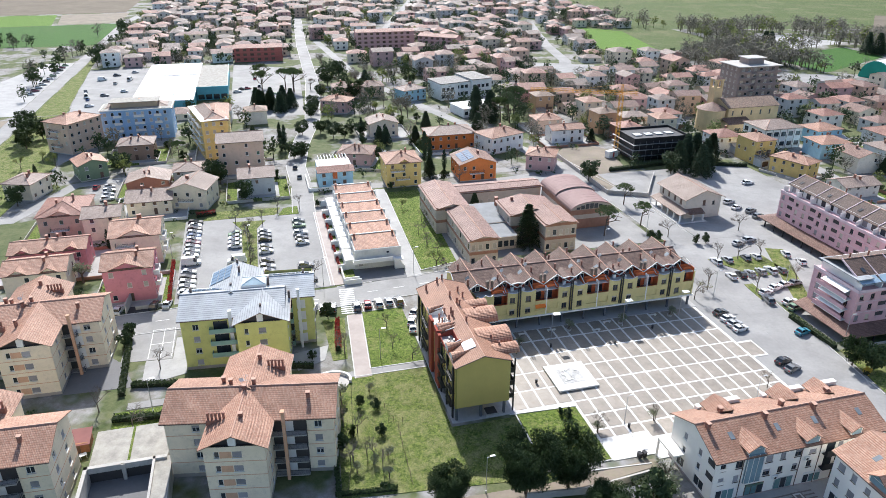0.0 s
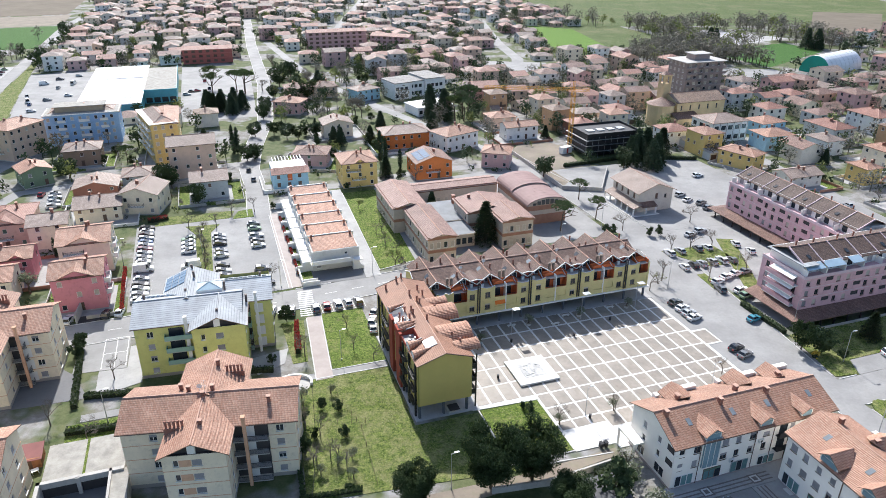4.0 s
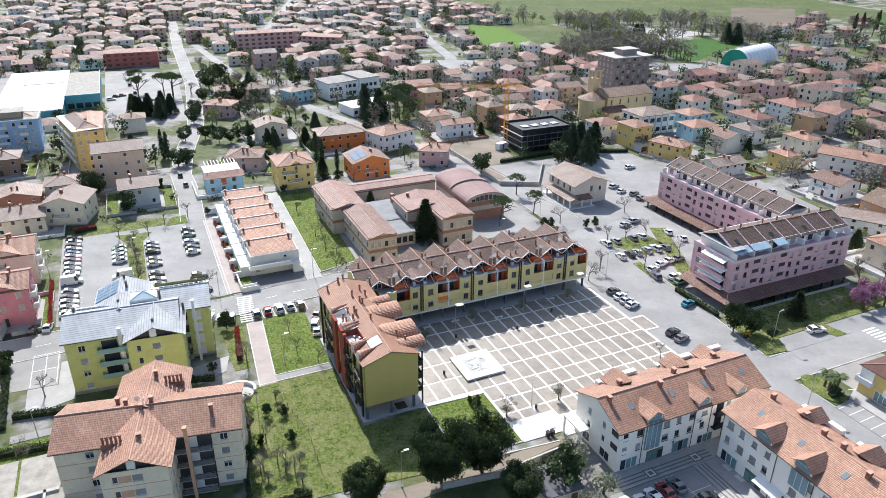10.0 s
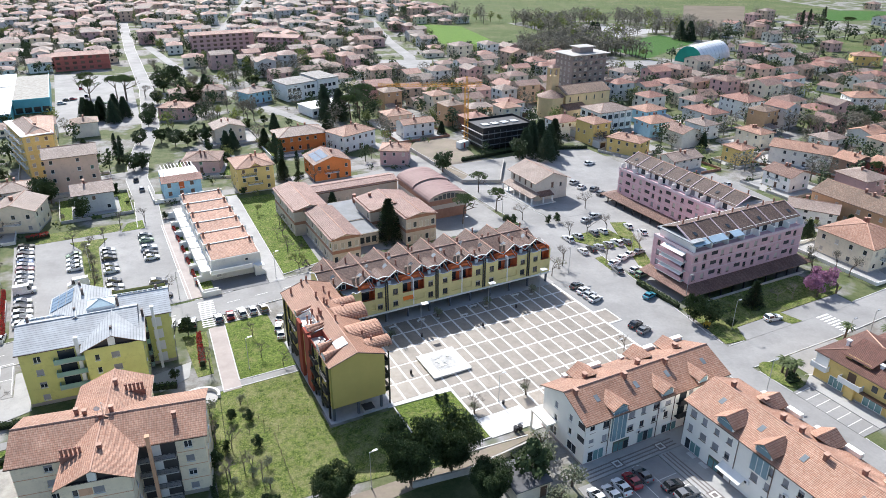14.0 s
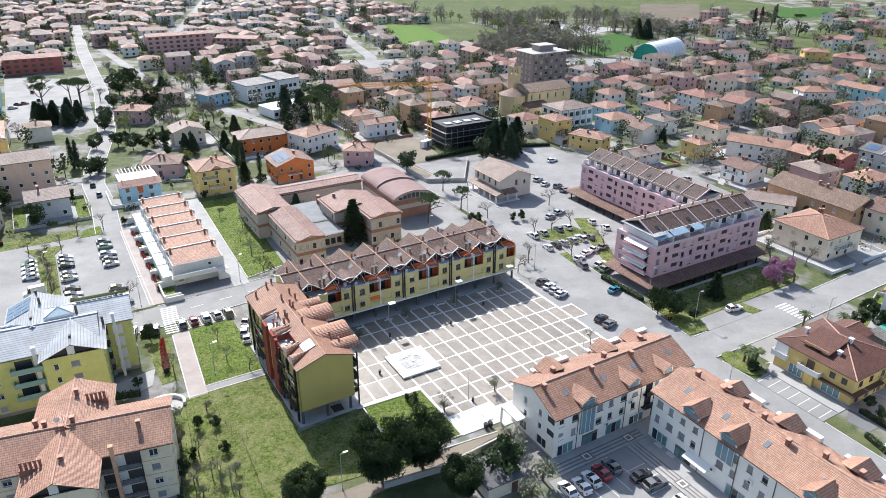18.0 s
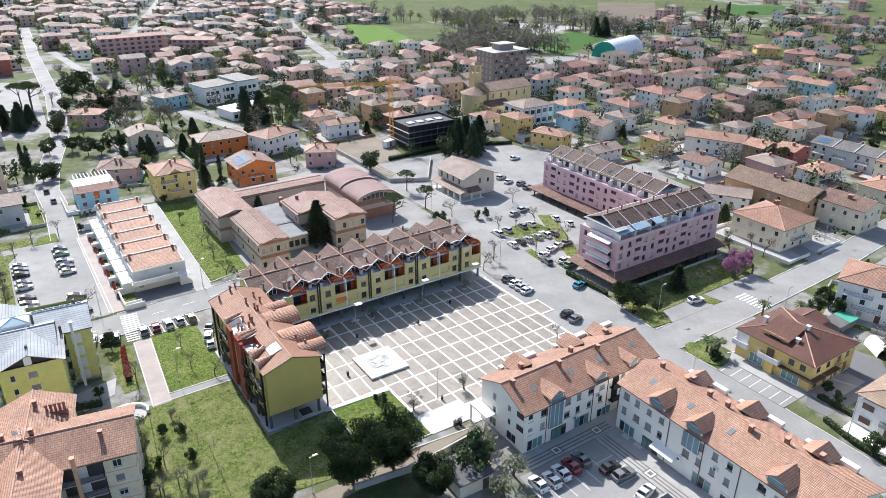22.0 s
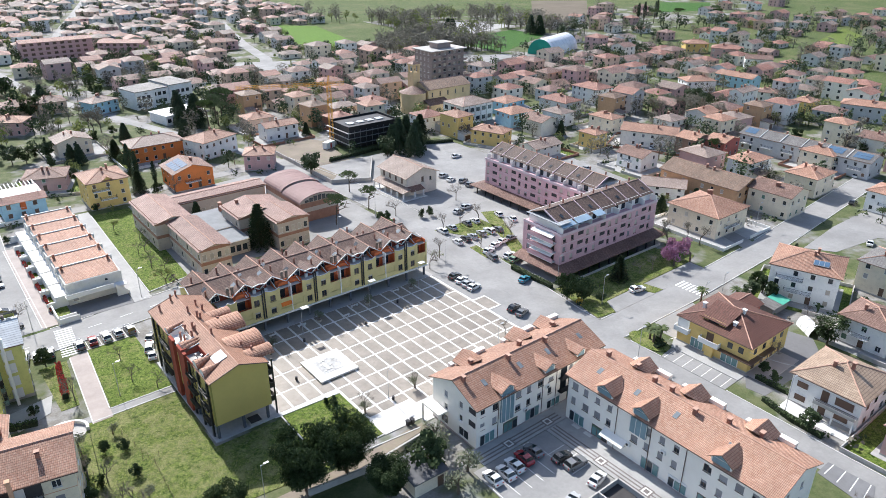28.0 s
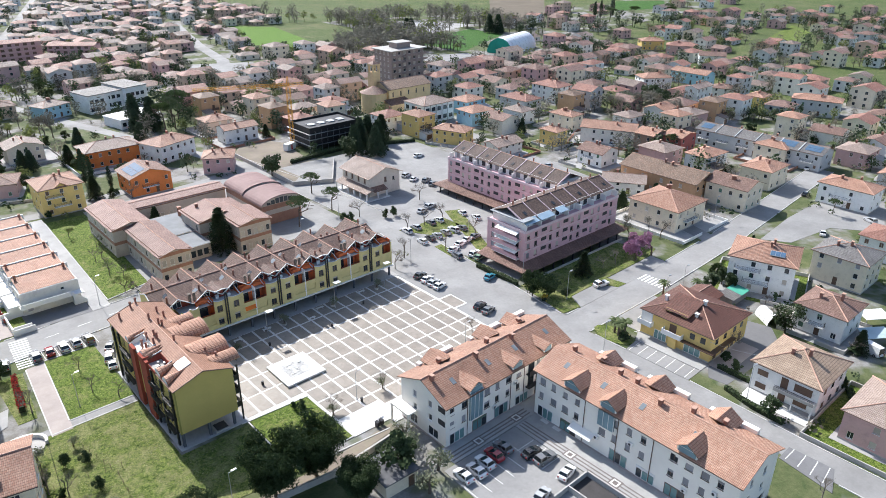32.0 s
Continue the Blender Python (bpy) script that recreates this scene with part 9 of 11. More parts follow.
def tree(kind, label, seed):
    """One tree of its kind, standing at the origin."""
    rng = random.Random(seed)
    root = tagged(new("tree"), label, "tree", kind.replace("_", " ") + " trees")
    wood, crown, tips = Mesh(), Mesh(), []
    leaf = L_OAK
    if kind == "oak_far":
        limbs(wood, rng, Vector((0, 0, 0)), Vector((0, 0, 1)), 2.4, 0.28, 2, tips, 0.6)
        for _ in range(34):
            a, z = rng.uniform(0, math.tau), rng.uniform(2.2, 8.2)
            rad = 3.7 * math.sin(min(1.0, max(0.15, (z - 1.4) / 5.0)) * 1.7) * rng.uniform(0.5, 1.0)
            leaf_cloud(crown, rng, (rad * math.cos(a), rad * math.sin(a), z), rng.uniform(1.0, 1.5), 42, 0.42)
    elif kind == "oak":
        limbs(wood, rng, Vector((0, 0, 0)), Vector((0, 0, 1)), 2.4, 0.28, 3, tips, 0.6)
        for k in range(10):
            leaf_cloud(crown, rng, (1.2 * math.cos(k * 2.4), 1.2 * math.sin(k * 2.4), 3.4 + 0.4 * k), 1.7, 120, 0.3)
        for _ in range(58):
            a, z = rng.uniform(0, math.tau), rng.uniform(2.4, 8.2)
            rad = 3.7 * math.sin(min(1.0, max(0.15, (z - 1.4) / 5.0)) * 1.7) * rng.uniform(0.5, 1.0)
            leaf_cloud(crown, rng, (rad * math.cos(a), rad * math.sin(a), z), rng.uniform(1.0, 1.5), 420, 0.15)
    elif kind == "bush_tree":
        limbs(wood, rng, Vector((0, 0, 0)), Vector((0, 0, 1)), 1.4, 0.16, 2, tips, 0.7)
        for _ in range(24):
            a, z = rng.uniform(0, math.tau), rng.uniform(1.2, 4.6)
            rad = 2.0 * rng.uniform(0.2, 1.0) * (1 - abs(z - 2.8) / 3)
            leaf_cloud(crown, rng, (rad * math.cos(a), rad * math.sin(a), z), rng.uniform(0.6, 0.95), 45, 0.26)
    elif kind == "bare":
        limbs(wood, rng, Vector((0, 0, 0)), Vector((0, 0, 1)), 2.2, 0.15, 4, tips, 0.55)
        for t in tips:
            for _ in range(3):
                e = Vector((rng.gauss(0, 0.6), rng.gauss(0, 0.6), rng.gauss(0.5, 0.4))).normalized()
                crown.tube(t, t + e * rng.uniform(0.4, 0.9), 0.014, 0.006, 3, caps=False)
        leaf = M_TWIG
    elif kind == "spring":
        limbs(wood, rng, Vector((0, 0, 0)), Vector((0, 0, 1)), 2.4, 0.2, 4, tips, 0.55)
        for t in tips:
            leaf_cloud(crown, rng, t, 0.65, 9, 0.17, 1.0)
        leaf = L_SPRING
    elif kind == "bud":
        limbs(wood, rng, Vector((0, 0, 0)), Vector((0, 0, 1)), 3.0, 0.2, 4, tips, 0.5)
        for t in tips:
            leaf_cloud(crown, rng, t, 0.8, 10, 0.13, 1.0)
        leaf = L_BUD
    elif kind == "purple":
        limbs(wood, rng, Vector((0, 0, 0)), Vector((0, 0, 1)), 1.5, 0.18, 4, tips, 0.6)
        for t in tips:
            leaf_cloud(crown, rng, t, 0.6, 22, 0.16, 1.0)
        leaf = L_PURPLE
    elif kind == "olive":
        limbs(wood, rng, Vector((0, 0, 0)), Vector((0, 0, 1)), 1.1, 0.17, 3, tips, 0.75)
        for t in tips:
            leaf_cloud(crown, rng, t, 0.65, 16, 0.14, 0.8)
        leaf = L_OLIVE
    elif kind == "conifer":
        wood.tube((0, 0, 0), (0, 0, 10.5), 0.26, 0.05, 7)
        for k in range(17):
            z = 1.3 + k * 0.55
            R = 3.6 * (1 - k / 18) ** 0.85
            for b in range(9):
                a = math.tau * b / 9 + k * 0.7 + rng.uniform(-0.2, 0.2)
                tip = Vector((R * math.cos(a), R * math.sin(a), z - 0.25 * R))
                wood.tube((0, 0, z), tip, 0.05, 0.015, 3, caps=False)
                for s in (0.45, 0.75, 0.98):
                    leaf_cloud(crown, rng, Vector((0, 0, z)).lerp(tip, s), 0.42 + 0.08 * R, 13, 0.26, 0.4)
        leaf = L_CONIFER
    elif kind == "cypress":
        wood.tube((0, 0, 0), (0, 0, 7.5), 0.16, 0.03, 6)
        for k in range(26):
            z = 0.7 + k * 0.3
            R = 0.85 * math.sin(math.pi * min(1, (k + 5) / 32)) ** 0.8
            a = rng.uniform(0, math.tau)
            leaf_cloud(crown, rng, (R * 0.35 * math.cos(a), R * 0.35 * math.sin(a), z), R, 40, 0.22, 1.0)
        leaf = L_CONIFER
    elif kind == "pine":
        limbs(wood, rng, Vector((0, 0, 0)), Vector((0.05, 0, 1)).normalized(), 5.6, 0.28, 2, tips, 0.8)
        for _ in range(34):
            a, q = rng.uniform(0, math.tau), math.sqrt(rng.random()) * 3.5
            leaf_cloud(crown, rng, (q * math.cos(a), q * math.sin(a), 8.0 + 0.9 * (1 - (q / 3.5) ** 2) + rng.uniform(-0.4, 0.3)), rng.uniform(0.7, 1.0), 70, 0.2, 0.6)
        leaf = L_PINE
    elif kind == "palm":
        wood.tube((0, 0, 0), (0, 0, 3.6), 0.28, 0.2, 8)
        for k in range(26):
            a, up_ = math.tau * k / 26 + rng.uniform(-0.1, 0.1), rng.uniform(0.1, 0.9)
            prev = Vector((0, 0, 3.6))
            d = Vector((math.cos(a), math.sin(a), up_)).normalized()
            for s in range(5):
                nxt = prev + d * 0.42
                side = Vector((-math.sin(a), math.cos(a), 0)) * (0.2 if s < 4 else 0.05)
                crown.face([prev - side, nxt - side, nxt + side, prev + side], 0, [(0, 0), (1, 0), (1, 1), (0, 1)])
                prev, d = nxt, (d + Vector((0, 0, -0.32))).normalized()
        leaf = L_PALM
    part("trunk", wood, M_BARK if kind not in ("bare",) else M_TWIG, root)
    part("crown", crown, leaf, root)
    return root


LABELS = {"oak_far": "dark evergreen garden tree with an uneven crown", "oak": "dense dark evergreen tree with a rounded uneven crown", "bush_tree": "bushy dark green garden tree", "bare": "leafless young tree with grey twigs",
          "spring": "tree with fresh yellow-green spring leaves", "bud": "tall tree with brownish buds", "purple": "tree in purple-pink blossom", "olive": "small grey-green olive tree",
          "conifer": "broad dark conifer with layered branches", "cypress": "slender dark green cypress", "pine": "umbrella pine with a flat dark crown", "palm": "short palm with arching fronds"}
STOCK = {}
tr = random.Random(21)


def plant(kind, x, y, size=1.0, z=0.0):
    """Plants a tree; the first of a kind is built, the others share its meshes."""
    if kind == "oak" and math.hypot(x, y) > 150:
        kind = "oak_far"
    key = (kind, tr.randrange(2))
    m = pose(x, y, z, 0, 0, tr.uniform(0, 360)) @ Matrix.Diagonal((size, size, size * tr.uniform(0.92, 1.1), 1))
    if key not in STOCK:
        STOCK[key] = tree(kind, LABELS[kind], 7 + len(STOCK))
        STOCK[key].matrix_basis = m
        return STOCK[key]
    t = copy_thing(STOCK[key], Matrix.Identity(4))
    t.matrix_basis = m
    return t


def plant_uv(kind, size, *places):
    for u, v in places:
        plant(kind, *at(u, v), size)


# by the lawns and the square
EVERGREEN_SPOTS = []
plant_uv("oak", 1.25, (6.3, -20.2), (13.6, -20.6))
plant_uv("oak", 0.85, (-6.8, -20.2), (16.1, -29.6))
plant_uv("bush_tree", 1.5, (24.5, -29.5))
plant_uv("olive", 1.7, (27.5, -27.5), (29.5, -33), (25, -36), (29.5, -24.0))
plant_uv("bare", 0.72, (24.6, -9.0), (36.4, -9.2), (63.7, -5.7))
plant_uv("olive", 1.0, (24.4, -9.6), (36.2, -9.0))
plant_uv("olive", 1.0, (20.5, 21.2), (34, 24.6), (47, 24.6), (60, 24.6))
plant_uv("bush_tree", 0.36, (20.0, -3.0), (21.4, -3.4), (20.9, -4.4))
plant_uv("bare", 0.75, (-6.5, 27.5), (-6.2, 36.5), (-3.2, 22.4), (-20, -6), (-17.5, -5), (-18.2, 1.5), (-20.5, 4), (-15.4, -9), (15.2, 72), (14.0, 80), (15, 88), (16.2, 96), (13, 76), (12.8, 86))
plant_uv("bush_tree", 0.5, (-16.6, 9.0), (-13.7, 7.6), (-14.0, -0.1), (-19.2, 0.8))
plant_uv("olive", 0.8, (-19.8, -8.7), (-16.7, -7.3), (-13.9, -5.7), (-19.9, 10.5), (-14.7, -11.1), (-14.1, 13.4))
plant_uv("bare", 0.8, (-20.5, -5.5), (-16.4, -6.0), (-20.3, 5.5))
plant_uv("olive", 1.1, (-21.5, 10.5), (-19.8, 13.5))
plant_uv("bush_tree", 0.7, (-21.0, 6.0), (-21.5, -2.5))
plant_uv("bare", 1.0, (-65, 20), (-55, 32), (-27, 13), (-29, 32), (-43.5, 16), (-48, 17), (-17.0, 28), (70.5, 30.5), (-58, 13))
plant_uv("spring", 0.55, (74.5, 33.0), (12.4, 108))
plant_uv("bush_tree", 0.8, (-18.8, 44.0), (-62.5, 46.5), (-63, 43.5), (-40.5, 46.8))
plant_uv("bush_tree", 0.5, (-24, 27.5), (-13.9, 117), (-5, 131), (12.5, 128))
# car parks
plant_uv("bare", 1.0, (-40, 108), (-32, 106), (-27, 115), (-20, 116), (-20, 65))
plant_uv("bud", 0.62, (-36.4, 101), (-36.0, 97), (-36.2, 93), (-35.9, 89), (-36.2, 85), (-36.0, 80), (-36.1, 75))
plant_uv("bare", 1.1, (89, 48), (102, 47), (88, 30), (108, 65), (76.5, 34), (95.5, 48), (100.5, 31), (84.5, 66))
plant_uv("bush_tree", 0.6, (90, 60), (93, 59.5), (78.5, 65.5), (80.5, 64.8))
# east: by the lilac blocks and the crossing
plant_uv("oak", 0.72, (86.4, -3.4), (89.3, -5.6))
plant_uv("bush_tree", 0.6, (92.1, -9.2))
plant_uv("bare", 0.8, (112, -5.5), (116, -6.5))
plant_uv("conifer", 0.72, (104.6, -4.6))
plant_uv("spring", 0.4, (97.5, -4.2))
plant_uv("purple", 1.6, (122.5, -8.6), (126, -6.0), (128.5, -9.5))
plant_uv("bud", 0.75, (140, -1), (140, -5), (133, 1), (136.5, 5))
plant_uv("palm", 0.95, (87.4, -26.8), (88.6, -28.6), (86.8, -28.2), (110.6, -24.4), (118.0, -29))
plant_uv("oak", 0.85, (116, -52))
plant_uv("bush_tree", 0.95, (127, -31), (128.5, -28.5), (125, -34), (122.5, -30.5))
plant_uv("bush_tree", 0.55, (93.6, -52), (94.2, -58), (96, -62), (100, -66), (103.5, -69), (95.2, -49))
plant_uv("bare", 0.9, (97.5, -56), (70.0, -78.5), (137, -30), (100, -47))
plant_uv("palm", 1.5, (256, -11), (257, -6))
# school, church
plant_uv("conifer", 1.15, (41.5, 70.5))
plant_uv("pine", 0.95, (66.5, 71.5))
plant_uv("pine", 0.8, (84.6, 93.5), (81.0, 76.0))
plant_uv("conifer", 1.15, (128, 126), (131, 118), (121, 120), (126, 113), (139, 126), (134, 129))
plant_uv("conifer", 0.6, (34.5, 99.5))
plant_uv("oak", 0.9, (83.5, 118), (117, 118))
# west and north
plant_uv("olive", 2.0, (-78, 78))
plant_uv("oak", 1.1, (-127, 233), (-123, 211), (-126, 222), (-120, 225))
plant_uv("spring", 0.8, (-112, 189), (-118, 182), (-106, 182))
plant_uv("pine", 1.35, (-26, 311), (-9.5, 296))
plant_uv("conifer", 0.95, (-23, 258), (-17, 263), (-27, 256), (-19, 248), (-30, 262))
plant_uv("pine", 1.5, (84, 206), (88, 209))
plant_uv("conifer", 1.3, (72, 219), (78, 215))
plant_uv("cypress", 1.0, (-22, 181), (-20.8, 182.4), (18, 182), (21, 183), (13, 197), (33.5, 155), (36, 143))
plant_uv("cypress", 1.35, (30, 142), (31, 154))
plant_uv("oak", 1.1, (280, 84), (284, 94))
plant_uv("olive", 2.6, (266, 90), (272, 85), (275, 74), (270, 96))
plant_uv("bud", 1.5, (257, 82), (261, 72), (264, 78))
plant_uv("bud", 1.3, (250, 90), (246, 84), (285, 80), (290, 88))
plant_uv("cypress", 1.9, (541, 321), (553, 323), (568, 322), (574, 324))
plant_uv("pine", 1.4, (536, 300), (560, 290), (612, 286), (590, 270))
for u, v, n_, r_ in ((510, 179, 6, 9), (546, 112, 8, 10), (622, 124, 12, 16), (504, 98, 5, 8), (687, 138, 10, 16), (553, 251, 12, 14), (522, 277, 8, 12), (439, 324, 10, 9), (639, 204, 9, 14), (420, 300, 8, 8), (470, 262, 8, 14)):
    for _ in range(n_):
        EVERGREEN_SPOTS.append(at(u + tr.gauss(0, r_), v + tr.gauss(0, r_)))
plant_uv("conifer", 1.4, (330, 344), (338, 348), (398, 320), (404, 316), (410, 322))

# ground on which no shrub grows: streets, car parks, paths
BUSY = [[at(*p) for p in q] for q in ([(-56, 59), (10, 59), (10, 114), (-56, 114)], [(19, 64), (152, 58), (152, 124), (21, 128)], [(88, 3), (122, 6), (122, 64), (88, 64)], [(10, -20), (72, -20), (72, 60), (10, 60)],
        [(25, -85), (84, -85), (84, -20), (25, -20)], [(-135, 180), (-40, 215), (-2, 240), (-2, 384), (-135, 384)], [(-24, -22), (12, -22), (12, 50), (-24, 50)], [(-65, 14), (-20, 14), (-20, 60), (-65, 60)], [(76, -22), (118, -22), (118, -56), (76, -56)], [(80, -24), (150, -24), (150, 8), (80, 8)])]

# gardens north of the car park
plant_uv("conifer", 0.75, (18.2, 181.7), (20.8, 180.7), (33.0, 178.9), (28.6, 135.9), (42.9, 201.0))
plant_uv("conifer", 0.95, (68.3, 207.4), (74.2, 205.1), (62.2, 184.8))
plant_uv("pine", 1.25, (79.3, 203.1), (83.1, 201.6))
plant_uv("oak", 0.75, (3.6, 277.1), (-3.5, 243.3), (-4.0, 204.4), (0.6, 196.2), (5.1, 194.5), (13.0, 197.7), (33.7, 165.5), (-12.0, 204.3), (-14.2, 173.6))
plant_uv("bush_tree", 0.9, (-0.1, 209.4), (9.1, 199.2), (33.4, 210.0), (41.6, 214.1), (14.4, 162.3), (39.7, 137.3), (32.7, 130.9), (11.3, 183.0))
plant_uv("bud", 1.3, (35.7, 220.2), (39.1, 222.7))
plant_uv("spring", 1.0, (26.7, 239.5), (24.4, 232.3))
plant_uv("bare", 1.2, (-0.4, 295.8), (4.5, 293.9), (26.2, 306.7), (46.6, 298.8), (45.6, 304.8), (77.9, 322.8), (82.3, 321.1), (37.9, 128.8), (112.0, 316.2))
plant_uv("oak", 0.8, (-2.8, 252.1), (-5.6, 233.6), (-17.9, 170.6), (-47.8, 152.6), (-45.3, 147.5), (-80.5, 169.8))
plant_uv("cypress", 1.25, (-22.3, 184.2), (-20.6, 182.2))
plant_uv("bush_tree", 0.8, (-13.3, 205.7), (-70.1, 183.9), (-67.0, 195.2), (-60.1, 179.9), (-15.2, 169.6), (-25.9, 146.0), (-84.3, 175.6))
plant_uv("pine", 1.3, (-26.2, 287.6), (-9.6, 290.7), (-13.6, 297.2))
plant_uv("conifer", 0.95, (-24.1, 254.4), (-18.1, 252.0), (-28.4, 256.1), (-13.3, 256.2))
plant_uv("bare", 1.2, (-0.0, 297.0), (-70.8, 210.4), (-65.1, 186.8), (-42.3, 244.3), (-81.0, 235.5))

# trees in gardens between the houses
grow = random.Random(5)
houses_now = list(FOOT)
count = 0
for fx, fy, fr in houses_now:
    dist = math.hypot(fx, fy)
    if dist < 130 or dist > 310 or count > 75:
        continue
    for _ in range(2):
        a = grow.uniform(0, math.tau)
        x, y = fx + (fr + 3.2) * math.cos(a), fy + (fr + 3.2) * math.sin(a)
        if lane_gap(x, y) < 1.2 or any(math.hypot(x - p_, y - q_) < r_ * 0.95 for p_, q_, r_ in FOOT) or any(inside(x, y, p) for p in BUSY) or grow.random() < 0.2:
            continue
        kind = grow.choice(("bush_tree", "bush_tree", "oak", "olive", "bare", "bare", "spring", "conifer", "cypress", "bud", "pine"))
        plant(kind, x, y, grow.uniform(0.55, 1.0) * (0.8 if kind in ("oak", "pine", "conifer") else 1.0))
        count += 1
# the park north of the houses
for k in range(34):
    u, v = grow.uniform(-12, 72), grow.uniform(255, 345)
    x, y = at(u, v)
    if inside(x, y, WOODS[2]) and lane_gap(x, y) > 2:
        plant(grow.choice(("bare", "bud", "oak", "pine", "bud", "conifer")), x, y, grow.uniform(0.9, 1.5))

# woods and far trees, one joined mass
FARWOOD = {"far_woods": (L_BUD, Mesh()), "far_evergreens": (L_OAK, Mesh()), "far_spring_trees": (L_SPRING, Mesh())}


def far_tree(kind, x, y, h, slim=0.3):
    """A far tree: a rounded crown of lumps of small leaves, or a bare one of twigs."""
    g_ = FARWOOD[kind][1]
    d = math.hypot(x, y)
    g_.tube((x, y, 0), (x, y, h * 0.7), 0.025 * h, 0.008 * h, 4, caps=False)
    if kind == "far_woods":
        for _ in range(4):
            a, q = grow.uniform(0, math.tau), grow.uniform(0.1, 0.3) * h
            g_.tube((x, y, h * grow.uniform(0.2, 0.5)), (x + q * math.cos(a), y + q * math.sin(a), h * grow.uniform(0.7, 1.0)), 0.012 * h, 0.003 * h, 3, caps=False)
        leaf_cloud(g_, grow, (x, y, 0.62 * h), 0.36 * h, 120 if d < 480 else 90, 0.075 * h, 1.0, 0.26)
        return
    n_ = 7 if d < 480 else 5
    for k in range(n_):
        a, z = math.tau * k / n_ + grow.uniform(-0.4, 0.4), grow.uniform(0.38, 0.72) * h
        q = slim * h * grow.uniform(0.3, 0.62)
        leaf_cloud(g_, grow, (x + q * math.cos(a), y + q * math.sin(a), z), 0.21 * h, 17, (0.052 if d < 480 else 0.068) * h, 0.9, 0.7)
    leaf_cloud(g_, grow, (x, y, 0.78 * h), 0.2 * h, 14, 0.06 * h, 0.9, 0.7)


def shrub(x, y, h, mat_key):
    leaf_cloud(FARWOOD[mat_key][1], grow, (x, y, h * 0.45), h * 0.55, 15, h * 0.2)


for q, n_ in ((WOODS[0], 800), (WOODS[1], 420), (WOODS[3], 420)):
    xs, ys = [p[0] for p in q], [p[1] for p in q]
    for _ in range(n_):
        x, y = grow.uniform(min(xs), max(xs)), grow.uniform(min(ys), max(ys))
        if inside(x, y, q) and not any(inside(x, y, p) for p in TAKEN if p is not q):
            far_tree(grow.choice(("far_woods", "far_woods", "far_woods", "far_woods", "far_woods", "far_woods", "far_spring_trees")), x, y, grow.uniform(8, 15), 0.4)
for x, y in EVERGREEN_SPOTS:
    if not any(math.hypot(x - p_, y - q_) < r_ for p_, q_, r_ in FOOT):
        far_tree(grow.choice(("far_evergreens", "far_evergreens", "far_woods")), x, y, grow.uniform(7, 14))
# thickets behind the grey terrace
line_ = [(257.4, 230.5), (269.4, 222.2), (284.4, 213.8), (293.9, 193.8)]
for a, b in zip(line_, line_[1:]):
    for k in range(14):
        t_ = (k + grow.random()) / 14
        x, y = a[0] + (b[0] - a[0]) * t_ + grow.gauss(0, 2.5), a[1] + (b[1] - a[1]) * t_ + grow.gauss(0, 2.5)
        far_tree(grow.choice(("far_woods", "far_woods", "far_evergreens", "far_spring_trees")), x, y, grow.uniform(4, 7), 0.45)
for x0, y0 in [(235.0, 255.6), (234.8, 247.7), (238.2, 244.0), (243.8, 243.9)]:
    for k in range(5):
        far_tree(grow.choice(("far_woods", "far_woods", "far_evergreens")), x0 + grow.gauss(0, 4), y0 + grow.gauss(0, 4), grow.uniform(7, 11), 0.45)
# the park round the white school
PARK = [at(*p) for p in ((-4, 205), (60, 190), (112, 205), (150, 290), (120, 350), (6, 350))]
for _ in range(330):
    x, y = grow.uniform(-95, 120), grow.uniform(280, 480)
    if inside(x, y, PARK) and lane_gap(x, y) > 2 and not any(math.hypot(x - p_, y - q_) < r_ for p_, q_, r_ in FOOT):
        far_tree(grow.choice(("far_evergreens", "far_woods", "far_woods", "far_evergreens", "far_spring_trees")), x, y, grow.uniform(5, 12), grow.choice((0.25, 0.35)))
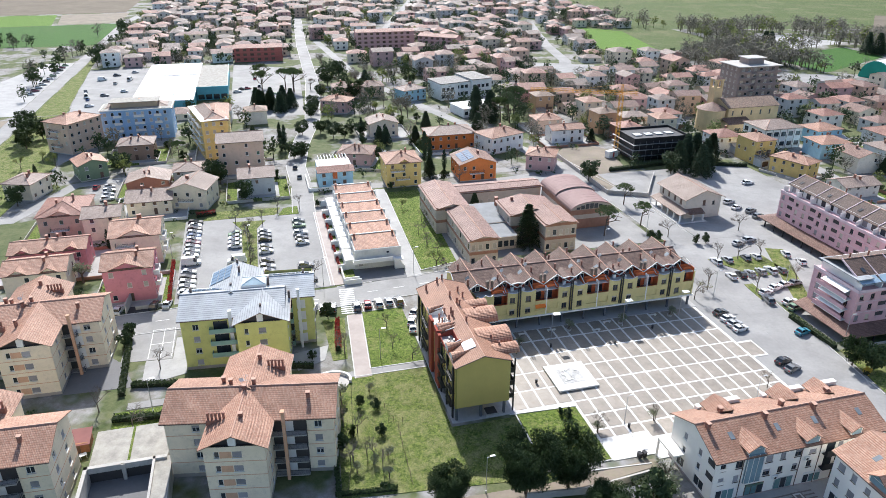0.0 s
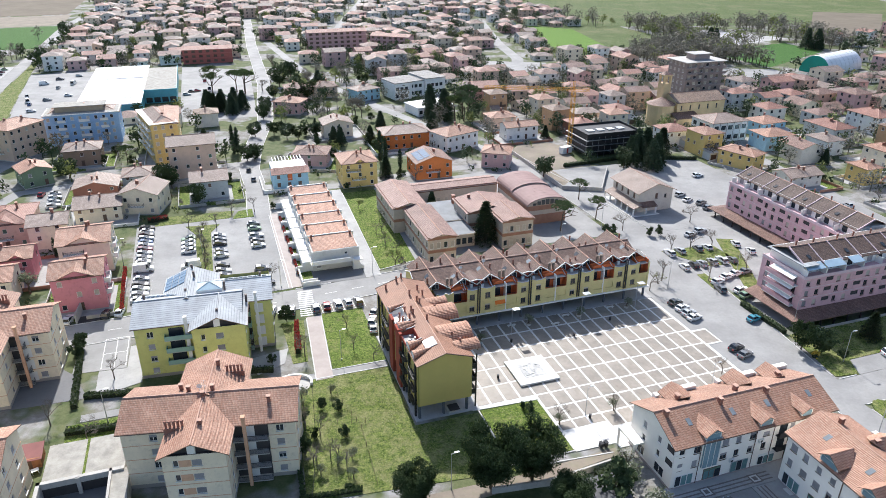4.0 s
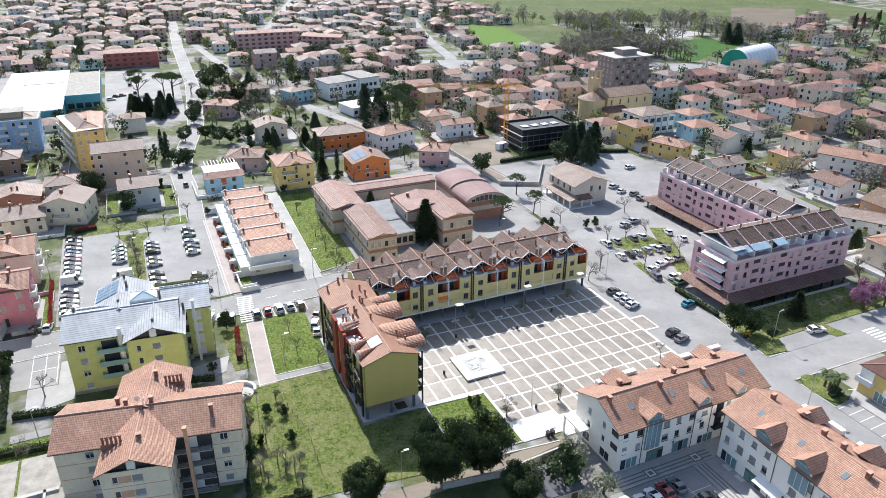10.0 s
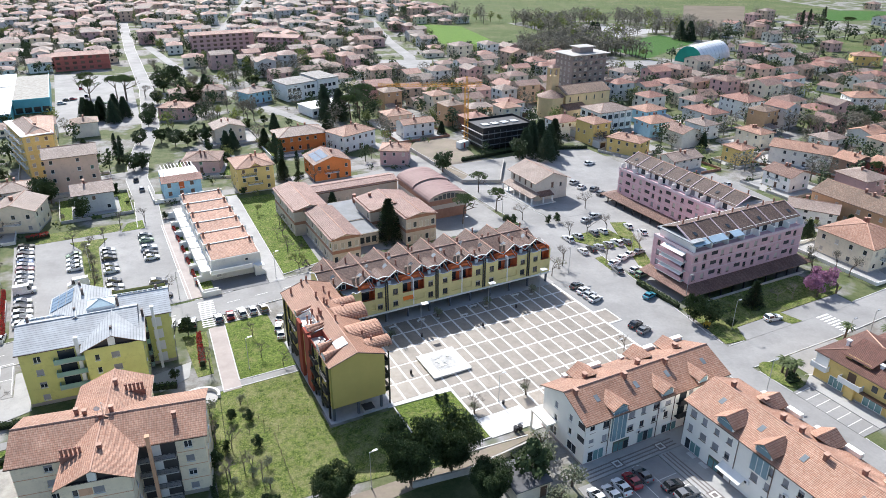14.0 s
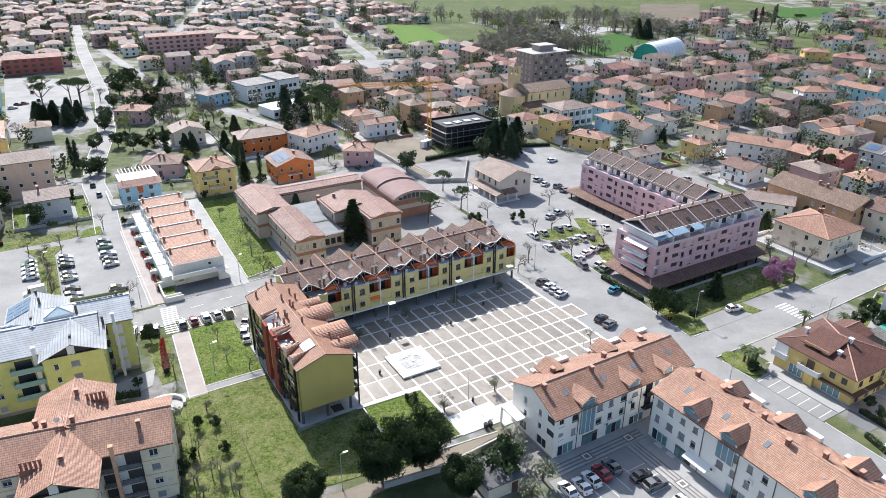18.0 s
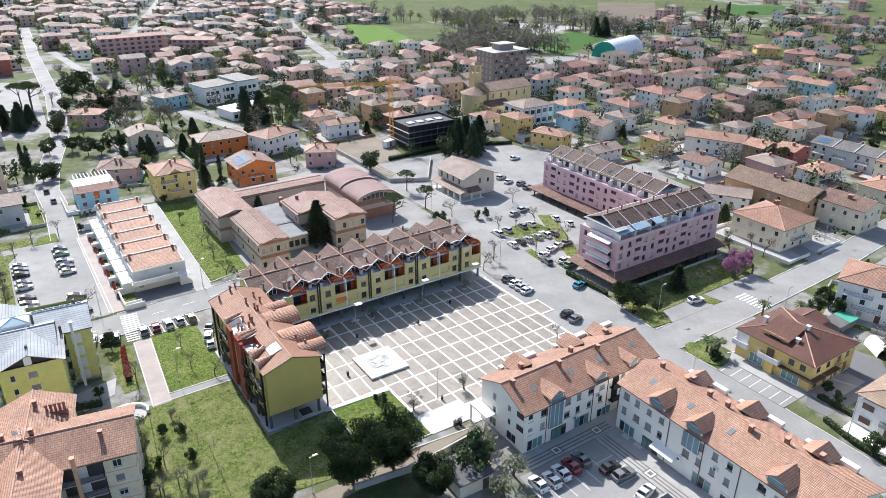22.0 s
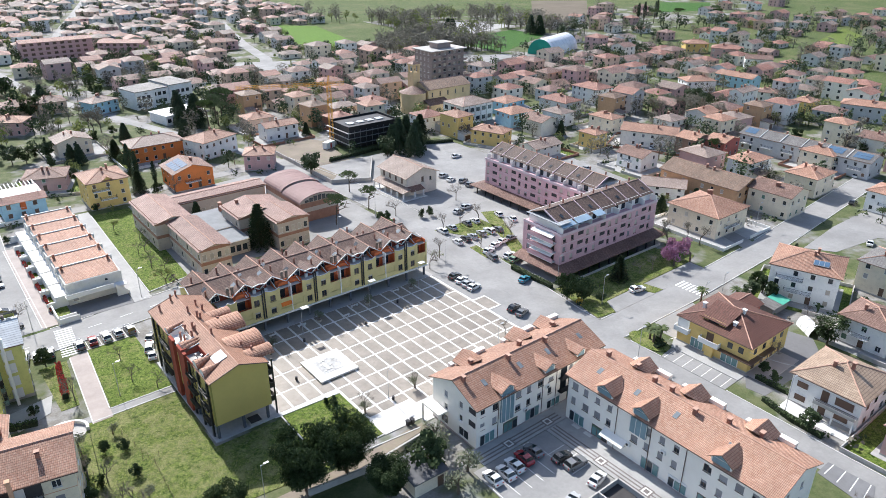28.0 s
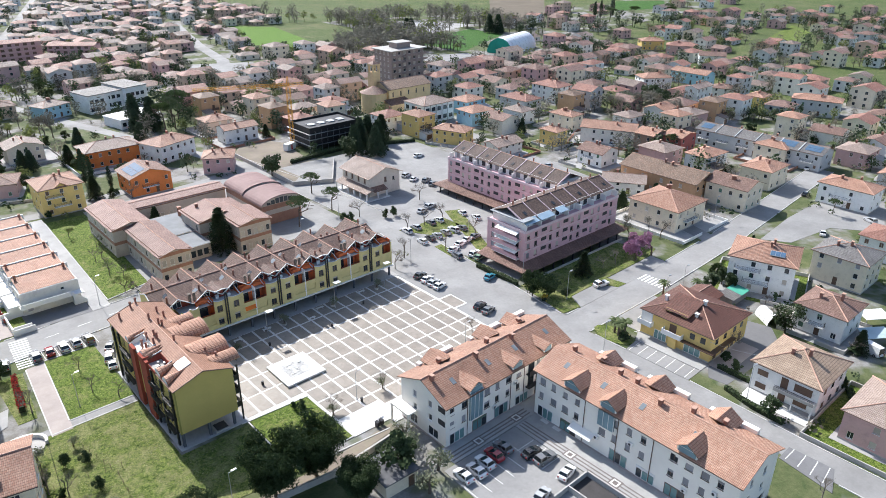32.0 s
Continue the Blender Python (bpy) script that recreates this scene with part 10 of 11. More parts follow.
# thickets along the country road
for (x, y, n_, r_) in ((-318, 528, 7, 14), (-252, 510, 16, 16), (-239, 434, 8, 12), (-267, 601, 10, 16), (-236, 470, 8, 10), (-215, 372, 6, 8), (-232, 400, 6, 10)):
    for _ in range(n_):
        px_, py_ = x + grow.gauss(0, r_ * 0.5), y + grow.gauss(0, r_)
        if lane_gap(px_, py_) > 1:
            far_tree(grow.choice(("far_evergreens", "far_evergreens", "far_woods")), px_, py_, grow.uniform(7, 13))
for fx, fy, fr in FOOT:
    d = math.hypot(fx, fy)
    if d > 250:
        for _ in range(4 if d < 500 else 5 if d < 750 else 4):
            a, e_ = grow.uniform(0, math.tau), grow.uniform(1.5, 6)
            x, y = fx + (fr + e_) * math.cos(a), fy + (fr + e_) * math.sin(a)
            if lane_gap(x, y) > 1 and not any(inside(x, y, p) for p in TAKEN) and not any(math.hypot(x - p_, y - q_) < r_ for p_, q_, r_ in FOOT):
                k_ = grow.choice(("far_woods", "far_evergreens", "far_evergreens", "far_evergreens", "far_spring_trees", "far_woods", "far_woods"))
                far_tree(k_, x, y, grow.uniform(3.5, 10.5), grow.choice((0.3, 0.38, 0.45)))
    if 110 < d < 620:
        for _ in range(9 if d < 350 else 6):
            a, e_ = grow.uniform(0, math.tau), grow.uniform(0.5, 7)
            x, y = fx + (fr + e_) * math.cos(a), fy + (fr + e_) * math.sin(a)
            if lane_gap(x, y) > 0.8 and not any(math.hypot(x - p_, y - q_) < r_ * 0.92 for p_, q_, r_ in FOOT) and not any(inside(x, y, p) for p in BUSY):
                shrub(x, y, grow.uniform(0.8, 2.6), grow.choice(("far_woods", "far_evergreens", "far_evergreens", "far_spring_trees", "far_evergreens")))
for name, (mat, g_) in FARWOOD.items():
    solid(name, g_, mat, {"far_woods": "brownish bare trees and shrubs beyond the town", "far_evergreens": "dark evergreen trees and shrubs between far houses", "far_spring_trees": "fresh green trees and shrubs between houses"}[name], "trees", kind="stuff")


# ---------------------------------------------------------------- hedges and flower beds
def hedge(pts, w, h, mat=L_HEDGE, label="clipped dark green hedge", plan=True, dens=55):
    """A leafy hedge along a line of plan points."""
    pts = [at(*p) if plan else p for p in pts]
    g_ = Mesh()
    for a, b in zip(pts, pts[1:]):
        a, b = Vector(a), Vector(b)
        L_ = (b - a).length
        n_ = Vector((-(b - a).y, (b - a).x)).normalized()
        for k in range(int(L_ * dens)):
            p = a + (b - a) * grow.random() + n_ * grow.uniform(-w / 2, w / 2)
            z = h * (grow.random() ** 0.4)
            q = Vector((p.x, p.y, z))
            e = Vector((grow.gauss(0, 1), grow.gauss(0, 1), grow.gauss(0, 0.8))).normalized()
            f = e.orthogonal().normalized()
            s = grow.uniform(0.12, 0.26)
            g_.face([q - e * s, q + f * s * 0.6, q + e * s, q - f * s * 0.6], 0, [(0, 0), (1, 0), (1, 1), (0, 1)])
    ob = solid("hedge", g_, mat, label, "hedge", group="hedges")
    core = Mesh()
    ribbon(core, pts, w * 0.7, 0.02, h * 0.75)
    part("hedge_core", core, plain("hedge_inside", (0.02, 0.03, 0.012), 0.9), ob)


hedge([(-24, 24.5), (-29, 25.8), (-40, 29)], 1.2, 1.3)
hedge([(-42, 14.0), (-62, 16.4)], 1.6, 1.2)
hedge([(-44, 24), (-60, 27)], 1.5, 1.2)
hedge([(-61.5, 24), (-62.5, 44)], 1.4, 1.2)
hedge([(-18.2, 29.5), (-17.4, 36.0)], 1.4, 1.7, L_RED, "bright red-leaved clipped hedge")
hedge([(-17.5, 37), (-16.8, 42.0)], 1.0, 1.4, L_RED, "bright red-leaved clipped hedge")
hedge([(-55.5, 60), (-56.2, 84)], 0.9, 1.5, L_RED, "bright red-leaved clipped hedge")
hedge([(-46, 118), (-52, 117)], 1.6, 1.6, L_RED, "bright red-leaved clipped hedge")
hedge([(-12.8, 66), (-12.9, 108)], 0.7, 1.1, L_RED, "low reddish clipped hedge", dens=30)
hedge([(87.6, 17), (87.7, 9), (87.9, 3)], 1.4, 1.3)
hedge([(92.2, -49), (92.0, -66)], 1.3, 1.1)
hedge([(104, -70), (99, -73), (92.5, -74)], 1.4, 1.0)
solid("low_wall", ribbon(Mesh(), [at(94.0, 1.9), at(131, 1.9)], 0.25, 0, 0.7), M_CONC, "low pale wall before the shaded shops", "wall")
hedge([(-23.5, -16), (-22, 16)], 0.9, 1.0)
hedge([(86.6, -6.9), (88.0, -6.3)], 1.3, 1.3, L_YEL, "bright yellow flowering shrub", dens=110)
hedge([(85.4, -29.6), (87.4, -30.2), (88.4, -27.6)], 1.6, 1.0, dens=80)
hedge([(86.4, -53.6), (84.6, -60), (84.2, -66)], 1.0, 1.1)
hedge([(24, -24), (30.5, -22.5)], 2.0, 1.5)
hedge([(-16.4, -12.5), (-14, -14.2), (-24, -13)], 0.8, 0.8)
hedge([(150, 118), (122, 128), (96, 126)], 1.4, 1.6)
for q in ([(94, 37), (103.5, 37), (103.5, 49), (87, 49.5)], [(86.6, 26), (89.5, 26), (90, 34), (87.4, 34)], [(94, 22.6), (98, 22), (112, 50), (107.5, 52)], [(85.6, -13.8), (88.4, 2.2), (128, 1.6), (133, -8), (128, -9.5), (93.4, -9.8), (90.8, -14.4)], [(103.6, -9.8), (108, -9.6), (109.2, -14.8), (106, -14.6)]):
    patch("grass_island", M_GRASS_D, q, 0.14, "grassy island in the car park", "lawn")
patch("round_bed", M_GRASS_D, [(86.6 + 3.0 * math.cos(math.tau * k / 14), -27.2 + 4.9 * math.sin(math.tau * k / 14)) for k in range(14)], 0.2, "grassy traffic island with palms", "lawn")
patch("lot_island", M_GRASS_D, [(-38, 72), (-34.2, 72), (-33.8, 103), (-31, 109), (-41, 110), (-38.2, 103)], 0.14, "narrow planted strip between parked cars", "lawn")
patch("corner_lawn", M_GRASS, [(-27, 112), (-20.5, 112), (-20.5, 119), (-25, 118)], 0.12, "small triangle of lawn", "lawn")
patch("corner_lawn", M_GRASS_D, [(-50, 113), (-28, 113), (-26, 119), (-48, 120)], 0.10, "small lawn by the car park", "lawn")

patch("hill_meadow", M_MEADOW, [(300, 40), (900, -90), (1050, 420), (700, 300), (460, 262), (400, 200), (330, 150)], 0.02, "rough grass and gardens on the hillside", "meadow")
patch("north_meadow", M_MEADOW, [(236, 420), (330, 345), (330, 600), (236, 640)], 0.018, "rough meadow beside the woods", "meadow")

# ---------------------------------------------------------------- parked cars
def car_meshes(kind):
    """Body, glass, roof, wheels and lamps of a hatchback, estate or van; x forward, on the ground."""
    L, W, H, hood, cab0, cab1, rear = {"hatch": (4.0, 1.72, 1.48, 0.88, 0.95, -0.35, -1.55), "estate": (4.5, 1.8, 1.56, 0.95, 1.05, -0.55, -2.0), "van": (5.2, 1.98, 2.3, 1.15, 1.75, 1.05, -2.5)}[kind]
    h = L / 2
    # outline of the lower body along the car: x, half width, sill height, shoulder height
    rows = [(-h, 0.74, 0.34, 0.80), (-h + 0.12, 0.86, 0.26, 0.92), (-h + 0.8, 0.9, 0.22, 0.95), (0.2, 0.9, 0.22, 0.93), (cab0, 0.9, 0.22, hood + 0.03), (h - 0.35, 0.86, 0.24, hood - 0.12), (h - 0.06, 0.76, 0.3, hood - 0.24), (h, 0.66, 0.36, 0.52)]
    k = W / 1.8
    body = Mesh()
    sect = [[(x, s * w * k, z) for (s, z) in ((-1, lo), (-1, (lo + hi) / 2 + 0.05), (-0.94, hi), (0.94, hi), (1, (lo + hi) / 2 + 0.05), (1, lo))] for x, w, lo, hi in rows]
    for a, b in zip(sect, sect[1:]):
        for i in range(5):
            body.face([a[i], b[i], b[i + 1], a[i + 1]][::-1])
        body.face([a[5], b[5], b[0], a[0]][::-1])
    body.face(sect[0])
    body.face(sect[-1][::-1])
    w0, w1 = 0.84 * k, 0.66 * k
    z0, z1 = 0.9, H - 0.06
    lo = [(rear, z0), (cab0, z0)]
    hi = [(rear + (0.32 if kind != "van" else 0.1), z1), (cab1 + 0.1, z1)]
    glass = Mesh()
    bl = [(lo[0][0], -w0, z0), (lo[1][0], -w0, z0), (lo[1][0], w0, z0), (lo[0][0], w0, z0)]
    tp = [(hi[0][0], -w1, z1), (hi[1][0], -w1, z1), (hi[1][0], w1, z1), (hi[0][0], w1, z1)]
    for i in range(4):
        j = (i + 1) % 4
        glass.face([bl[i], bl[j], tp[j], tp[i]])
    top = Mesh().slab([(p[0], p[1] * 1.03, z1 + 0.06) for p in tp], 0.07)
    if kind == "van":
        for s in (-1, 1):
            t = [(rear, s * (w0 + 0.015), z0), (0.75, s * (w0 + 0.015), z0), (0.75, s * (w1 + 0.02), z1), (rear + 0.1, s * (w1 + 0.02), z1)]
            top.face(t if s < 0 else t[::-1])
    else:
        for s in (-1, 1):
            for xa, xb in ((cab0 - 0.05, hi[1][0]), (-0.3, -0.3), (rear + 0.1, hi[0][0])):
                top.tube((xa, s * w0 * 1.0, z0), (xb, s * w1 * 1.01, z1), 0.045, n=4)
    wheel = Mesh().tube((0, -0.11, 0), (0, 0.11, 0), 0.32, 0.32, 14)
    wheel.tube((0, -0.118, 0), (0, 0.118, 0), 0.19, 0.19, 10, 1)
    lamp = Mesh().box(-0.05, -0.2, -0.08, 0.05, 0.2, 0.08)
    return dict(body=body.mesh("body"), glass=glass.mesh("glazing"), top=top.mesh("roof"), wheel=wheel.mesh("wheel"), lamp=lamp.mesh("lamp"), h=h, k=k, lift=hood)


NAMES = {"white": (0.80, 0.80, 0.79), "silver": (0.50, 0.51, 0.52), "grey": (0.18, 0.185, 0.19), "black": (0.02, 0.021, 0.024), "red": (0.34, 0.02, 0.03), "blue": (0.03, 0.09, 0.24), "teal": (0.05, 0.27, 0.36),
         "green": (0.25, 0.36, 0.22), "burgundy": (0.16, 0.03, 0.05)}
CARS = {}


def car(kind, colour, m, lamps=True, group="parked cars"):
    key = (kind, colour, lamps)
    if key in CARS:
        return copy_thing(CARS[key], m)
    d = cached(("car", kind), lambda: car_meshes(kind))
    root = tagged(new("car" if kind != "van" else "van"), f"{colour} {'delivery van' if kind == 'van' else 'estate car' if kind == 'estate' else 'hatchback car'} parked on the asphalt", "car" if kind != "van" else "van", group)
    root.matrix_basis = m
    col = (*NAMES[colour], 1)
    b = part("body", d["body"], M_PAINT, root)
    t = part("roof", d["top"], M_PAINT, root)
    b.color = t.color = col
    part("glazing", d["glass"], M_CARGLASS, root)
    for x in (-d["h"] * 0.62, d["h"] * 0.64):
        for s in (-1, 1):
            part("wheel", d["wheel"], [M_TYRE, M_RIM], root, m=pose(x, s * 0.82 * d["k"], 0.32))
    CARS[key] = root
    if not lamps:
        return root
    for s in (-1, 1):
        part("headlamp", d["lamp"], M_LAMP_W, root, m=pose(d["h"] - 0.09, s * 0.5 * d["k"], d["lift"] - 0.27, 0, 0, s * 12))
    if "tail" not in d:
        d["tail"] = Mesh().box(-0.05, -0.14, -0.13, 0.05, 0.14, 0.13).mesh("tail_lamp")
    for s in (-1, 1):
        part("tail_lamp", d["tail"], M_LAMP_R, root, m=pose(-d["h"] + 0.04, s * 0.6 * d["k"], 0.74))
    return root


crng = random.Random(9)


def park(u, v, turn, colour=None, kind=None, z=0.06):
    colour = colour or crng.choice(("white", "white", "white", "silver", "silver", "grey", "grey", "black", "black", "blue", "red", "burgundy", "green"))
    kind = kind or crng.choice(("hatch", "hatch", "estate"))
    car(kind, colour, spot(u, v, turn + crng.uniform(-3, 3), z), v < 55 and u < 125)


# west car park, by columns
for v, c in ((111.2, None), (108.6, "white"), (105.8, "black"), (103, "silver"), (100.4, None), (97.8, "white"), (95.2, "burgundy"), (92.4, "silver"), (89.4, "silver"), (86.8, "white"), (76.2, "silver"), (72.8, "black"), (70.2, "white"), (67.2, "silver"), (64.6, "white")):
    park(-51.9, v, 0, c)
park(-51.6, 82.0, 0, "white", "van")
for v, c in ((99.2, "green"), (96.4, "white"), (93.4, "white"), (90.4, "white")):
    park(-40.2, v, 180, c)
park(-39.6, 80.2, 180, "white", "van")
for v, c in ((98.6, "silver"), (95.8, "grey"), (93.0, "black"), (87.4, "grey"), (84.6, "white"), (78.0, "black"), (74.4, "silver"), (71.6, "grey")):
    park(-31.6, v, 0, c)
for v, c in ((105.0, "grey"), (101.2, "green"), (95.4, "white"), (91.6, "black"), (88.4, "white"), (64.2, "black")):
    park(-21.2, v, 0, c)
park(-21.5, 72.8, 0, "grey", "estate")
# along the street
for u, c in ((-11.5, "grey"), (-8.8, "red"), (-6.1, "white"), (-3.6, "silver"), (-1.1, "grey")):
    park(u, 47.4, 88, c)
park(1.6, 41.2, 60, "grey", z=0.02)
park(0.0, 37.2, 70, "white", z=0.02)
park(-0.5, 34.0, 80, "white", z=0.02)
for u, v, c in ((-21.2, 49.2, "white"), (-19.0, 48.2, "silver"), (-16.7, 47.8, "grey")):
    park(u - 0.5, v, 80, c)
for u, c in ((-66.9, "white"), (-69.9, "black"), (-58.8, "black"), (-55.9, "white")):
    park(u, 59.9, 80, c, z=0.01)
# east car park
for u, v, r, c in ((88.0, 47.1, 85, "white"), (91.7, 47.3, 85, "silver"), (97.4, 47.1, 85, "grey"), (100.6, 47.0, 85, "white"), (86.6, 38.3, 85, "white"), (89.7, 38.5, 85, "black"),
                   (92.4, 38.5, 85, "silver"), (95.9, 38.7, 85, "silver"), (99.0, 38.7, 85, "white"), (101.7, 37.9, 85, "grey"), (89.5, 28.4, 12, "white"), (93.6, 30.0, 12, "white"), (97.2, 30.8, 12, "white"),
                   (100.4, 31.0, 12, "grey"), (87.6, 25.0, 80, "grey"), (92.2, 22.6, 10, "white"), (91.7, 20.0, 8, "green"), (110.8, 41.2, 75, "white"), (109.9, 46.5, 75, "white"), (101.5, 56.1, 10, "silver"), (106.2, 57.6, 10, "silver")):
    park(u, v, r, c)
park(85.3, 10.1, 15, "teal", "hatch")
for v, c in ((15.0, "white"), (17.2, "silver"), (19.7, "white"), (22.5, "black")):
    park(72.4, v, 12, c, z=0.02)
for v, c in ((1.2, "black"), (-1.6, "grey")):
    park(73.0, v, 12, c, z=0.02)
park(103.5, -11.2, -12, "white", "estate", z=0.08)
# behind the shops
for u, v, c in ((41.2, -36.7, "grey"), (38.7, -37.0, "red"), (36.2, -37.3, "white"), (33.8, -37.7, "white"), (31.3, -37.2, "white")):
    park(u, v, 86, c)
for u, v, r, c in ((43.9, -40.9, -4, "black"), (44.6, -43.3, -4, "grey"), (44.6, -48.0, 8, "white"), (37.6, -48.6, 12, "silver")):
    park(u, v, r, c)
# farther off
for u, v, r, c in ((236.5, -6.1, 10, "white"), (242.3, -4.7, 10, "black"), (207.9, -17.7, 0, "black"), (260.4, -13.7, 40, "white"), (178.6, -35, 20, "white"), (199.6, -40.7, 60, "silver"),
                   (118.7, 80.8, 20, "white"), (121.4, 77.2, 20, "grey"), (120.8, 72.7, 20, "grey"), (123.1, 70.2, 20, "black"), (137.7, 100.8, 0, "white"), (119.4, 85.9, 20, "silver"),
                   (-81.6, 140.2, 10, "white"), (-82.0, 144.2, 10, "silver"), (-82.3, 148.2, 10, "white"), (-82.8, 152.4, 10, "silver"), (-87, 153, 80, "red"), (-17.6, 147, 90, "grey"), (-18.4, 158, 85, "black"),
                   (-121, 140, 30, "grey"), (147, 46, 90, "black"), (208, 60, 0, "white"), (166, 60, 80, "silver")):
    park(u, v, r, c)
for k in range(11):
    park(-146.5, 318 + k * 8.6, 0)
park(-116.1, 349.5, 15, "white", "van")
park(-100.5, 346, 80, "white", "van")
park(-119.5, 318, 100, "grey", "estate")
park(-117.0, 305, 100, "white", "van")
park(121.9, -67.6, 70, "white", "van", z=0.0)
for k in range(16):
    u, v = (crng.uniform(-116, -96), crng.uniform(270, 380)) if k % 2 else (crng.uniform(-40, -12), crng.uniform(280, 350))
    park(u, v, crng.choice((0, 90)))

# ---------------------------------------------------------------- courts and small structures west of the lawn
patch("flats_court", M_PAVE, [(-58.2, 26.5), (-49.6, 29.2), (-50.4, 44), (-52.6, 44), (-52.8, 35.4), (-58.3, 35.8)], 0.09, "white glaring paved court beside the flats", "yard")
patch("flats_parking", M_ASPH, [(-63.4, 36.5), (-53, 35.6), (-52.8, 49.2), (-63.4, 49.2)], 0.06, "grey asphalt parking court with worn lines", "car park")
patch("flats_yard", M_ASPH_D, [(-75, 27.6), (-59.4, 26.8), (-63, 36), (-67, 41), (-74, 38)], 0.05, "dark asphalt yard behind the flats", "yard")
patch("flats_terrace", M_PAVE, [(-28.6, 30.6), (-20, 32.4), (-21.4, 26.8), (-27.2, 24.2)], 0.08, "pale paved garden terrace", "yard")
patch("flats_garden", M_GRASS_D, [(-19.8, 26), (-16.6, 26), (-15, 43.4), (-20.2, 43.4)], 0.07, "dry strip of garden by the path", "garden")
patch("flats_lawn", M_GRASS, [(-62, 14), (-26, 12), (-24, 18.8), (-62, 18.8)], 0.06, "green strip beside the footpath", "lawn")
for a, b in (((-58.0, 36.6), (-58.0, 48.6)), ((-55.5, 36.6), (-55.5, 48.6)), ((-53.2, 36.6), (-53.2, 48.6)), ((-58, 42.4), (-53.2, 42.4)), ((-58, 48.6), (-53.2, 48.6))):
    solid("bay_line", ribbon(Mesh(), [at(*a), at(*b)], 0.14, 0.058, 0.066), M_MARK, "worn white bay line", "road marking", kind="structure")

gar = thing("garage", "sunken concrete garage, gravel roof, openings painted dark for shade", "garage", spot(-63, -7))
part("roof_deck", Mesh().box(0, 7.5, 0, 12.5, 17, 2.9), M_GRAVEL, gar, "gravel roof of the garage")
part("side_deck", Mesh().box(10.6, -4, 0, 13.2, 7.5, 2.9), M_GRAVEL, gar)
part("front_beam", Mesh().box(-0.6, 6.8, 2.2, 12.4, 7.5, 3.3), M_CONC, gar)
part("side_wall", Mesh().box(-0.6, -6, 0, 0, 7.5, 3.3), M_CONC, gar)
part("side_wall", Mesh().box(10.2, -6, 0, 10.6, 7.5, 3.3), M_CONC, gar)
part("pier", Mesh().box(5.2, 6.6, 0, 5.8, 7.0, 3.3), M_CONC, gar)
# closed dark panel, interior shade of the garage put into its colour
part("dark_opening", Mesh().box(0, 7.2, 0, 10.2, 7.45, 2.2), M_RECESS_SHADE, gar)
part("drive", Mesh().box(0, -6, 0, 10.2, 7.2, 0.06), M_ASPH_D, gar)
part("grass_joint", Mesh().box(6.0, 7.6, 2.9, 6.4, 17, 3.0), M_GRASS, gar)
hut = thing("garden_hut", "wooden garden hut with a dark red roof", "garden hut", spot(-68.2, 8.6))
part("wall", Mesh().box(0, 0, 0, 3.6, 3.4, 2.0), plain("hut_wood", (0.34, 0.15, 0.07), 0.8, 0.2, 0.8, 8), hut)
part("roof", Mesh().slab([(-0.3, -0.3, 1.9), (3.9, -0.3, 1.9), (3.9, 3.7, 2.6), (-0.3, 3.7, 2.6)], 0.1), plain("hut_roof", (0.25, 0.10, 0.09), 0.8), hut)
part("door", Mesh().box(1.2, -0.05, 0, 2.2, 0, 1.8), M_FRAME_B, hut)
for k, (u, v, c) in enumerate(((-66.6, 6.4, (0.7, 0.2, 0.05)), (-65.4, 7.2, (0.8, 0.8, 0.78)), (-67.4, 5.4, (0.75, 0.72, 0.7)))):
    t = thing("garden_table", "small plastic garden table by the hut", "table", spot(u, v, 20 * k), "garden tables")
    part("top", Mesh().box(-0.6, -0.45, 0.68, 0.6, 0.45, 0.74), plain(f"plastic_{k}", c, 0.5), t)
    for x in (-0.5, 0.42):
        for y in (-0.38, 0.3):
            part("leg", Mesh().box(x, y, 0, x + 0.08, y + 0.08, 0.68), plain(f"plastic_{k}", c, 0.5), t)

ring = thing("stone_bench", "curved white stone bench wall round a small paved circle", "seat wall", spot(-20.8, 18.2))
pts = [(3.7 * math.cos(a), 3.0 * math.sin(a)) for a in [radians(-20 + 250 * i / 18) for i in range(19)]]
part("seat_wall", ribbon(Mesh(), pts, 0.5, 0, 0.8), M_STONE, ring)
part("floor", Mesh().prism([(3.5 * math.cos(math.tau * i / 20), 2.8 * math.sin(math.tau * i / 20)) for i in range(20)], 0.02, 0.11), M_CONC, ring)
# garden fence between the flats and the lawn
fence = thing("fence", "thin dark wire fence with posts along the garden", "fence", spot(0, 0))
line = [(-17.4, 15.5), (-19.6, -3), (-22.0, -13.5)]
for a, b in zip(line, line[1:]):
    n = int(math.dist(a, b) / 2)
    for i in range(n + 1):
        u, v = a[0] + (b[0] - a[0]) * i / n, a[1] + (b[1] - a[1]) * i / n
        part("post", Mesh().tube((u, v, 0), (u, v, 1.2), 0.03, n=5), M_DARKMETAL, fence)
    part("wire", Mesh().tube((*a, 1.15), (*b, 1.15), 0.015, n=3).tube((*a, 0.7), (*b, 0.7), 0.012, n=3).tube((*a, 0.3), (*b, 0.3), 0.012, n=3), M_DARKMETAL, fence)

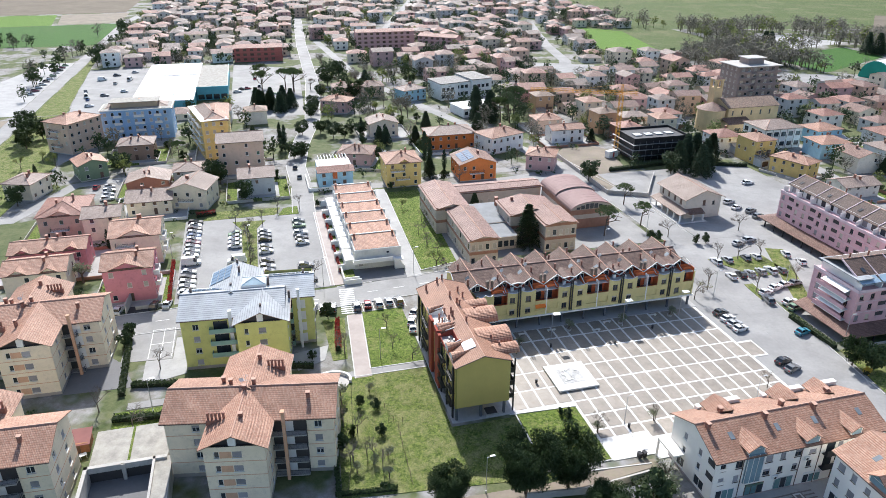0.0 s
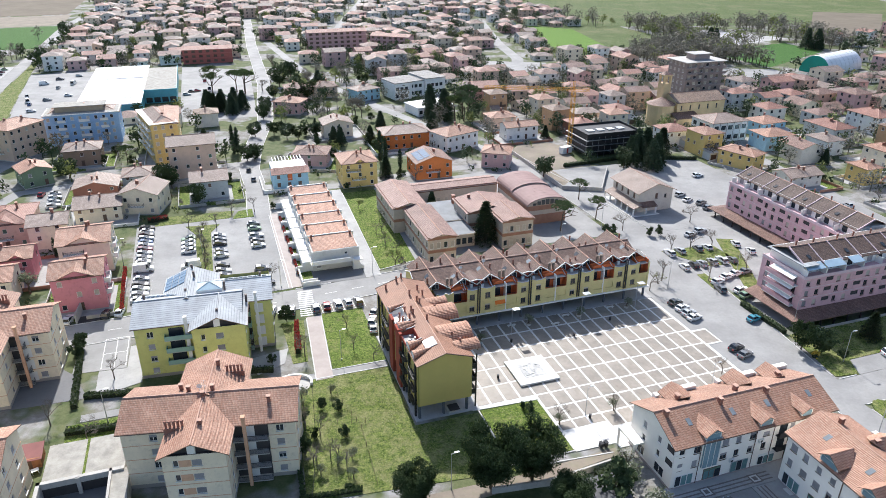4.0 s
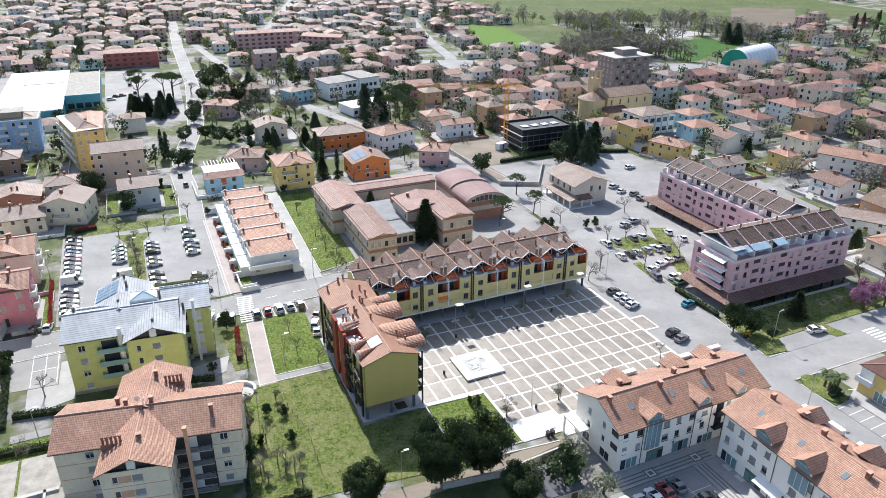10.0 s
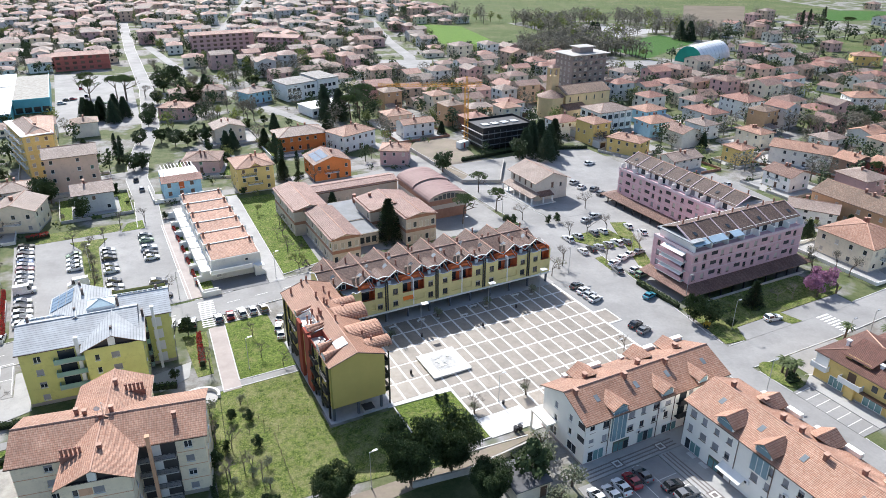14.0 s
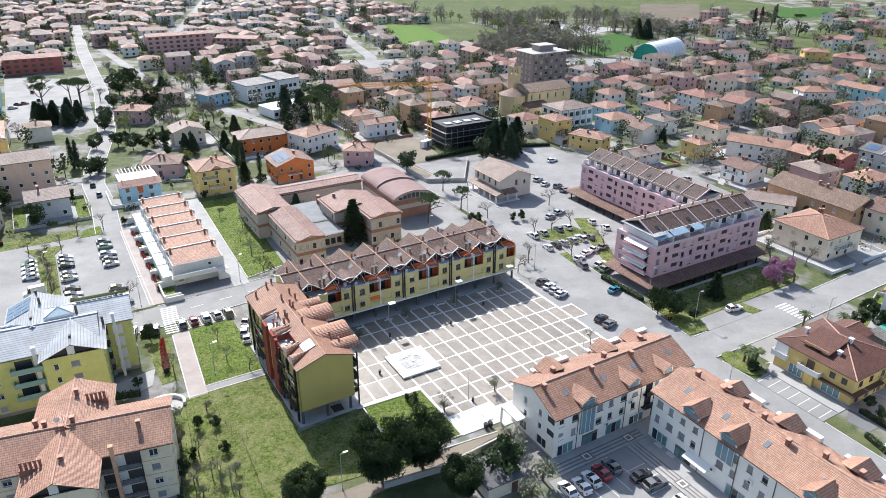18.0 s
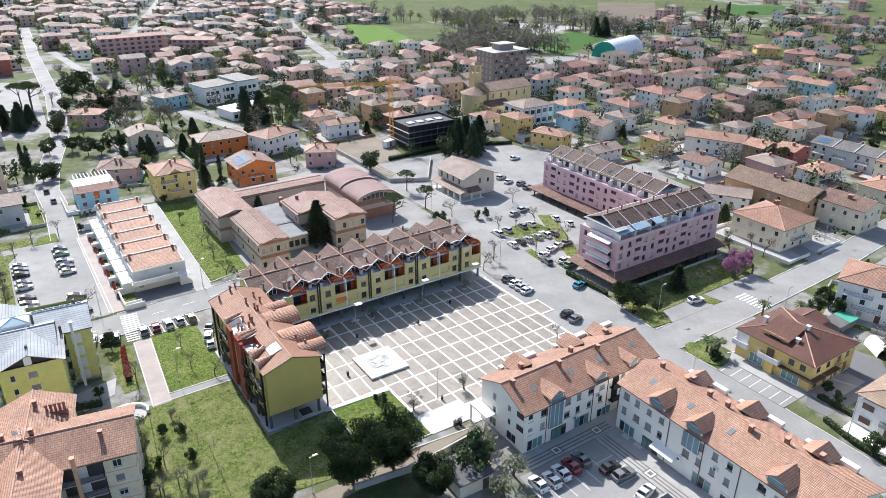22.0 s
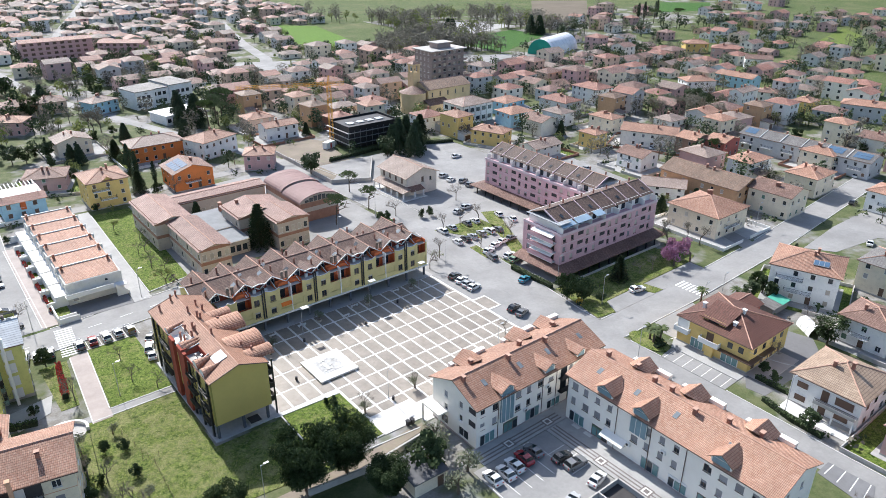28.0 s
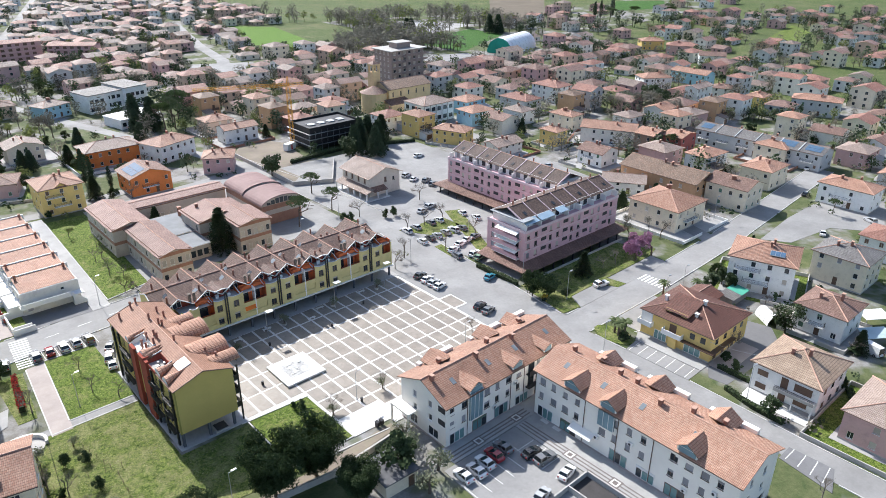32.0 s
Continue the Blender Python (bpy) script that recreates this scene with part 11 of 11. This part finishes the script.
# edging along the paths
for a, b in (((-14.3, 44), (-16.1, 18.4)), ((-10.8, 44), (-12.5, 21.3)), ((-12.4, 21.2), (-0.9, 21.2)), ((-16, 19.0), (-1, 19.0)), ((-16.2, 60.4), (-15.9, 111.8)), ((-12.3, 60.4), (-12.5, 111.8)), ((11.7, -0.9), (11.7, -16.5)), ((11.8, -16.6), (23.8, -16.7)),
             ((23.8, -16.5), (23.8, -1.6)), ((16.4, -18.0), (30, -19.2)), ((8.2, 63.0), (10.1, 124)), ((8.3, 63.2), (19, 65.8))):
    solid("edging", ribbon(Mesh(), [at(*a), at(*b)], 0.22, 0, 0.17), M_KERB, "pale stone path edging", "edging", kind="structure")

# zebra crossings and bay lines
def stripes(name, u, v, turn, n, w, L, gap, z):
    root = tagged(new(name), "white zebra crossing on the asphalt" if n > 6 and w > 0.3 else "white parking bay lines", "road marking", kind="structure")
    root.matrix_basis = spot(u, v, turn)
    for i in range(n):
        part("stripe", Mesh().box(0, 0, z, L, w, z + 0.008), M_MARK, root, m=pose(0, i * gap, 0))


stripes("zebra_crossing", -15.4, 45.2, -4, 13, 0.5, 3.6, 1.0, 0.052)
stripes("zebra_crossing", 113.5, -22.6, 0, 8, 0.5, 4.0, 1.0, 0.066)
stripes("bay_lines", -49.4, 62, 0, 17, 0.12, 0.2, 2.75, 0.057)
stripes("bay_lines", -12.8, 45.1, 0, 1, 0.12, 12.4, 2.6, 0.102)
for i in range(6):
    solid("bay_line", ribbon(Mesh(), [at(-12.7 + 2.6 * i, 45.2), at(-12.7 + 2.6 * i, 49.3)], 0.12, 0.052, 0.06), M_MARK, "white parking bay line", "road marking", kind="structure")
for i in range(8):
    solid("bay_line", ribbon(Mesh(), [at(90.8, -29.5 - 2.5 * i), at(95.5, -31.0 - 2.5 * i)], 0.14, 0.07, 0.078), M_MARK, "white parking bay line", "road marking", kind="structure")
for i in range(8):
    solid("bay_line", ribbon(Mesh(), [at(146.6 + 2.2 * i, -8.5), at(147.6 + 2.2 * i, -4.4)], 0.12, 0.01, 0.018), M_MARK, "white parking bay line", "road marking", kind="structure")
patch("bay_yard", M_ASPH, [(145, -10.5), (163, -10.5), (163, -3), (145, -3)], 0.008, "asphalt parking bays by a house", "car park")
for i in range(6):
    solid("bay_line", ribbon(Mesh(), [at(30.0 + 2.6 * i, -37.6), at(30.0 + 2.6 * i, -42.4)], 0.12, 0.071, 0.079), M_MARK, "white parking bay line", "road marking", kind="structure")
for i in range(6):
    solid("bay_line", ribbon(Mesh(), [at(42.6, -38.6 - 2.9 * i), at(47.0, -38.6 - 2.9 * i)], 0.12, 0.071, 0.079), M_MARK, "white parking bay line", "road marking", kind="structure")

# shop pavement: dark bands, diamonds and steps, then the ramp wall
M_BAND = plain("dark_stone_band", (0.19, 0.165, 0.155), 0.75, 0.12, 0.6, 6)
for k in range(3):
    solid("stone_band", ribbon(Mesh(), [at(32.6, -31.6 - 0.75 * k), at(52.2, -31.6 - 0.75 * k)], 0.28, 0.15, 0.156), M_BAND, "dark stone band in the pavement", "paving band", kind="structure")
    solid("stone_band", ribbon(Mesh(), [at(49.6 - 0.75 * k, -34.2), at(49.8 - 0.75 * k, -78)], 0.28, 0.15, 0.156), M_BAND, "dark stone band in the pavement", "paving band", kind="structure")
for u, v in ((39.5, -32.4), (49.2, -32.4), (48.8, -45.3), (49.0, -54.5), (49.1, -64)):
    d = thing("paving_diamond", "dark and pale stone diamond set in the pavement", "paving", spot(u, v, 0, 0.156))
    for k, (s, m_) in enumerate(((1.0, M_BAND), (0.72, M_STONE), (0.42, M_BAND))):
        part("ring", Mesh().box(-s, -s, 0.004 * k, s, s, 0.004 * k + 0.004), m_, d)
ramp = thing("ramp_wall", "concrete ramp walls down to the underground garage", "ramp", spot(47.1, -50.2))
part("parapet", Mesh().box(-0.25, -26, 0, 0, 0, 1.1), M_CONC, ramp)
part("parapet", Mesh().box(-5.2, -26, 0, -4.95, -0.3, 1.1), M_CONC, ramp)
part("parapet", Mesh().box(-8.6, -0.25, 0, 0, 0, 1.1), M_CONC, ramp)
# level sheet whose dark colour stands for shade down the ramp
part("ramp_floor", Mesh().box(-4.95, -26, 0.072, -0.25, -0.25, 0.09), M_RECESS_SHADE, ramp, "flat sheet painted dark for ramp shade")

# flat-roofed store, low wall and bins by the track
store = thing("store_shed", "small cream store with flat dark roof", "shed", spot(19.0, -32.5, -2))
part("wall", Mesh().box(0, 0, 0, 6.2, 6.4, 2.7), lit("cream"), store)
part("roof", Mesh().box(-0.3, -0.3, 2.7, 6.5, 6.7, 2.9), plain("dark_felt_roof", (0.11, 0.11, 0.115), 0.85, 0.15, 0.5, 4), store)
part("door", Mesh().box(4.4, -0.05, 0, 5.6, 0, 2.1), M_FRAME_B, store)
solid("low_wall", ribbon(Mesh(), [at(6, -21.5), at(16, -22.8), at(30.5, -21.6)], 0.35, 0, 1.3), M_CONC, "low concrete wall beside the track", "wall")
for k in range(2):
    b = thing("wheelie_bin", "dark plastic wheelie bin", "bin", spot(28.6 + 0.9 * k, -17.4, 10, 0.12), "wheelie bins")
    part("tub", Mesh().prism([(-0.3, -0.35), (0.3, -0.35), (0.3, 0.35), (-0.3, 0.35)], 0.08, 1.0), M_DARKMETAL, b)
    part("lid", Mesh().slab([(-0.34, -0.4, 1.02), (0.34, -0.4, 1.02), (0.34, 0.4, 1.1), (-0.34, 0.4, 1.1)], 0.05), M_PIPE, b)
    for x in (-0.26, 0.26):
        part("wheel", Mesh().tube((x, 0.3, 0.1), (x + 0.05, 0.3, 0.1), 0.1, n=8), M_TYRE, b)
# stone gate piers and canopy by the square
for u, v in ((46.5, -19.0), (68.5, -18.6)):
    p = thing("chimney_pier", "white masonry pier with a dark cap", "pier", spot(u, v))
    part("shaft", Mesh().box(-0.5, -0.5, 0, 0.5, 0.5, 6.5 if u < 60 else 5.0), M_OFFW, p)
    part("cap", Mesh().box(-0.65, -0.65, 6.7 if u < 60 else 5.2, 0.65, 0.65, 6.9 if u < 60 else 5.4), M_DARKMETAL, p)
    for s in (-0.4, 0.3):
        part("cap_post", Mesh().box(s, -0.4, 6.5 if u < 60 else 5.0, s + 0.12, 0.4, 6.7 if u < 60 else 5.2), M_OFFW, p)
frame_ = thing("arch_frame", "white concrete portal beside the block", "portal", spot(31.9, -22.4))
part("beam", Mesh().box(-0.2, 0, 3.6, 1.9, 5.0, 3.9), M_OFFW, frame_)
part("post", Mesh().box(-0.2, 0, 0, 0.1, 0.3, 3.6), M_OFFW, frame_)
part("post", Mesh().box(-0.2, 4.7, 0, 0.1, 5.0, 3.6), M_OFFW, frame_)

# grass tufts and daisies on the near lawns
gr = random.Random(77)


def tufts(name, poly, n, mat, label, size, z):
    q = [at(*p) for p in poly]
    xs, ys = [p[0] for p in q], [p[1] for p in q]
    g_ = Mesh()
    while n > 0:
        x, y = gr.uniform(min(xs), max(xs)), gr.uniform(min(ys), max(ys))
        if not inside(x, y, q):
            continue
        n -= 1
        if noise.noise(Vector((x * 0.25, y * 0.25, 0))) < -0.05:
            continue
        for _ in range(3):
            a, s = gr.uniform(0, math.tau), size * gr.uniform(0.5, 1.2)
            e = Vector((math.cos(a), math.sin(a), 0)) * s
            t = Vector((gr.gauss(0, 0.3) * s, gr.gauss(0, 0.5) * s, s * 0.5))
            p = Vector((x, y, z))
            g_.face([p - e * 0.6, p + e * 0.6, p + t], 0, [(0, 0), (1, 0), (1, 1)])
    solid(name, g_, mat, label, "grass", kind="stuff")


L_GRASS = leafy("grass_blades", (0.16, 0.23, 0.045), (0.30, 0.35, 0.11), 0.5)
L_DRY = leafy("grass_dry", (0.36, 0.34, 0.18), (0.52, 0.50, 0.34), 0.4)
tufts("grass_tufts", [(-20, -13), (12, -17), (10, -3), (-1, -1.5), (-1, 18.6), (-16, 18.6)], 20000, L_GRASS, "uneven tufts of green grass", 0.07, 0.08)
tufts("dry_grass", [(-20, -13), (12, -17), (10, -3), (-1, -1.5), (-1, 18.6), (-16, 18.6)], 9000, L_DRY, "dry straw-coloured grass among the green", 0.07, 0.08)
tufts("grass_tufts", [(-12.2, 21.4), (-1, 21.4), (-1, 44.6), (-10.6, 44.6)], 6000, L_GRASS, "uneven tufts of green grass", 0.07, 0.1)
tufts("grass_tufts", [(12.1, -16.2), (23.5, -16.2), (23.5, -1.8), (12.1, -1.2)], 4000, L_DRY, "pale tufts of dry grass", 0.07, 0.12)
tufts("grass_tufts", [(8.6, 64), (18.8, 66.4), (21.3, 123), (10.5, 123)], 3000, L_GRASS, "uneven tufts of green grass", 0.08, 0.1)

for k in range(7):
    a, b = at(83.9, -33.0 - k * 2.2), at(88.2, -32.8 - k * 2.2)
    solid("bay_line", ribbon(Mesh(), [a, b], 0.14, 0.062, 0.070), M_MARK, "white painted parking bay line", "road marking", group="bay lines")
for k in range(4):
    a, b = at(75.6 - 0.4 * k, -70.4 - k * 2.2), at(79.0, -70.4 - k * 2.0)
    solid("bay_line", ribbon(Mesh(), [a, b], 0.16, 0.101, 0.108), M_MARK, "white painted parking bay line", "road marking", group="bay lines")

gr_ = thing("garage_ramp", "sunken garage entrance, floor painted dark for shade, grey side wall", "garage", spot(-65.0, 58.3, -6))
# floor lies at ground level; its dark colour paints the recess shade
part("floor", Mesh().box(0, 0, 0.01, 5.0, 7.6, 0.05), M_RECESS_SHADE, gr_)
part("side_wall", Mesh().box(-0.3, 0, 0, 0, 7.6, 2.4), M_CONC, gr_)
part("shutter", Mesh().box(0, 7.5, 0.05, 5.0, 7.62, 2.5), M_DARKMETAL, gr_)


M_RUST_WIRE = plain("rusty_wire", (0.22, 0.16, 0.12), 0.7, 0.2, 1.0, 6, 0.0)


def wire_fence(pts, h=1.3):
    """A wire fence on thin posts along plan points."""
    root = thing("garden_fence", "rusty wire fence on thin posts round a kitchen garden", "fence", pose(0, 0, 0), "garden fences")
    q = [Vector(at(*p)) for p in pts]
    for a, b in zip(q, q[1:]):
        n = max(1, int((b - a).length / 2.2))
        for k in range(n + 1):
            p = a + (b - a) * k / n
            part("post", Mesh().tube((p.x, p.y, 0), (p.x, p.y, h), 0.035, n=5), M_RUST_WIRE, root)
        for z in (0.3, 0.8, 1.25):
            part("wire", Mesh().tube((a.x, a.y, z), (b.x, b.y, z), 0.008, n=3), M_RUST_WIRE, root)


wire_fence([(-13.4, 14.1), (-10.7, 0.9), (-11.3, -14.1)])
wire_fence([(-19.6, 4.3), (-9.6, 2.5)])

# sheds, tunnel and canopies in the east gardens
M_TARP = plain("green_tarpaulin", (0.10, 0.42, 0.30), 0.6, 0.1, 0.5, 3, 0.1)
sd = thing("garden_shed", "grey wooden garden shed with a green tarpaulin roof", "shed", pose(127.9, 100.5, 0, 0, 0, 15))
part("wall", Mesh().box(-2.2, -1.5, 0, 5.2, 1.8, 2.0), plain("grey_boards", (0.26, 0.25, 0.24), 0.9, 0.2, 0.6, 6), sd)
part("roof", Mesh().slab([(-2.5, -1.9, 2.0), (1.5, -1.9, 2.0), (1.5, 2.1, 2.5), (-2.5, 2.1, 2.5)], 0.1), M_ROOF_GREY, sd)
part("tarpaulin", Mesh().slab([(1.6, -1.9, 2.02), (5.5, -1.9, 2.02), (5.5, 2.1, 2.45), (1.6, 2.1, 2.45)], 0.06), M_TARP, sd, "green tarpaulin cover")
pt = thing("polytunnel", "small white plastic garden tunnel", "greenhouse", pose(129.3, 90.6, 0, 0, 0, -20))
tk = Mesh()
arc = [(-1.7 * math.cos(math.pi * i / 10), 2.3 * math.sin(math.pi * i / 10)) for i in range(11)]
for (xa, za), (xb, zb) in zip(arc, arc[1:]):
    tk.face([(xa, -2.8, za), (xb, -2.8, zb), (xb, 2.8, zb), (xa, 2.8, za)])
part("skin", tk, M_WHITE, pt)
part("end", Mesh().face([(a, 2.8, b) for a, b in arc]), M_WHITE, pt)
for y_ in (-2.8, -1.0, 1.0, 2.8):
    hp = Mesh()
    for (xa, za), (xb, zb) in zip(arc, arc[1:]):
        hp.tube((xa, y_, za + 0.03), (xb, y_, zb + 0.03), 0.04, n=4, caps=False)
    part("hoop", hp, M_STEEL, pt)
for (x_, y_), col_, lab_ in (((149.1, 78.7), M_WHITE, "white sheet car canopy on posts"), ((142.0, 73.4), plain("pale_blue_sheet", (0.45, 0.55, 0.58), 0.5), "pale blue sheet car canopy on posts")):
    cp = thing("carport", lab_, "carport", pose(x_, y_, 0, 0, 0, -20), "carports")
    part("roof", Mesh().slab([(-3.2, -2.0, 2.4), (3.2, -2.0, 2.4), (3.2, 2.0, 2.7), (-3.2, 2.0, 2.7)], 0.08), col_, cp)
    for a in (-3.0, 3.0):
        for b in (-1.8, 1.8):
            part("post", Mesh().box(a - 0.06, b - 0.06, 0, a + 0.06, b + 0.06, 2.45), M_STEEL, cp)
# overhead cable across the driveway
cb = Mesh()
p0, p1 = Vector((*at(91.2, -46.8), 5.6)), Vector((*at(92.5, -56.5), 6.6))
for i in range(8):
    a, b = (p0.lerp(p1, t_) + Vector((0, 0, -1.2 * t_ * (1 - t_))) for t_ in (i / 8, (i + 1) / 8))
    cb.tube(a, b, 0.03, n=4, caps=False)
solid("cable", cb, M_STEEL, "thin pale overhead cable between two houses", "cable")
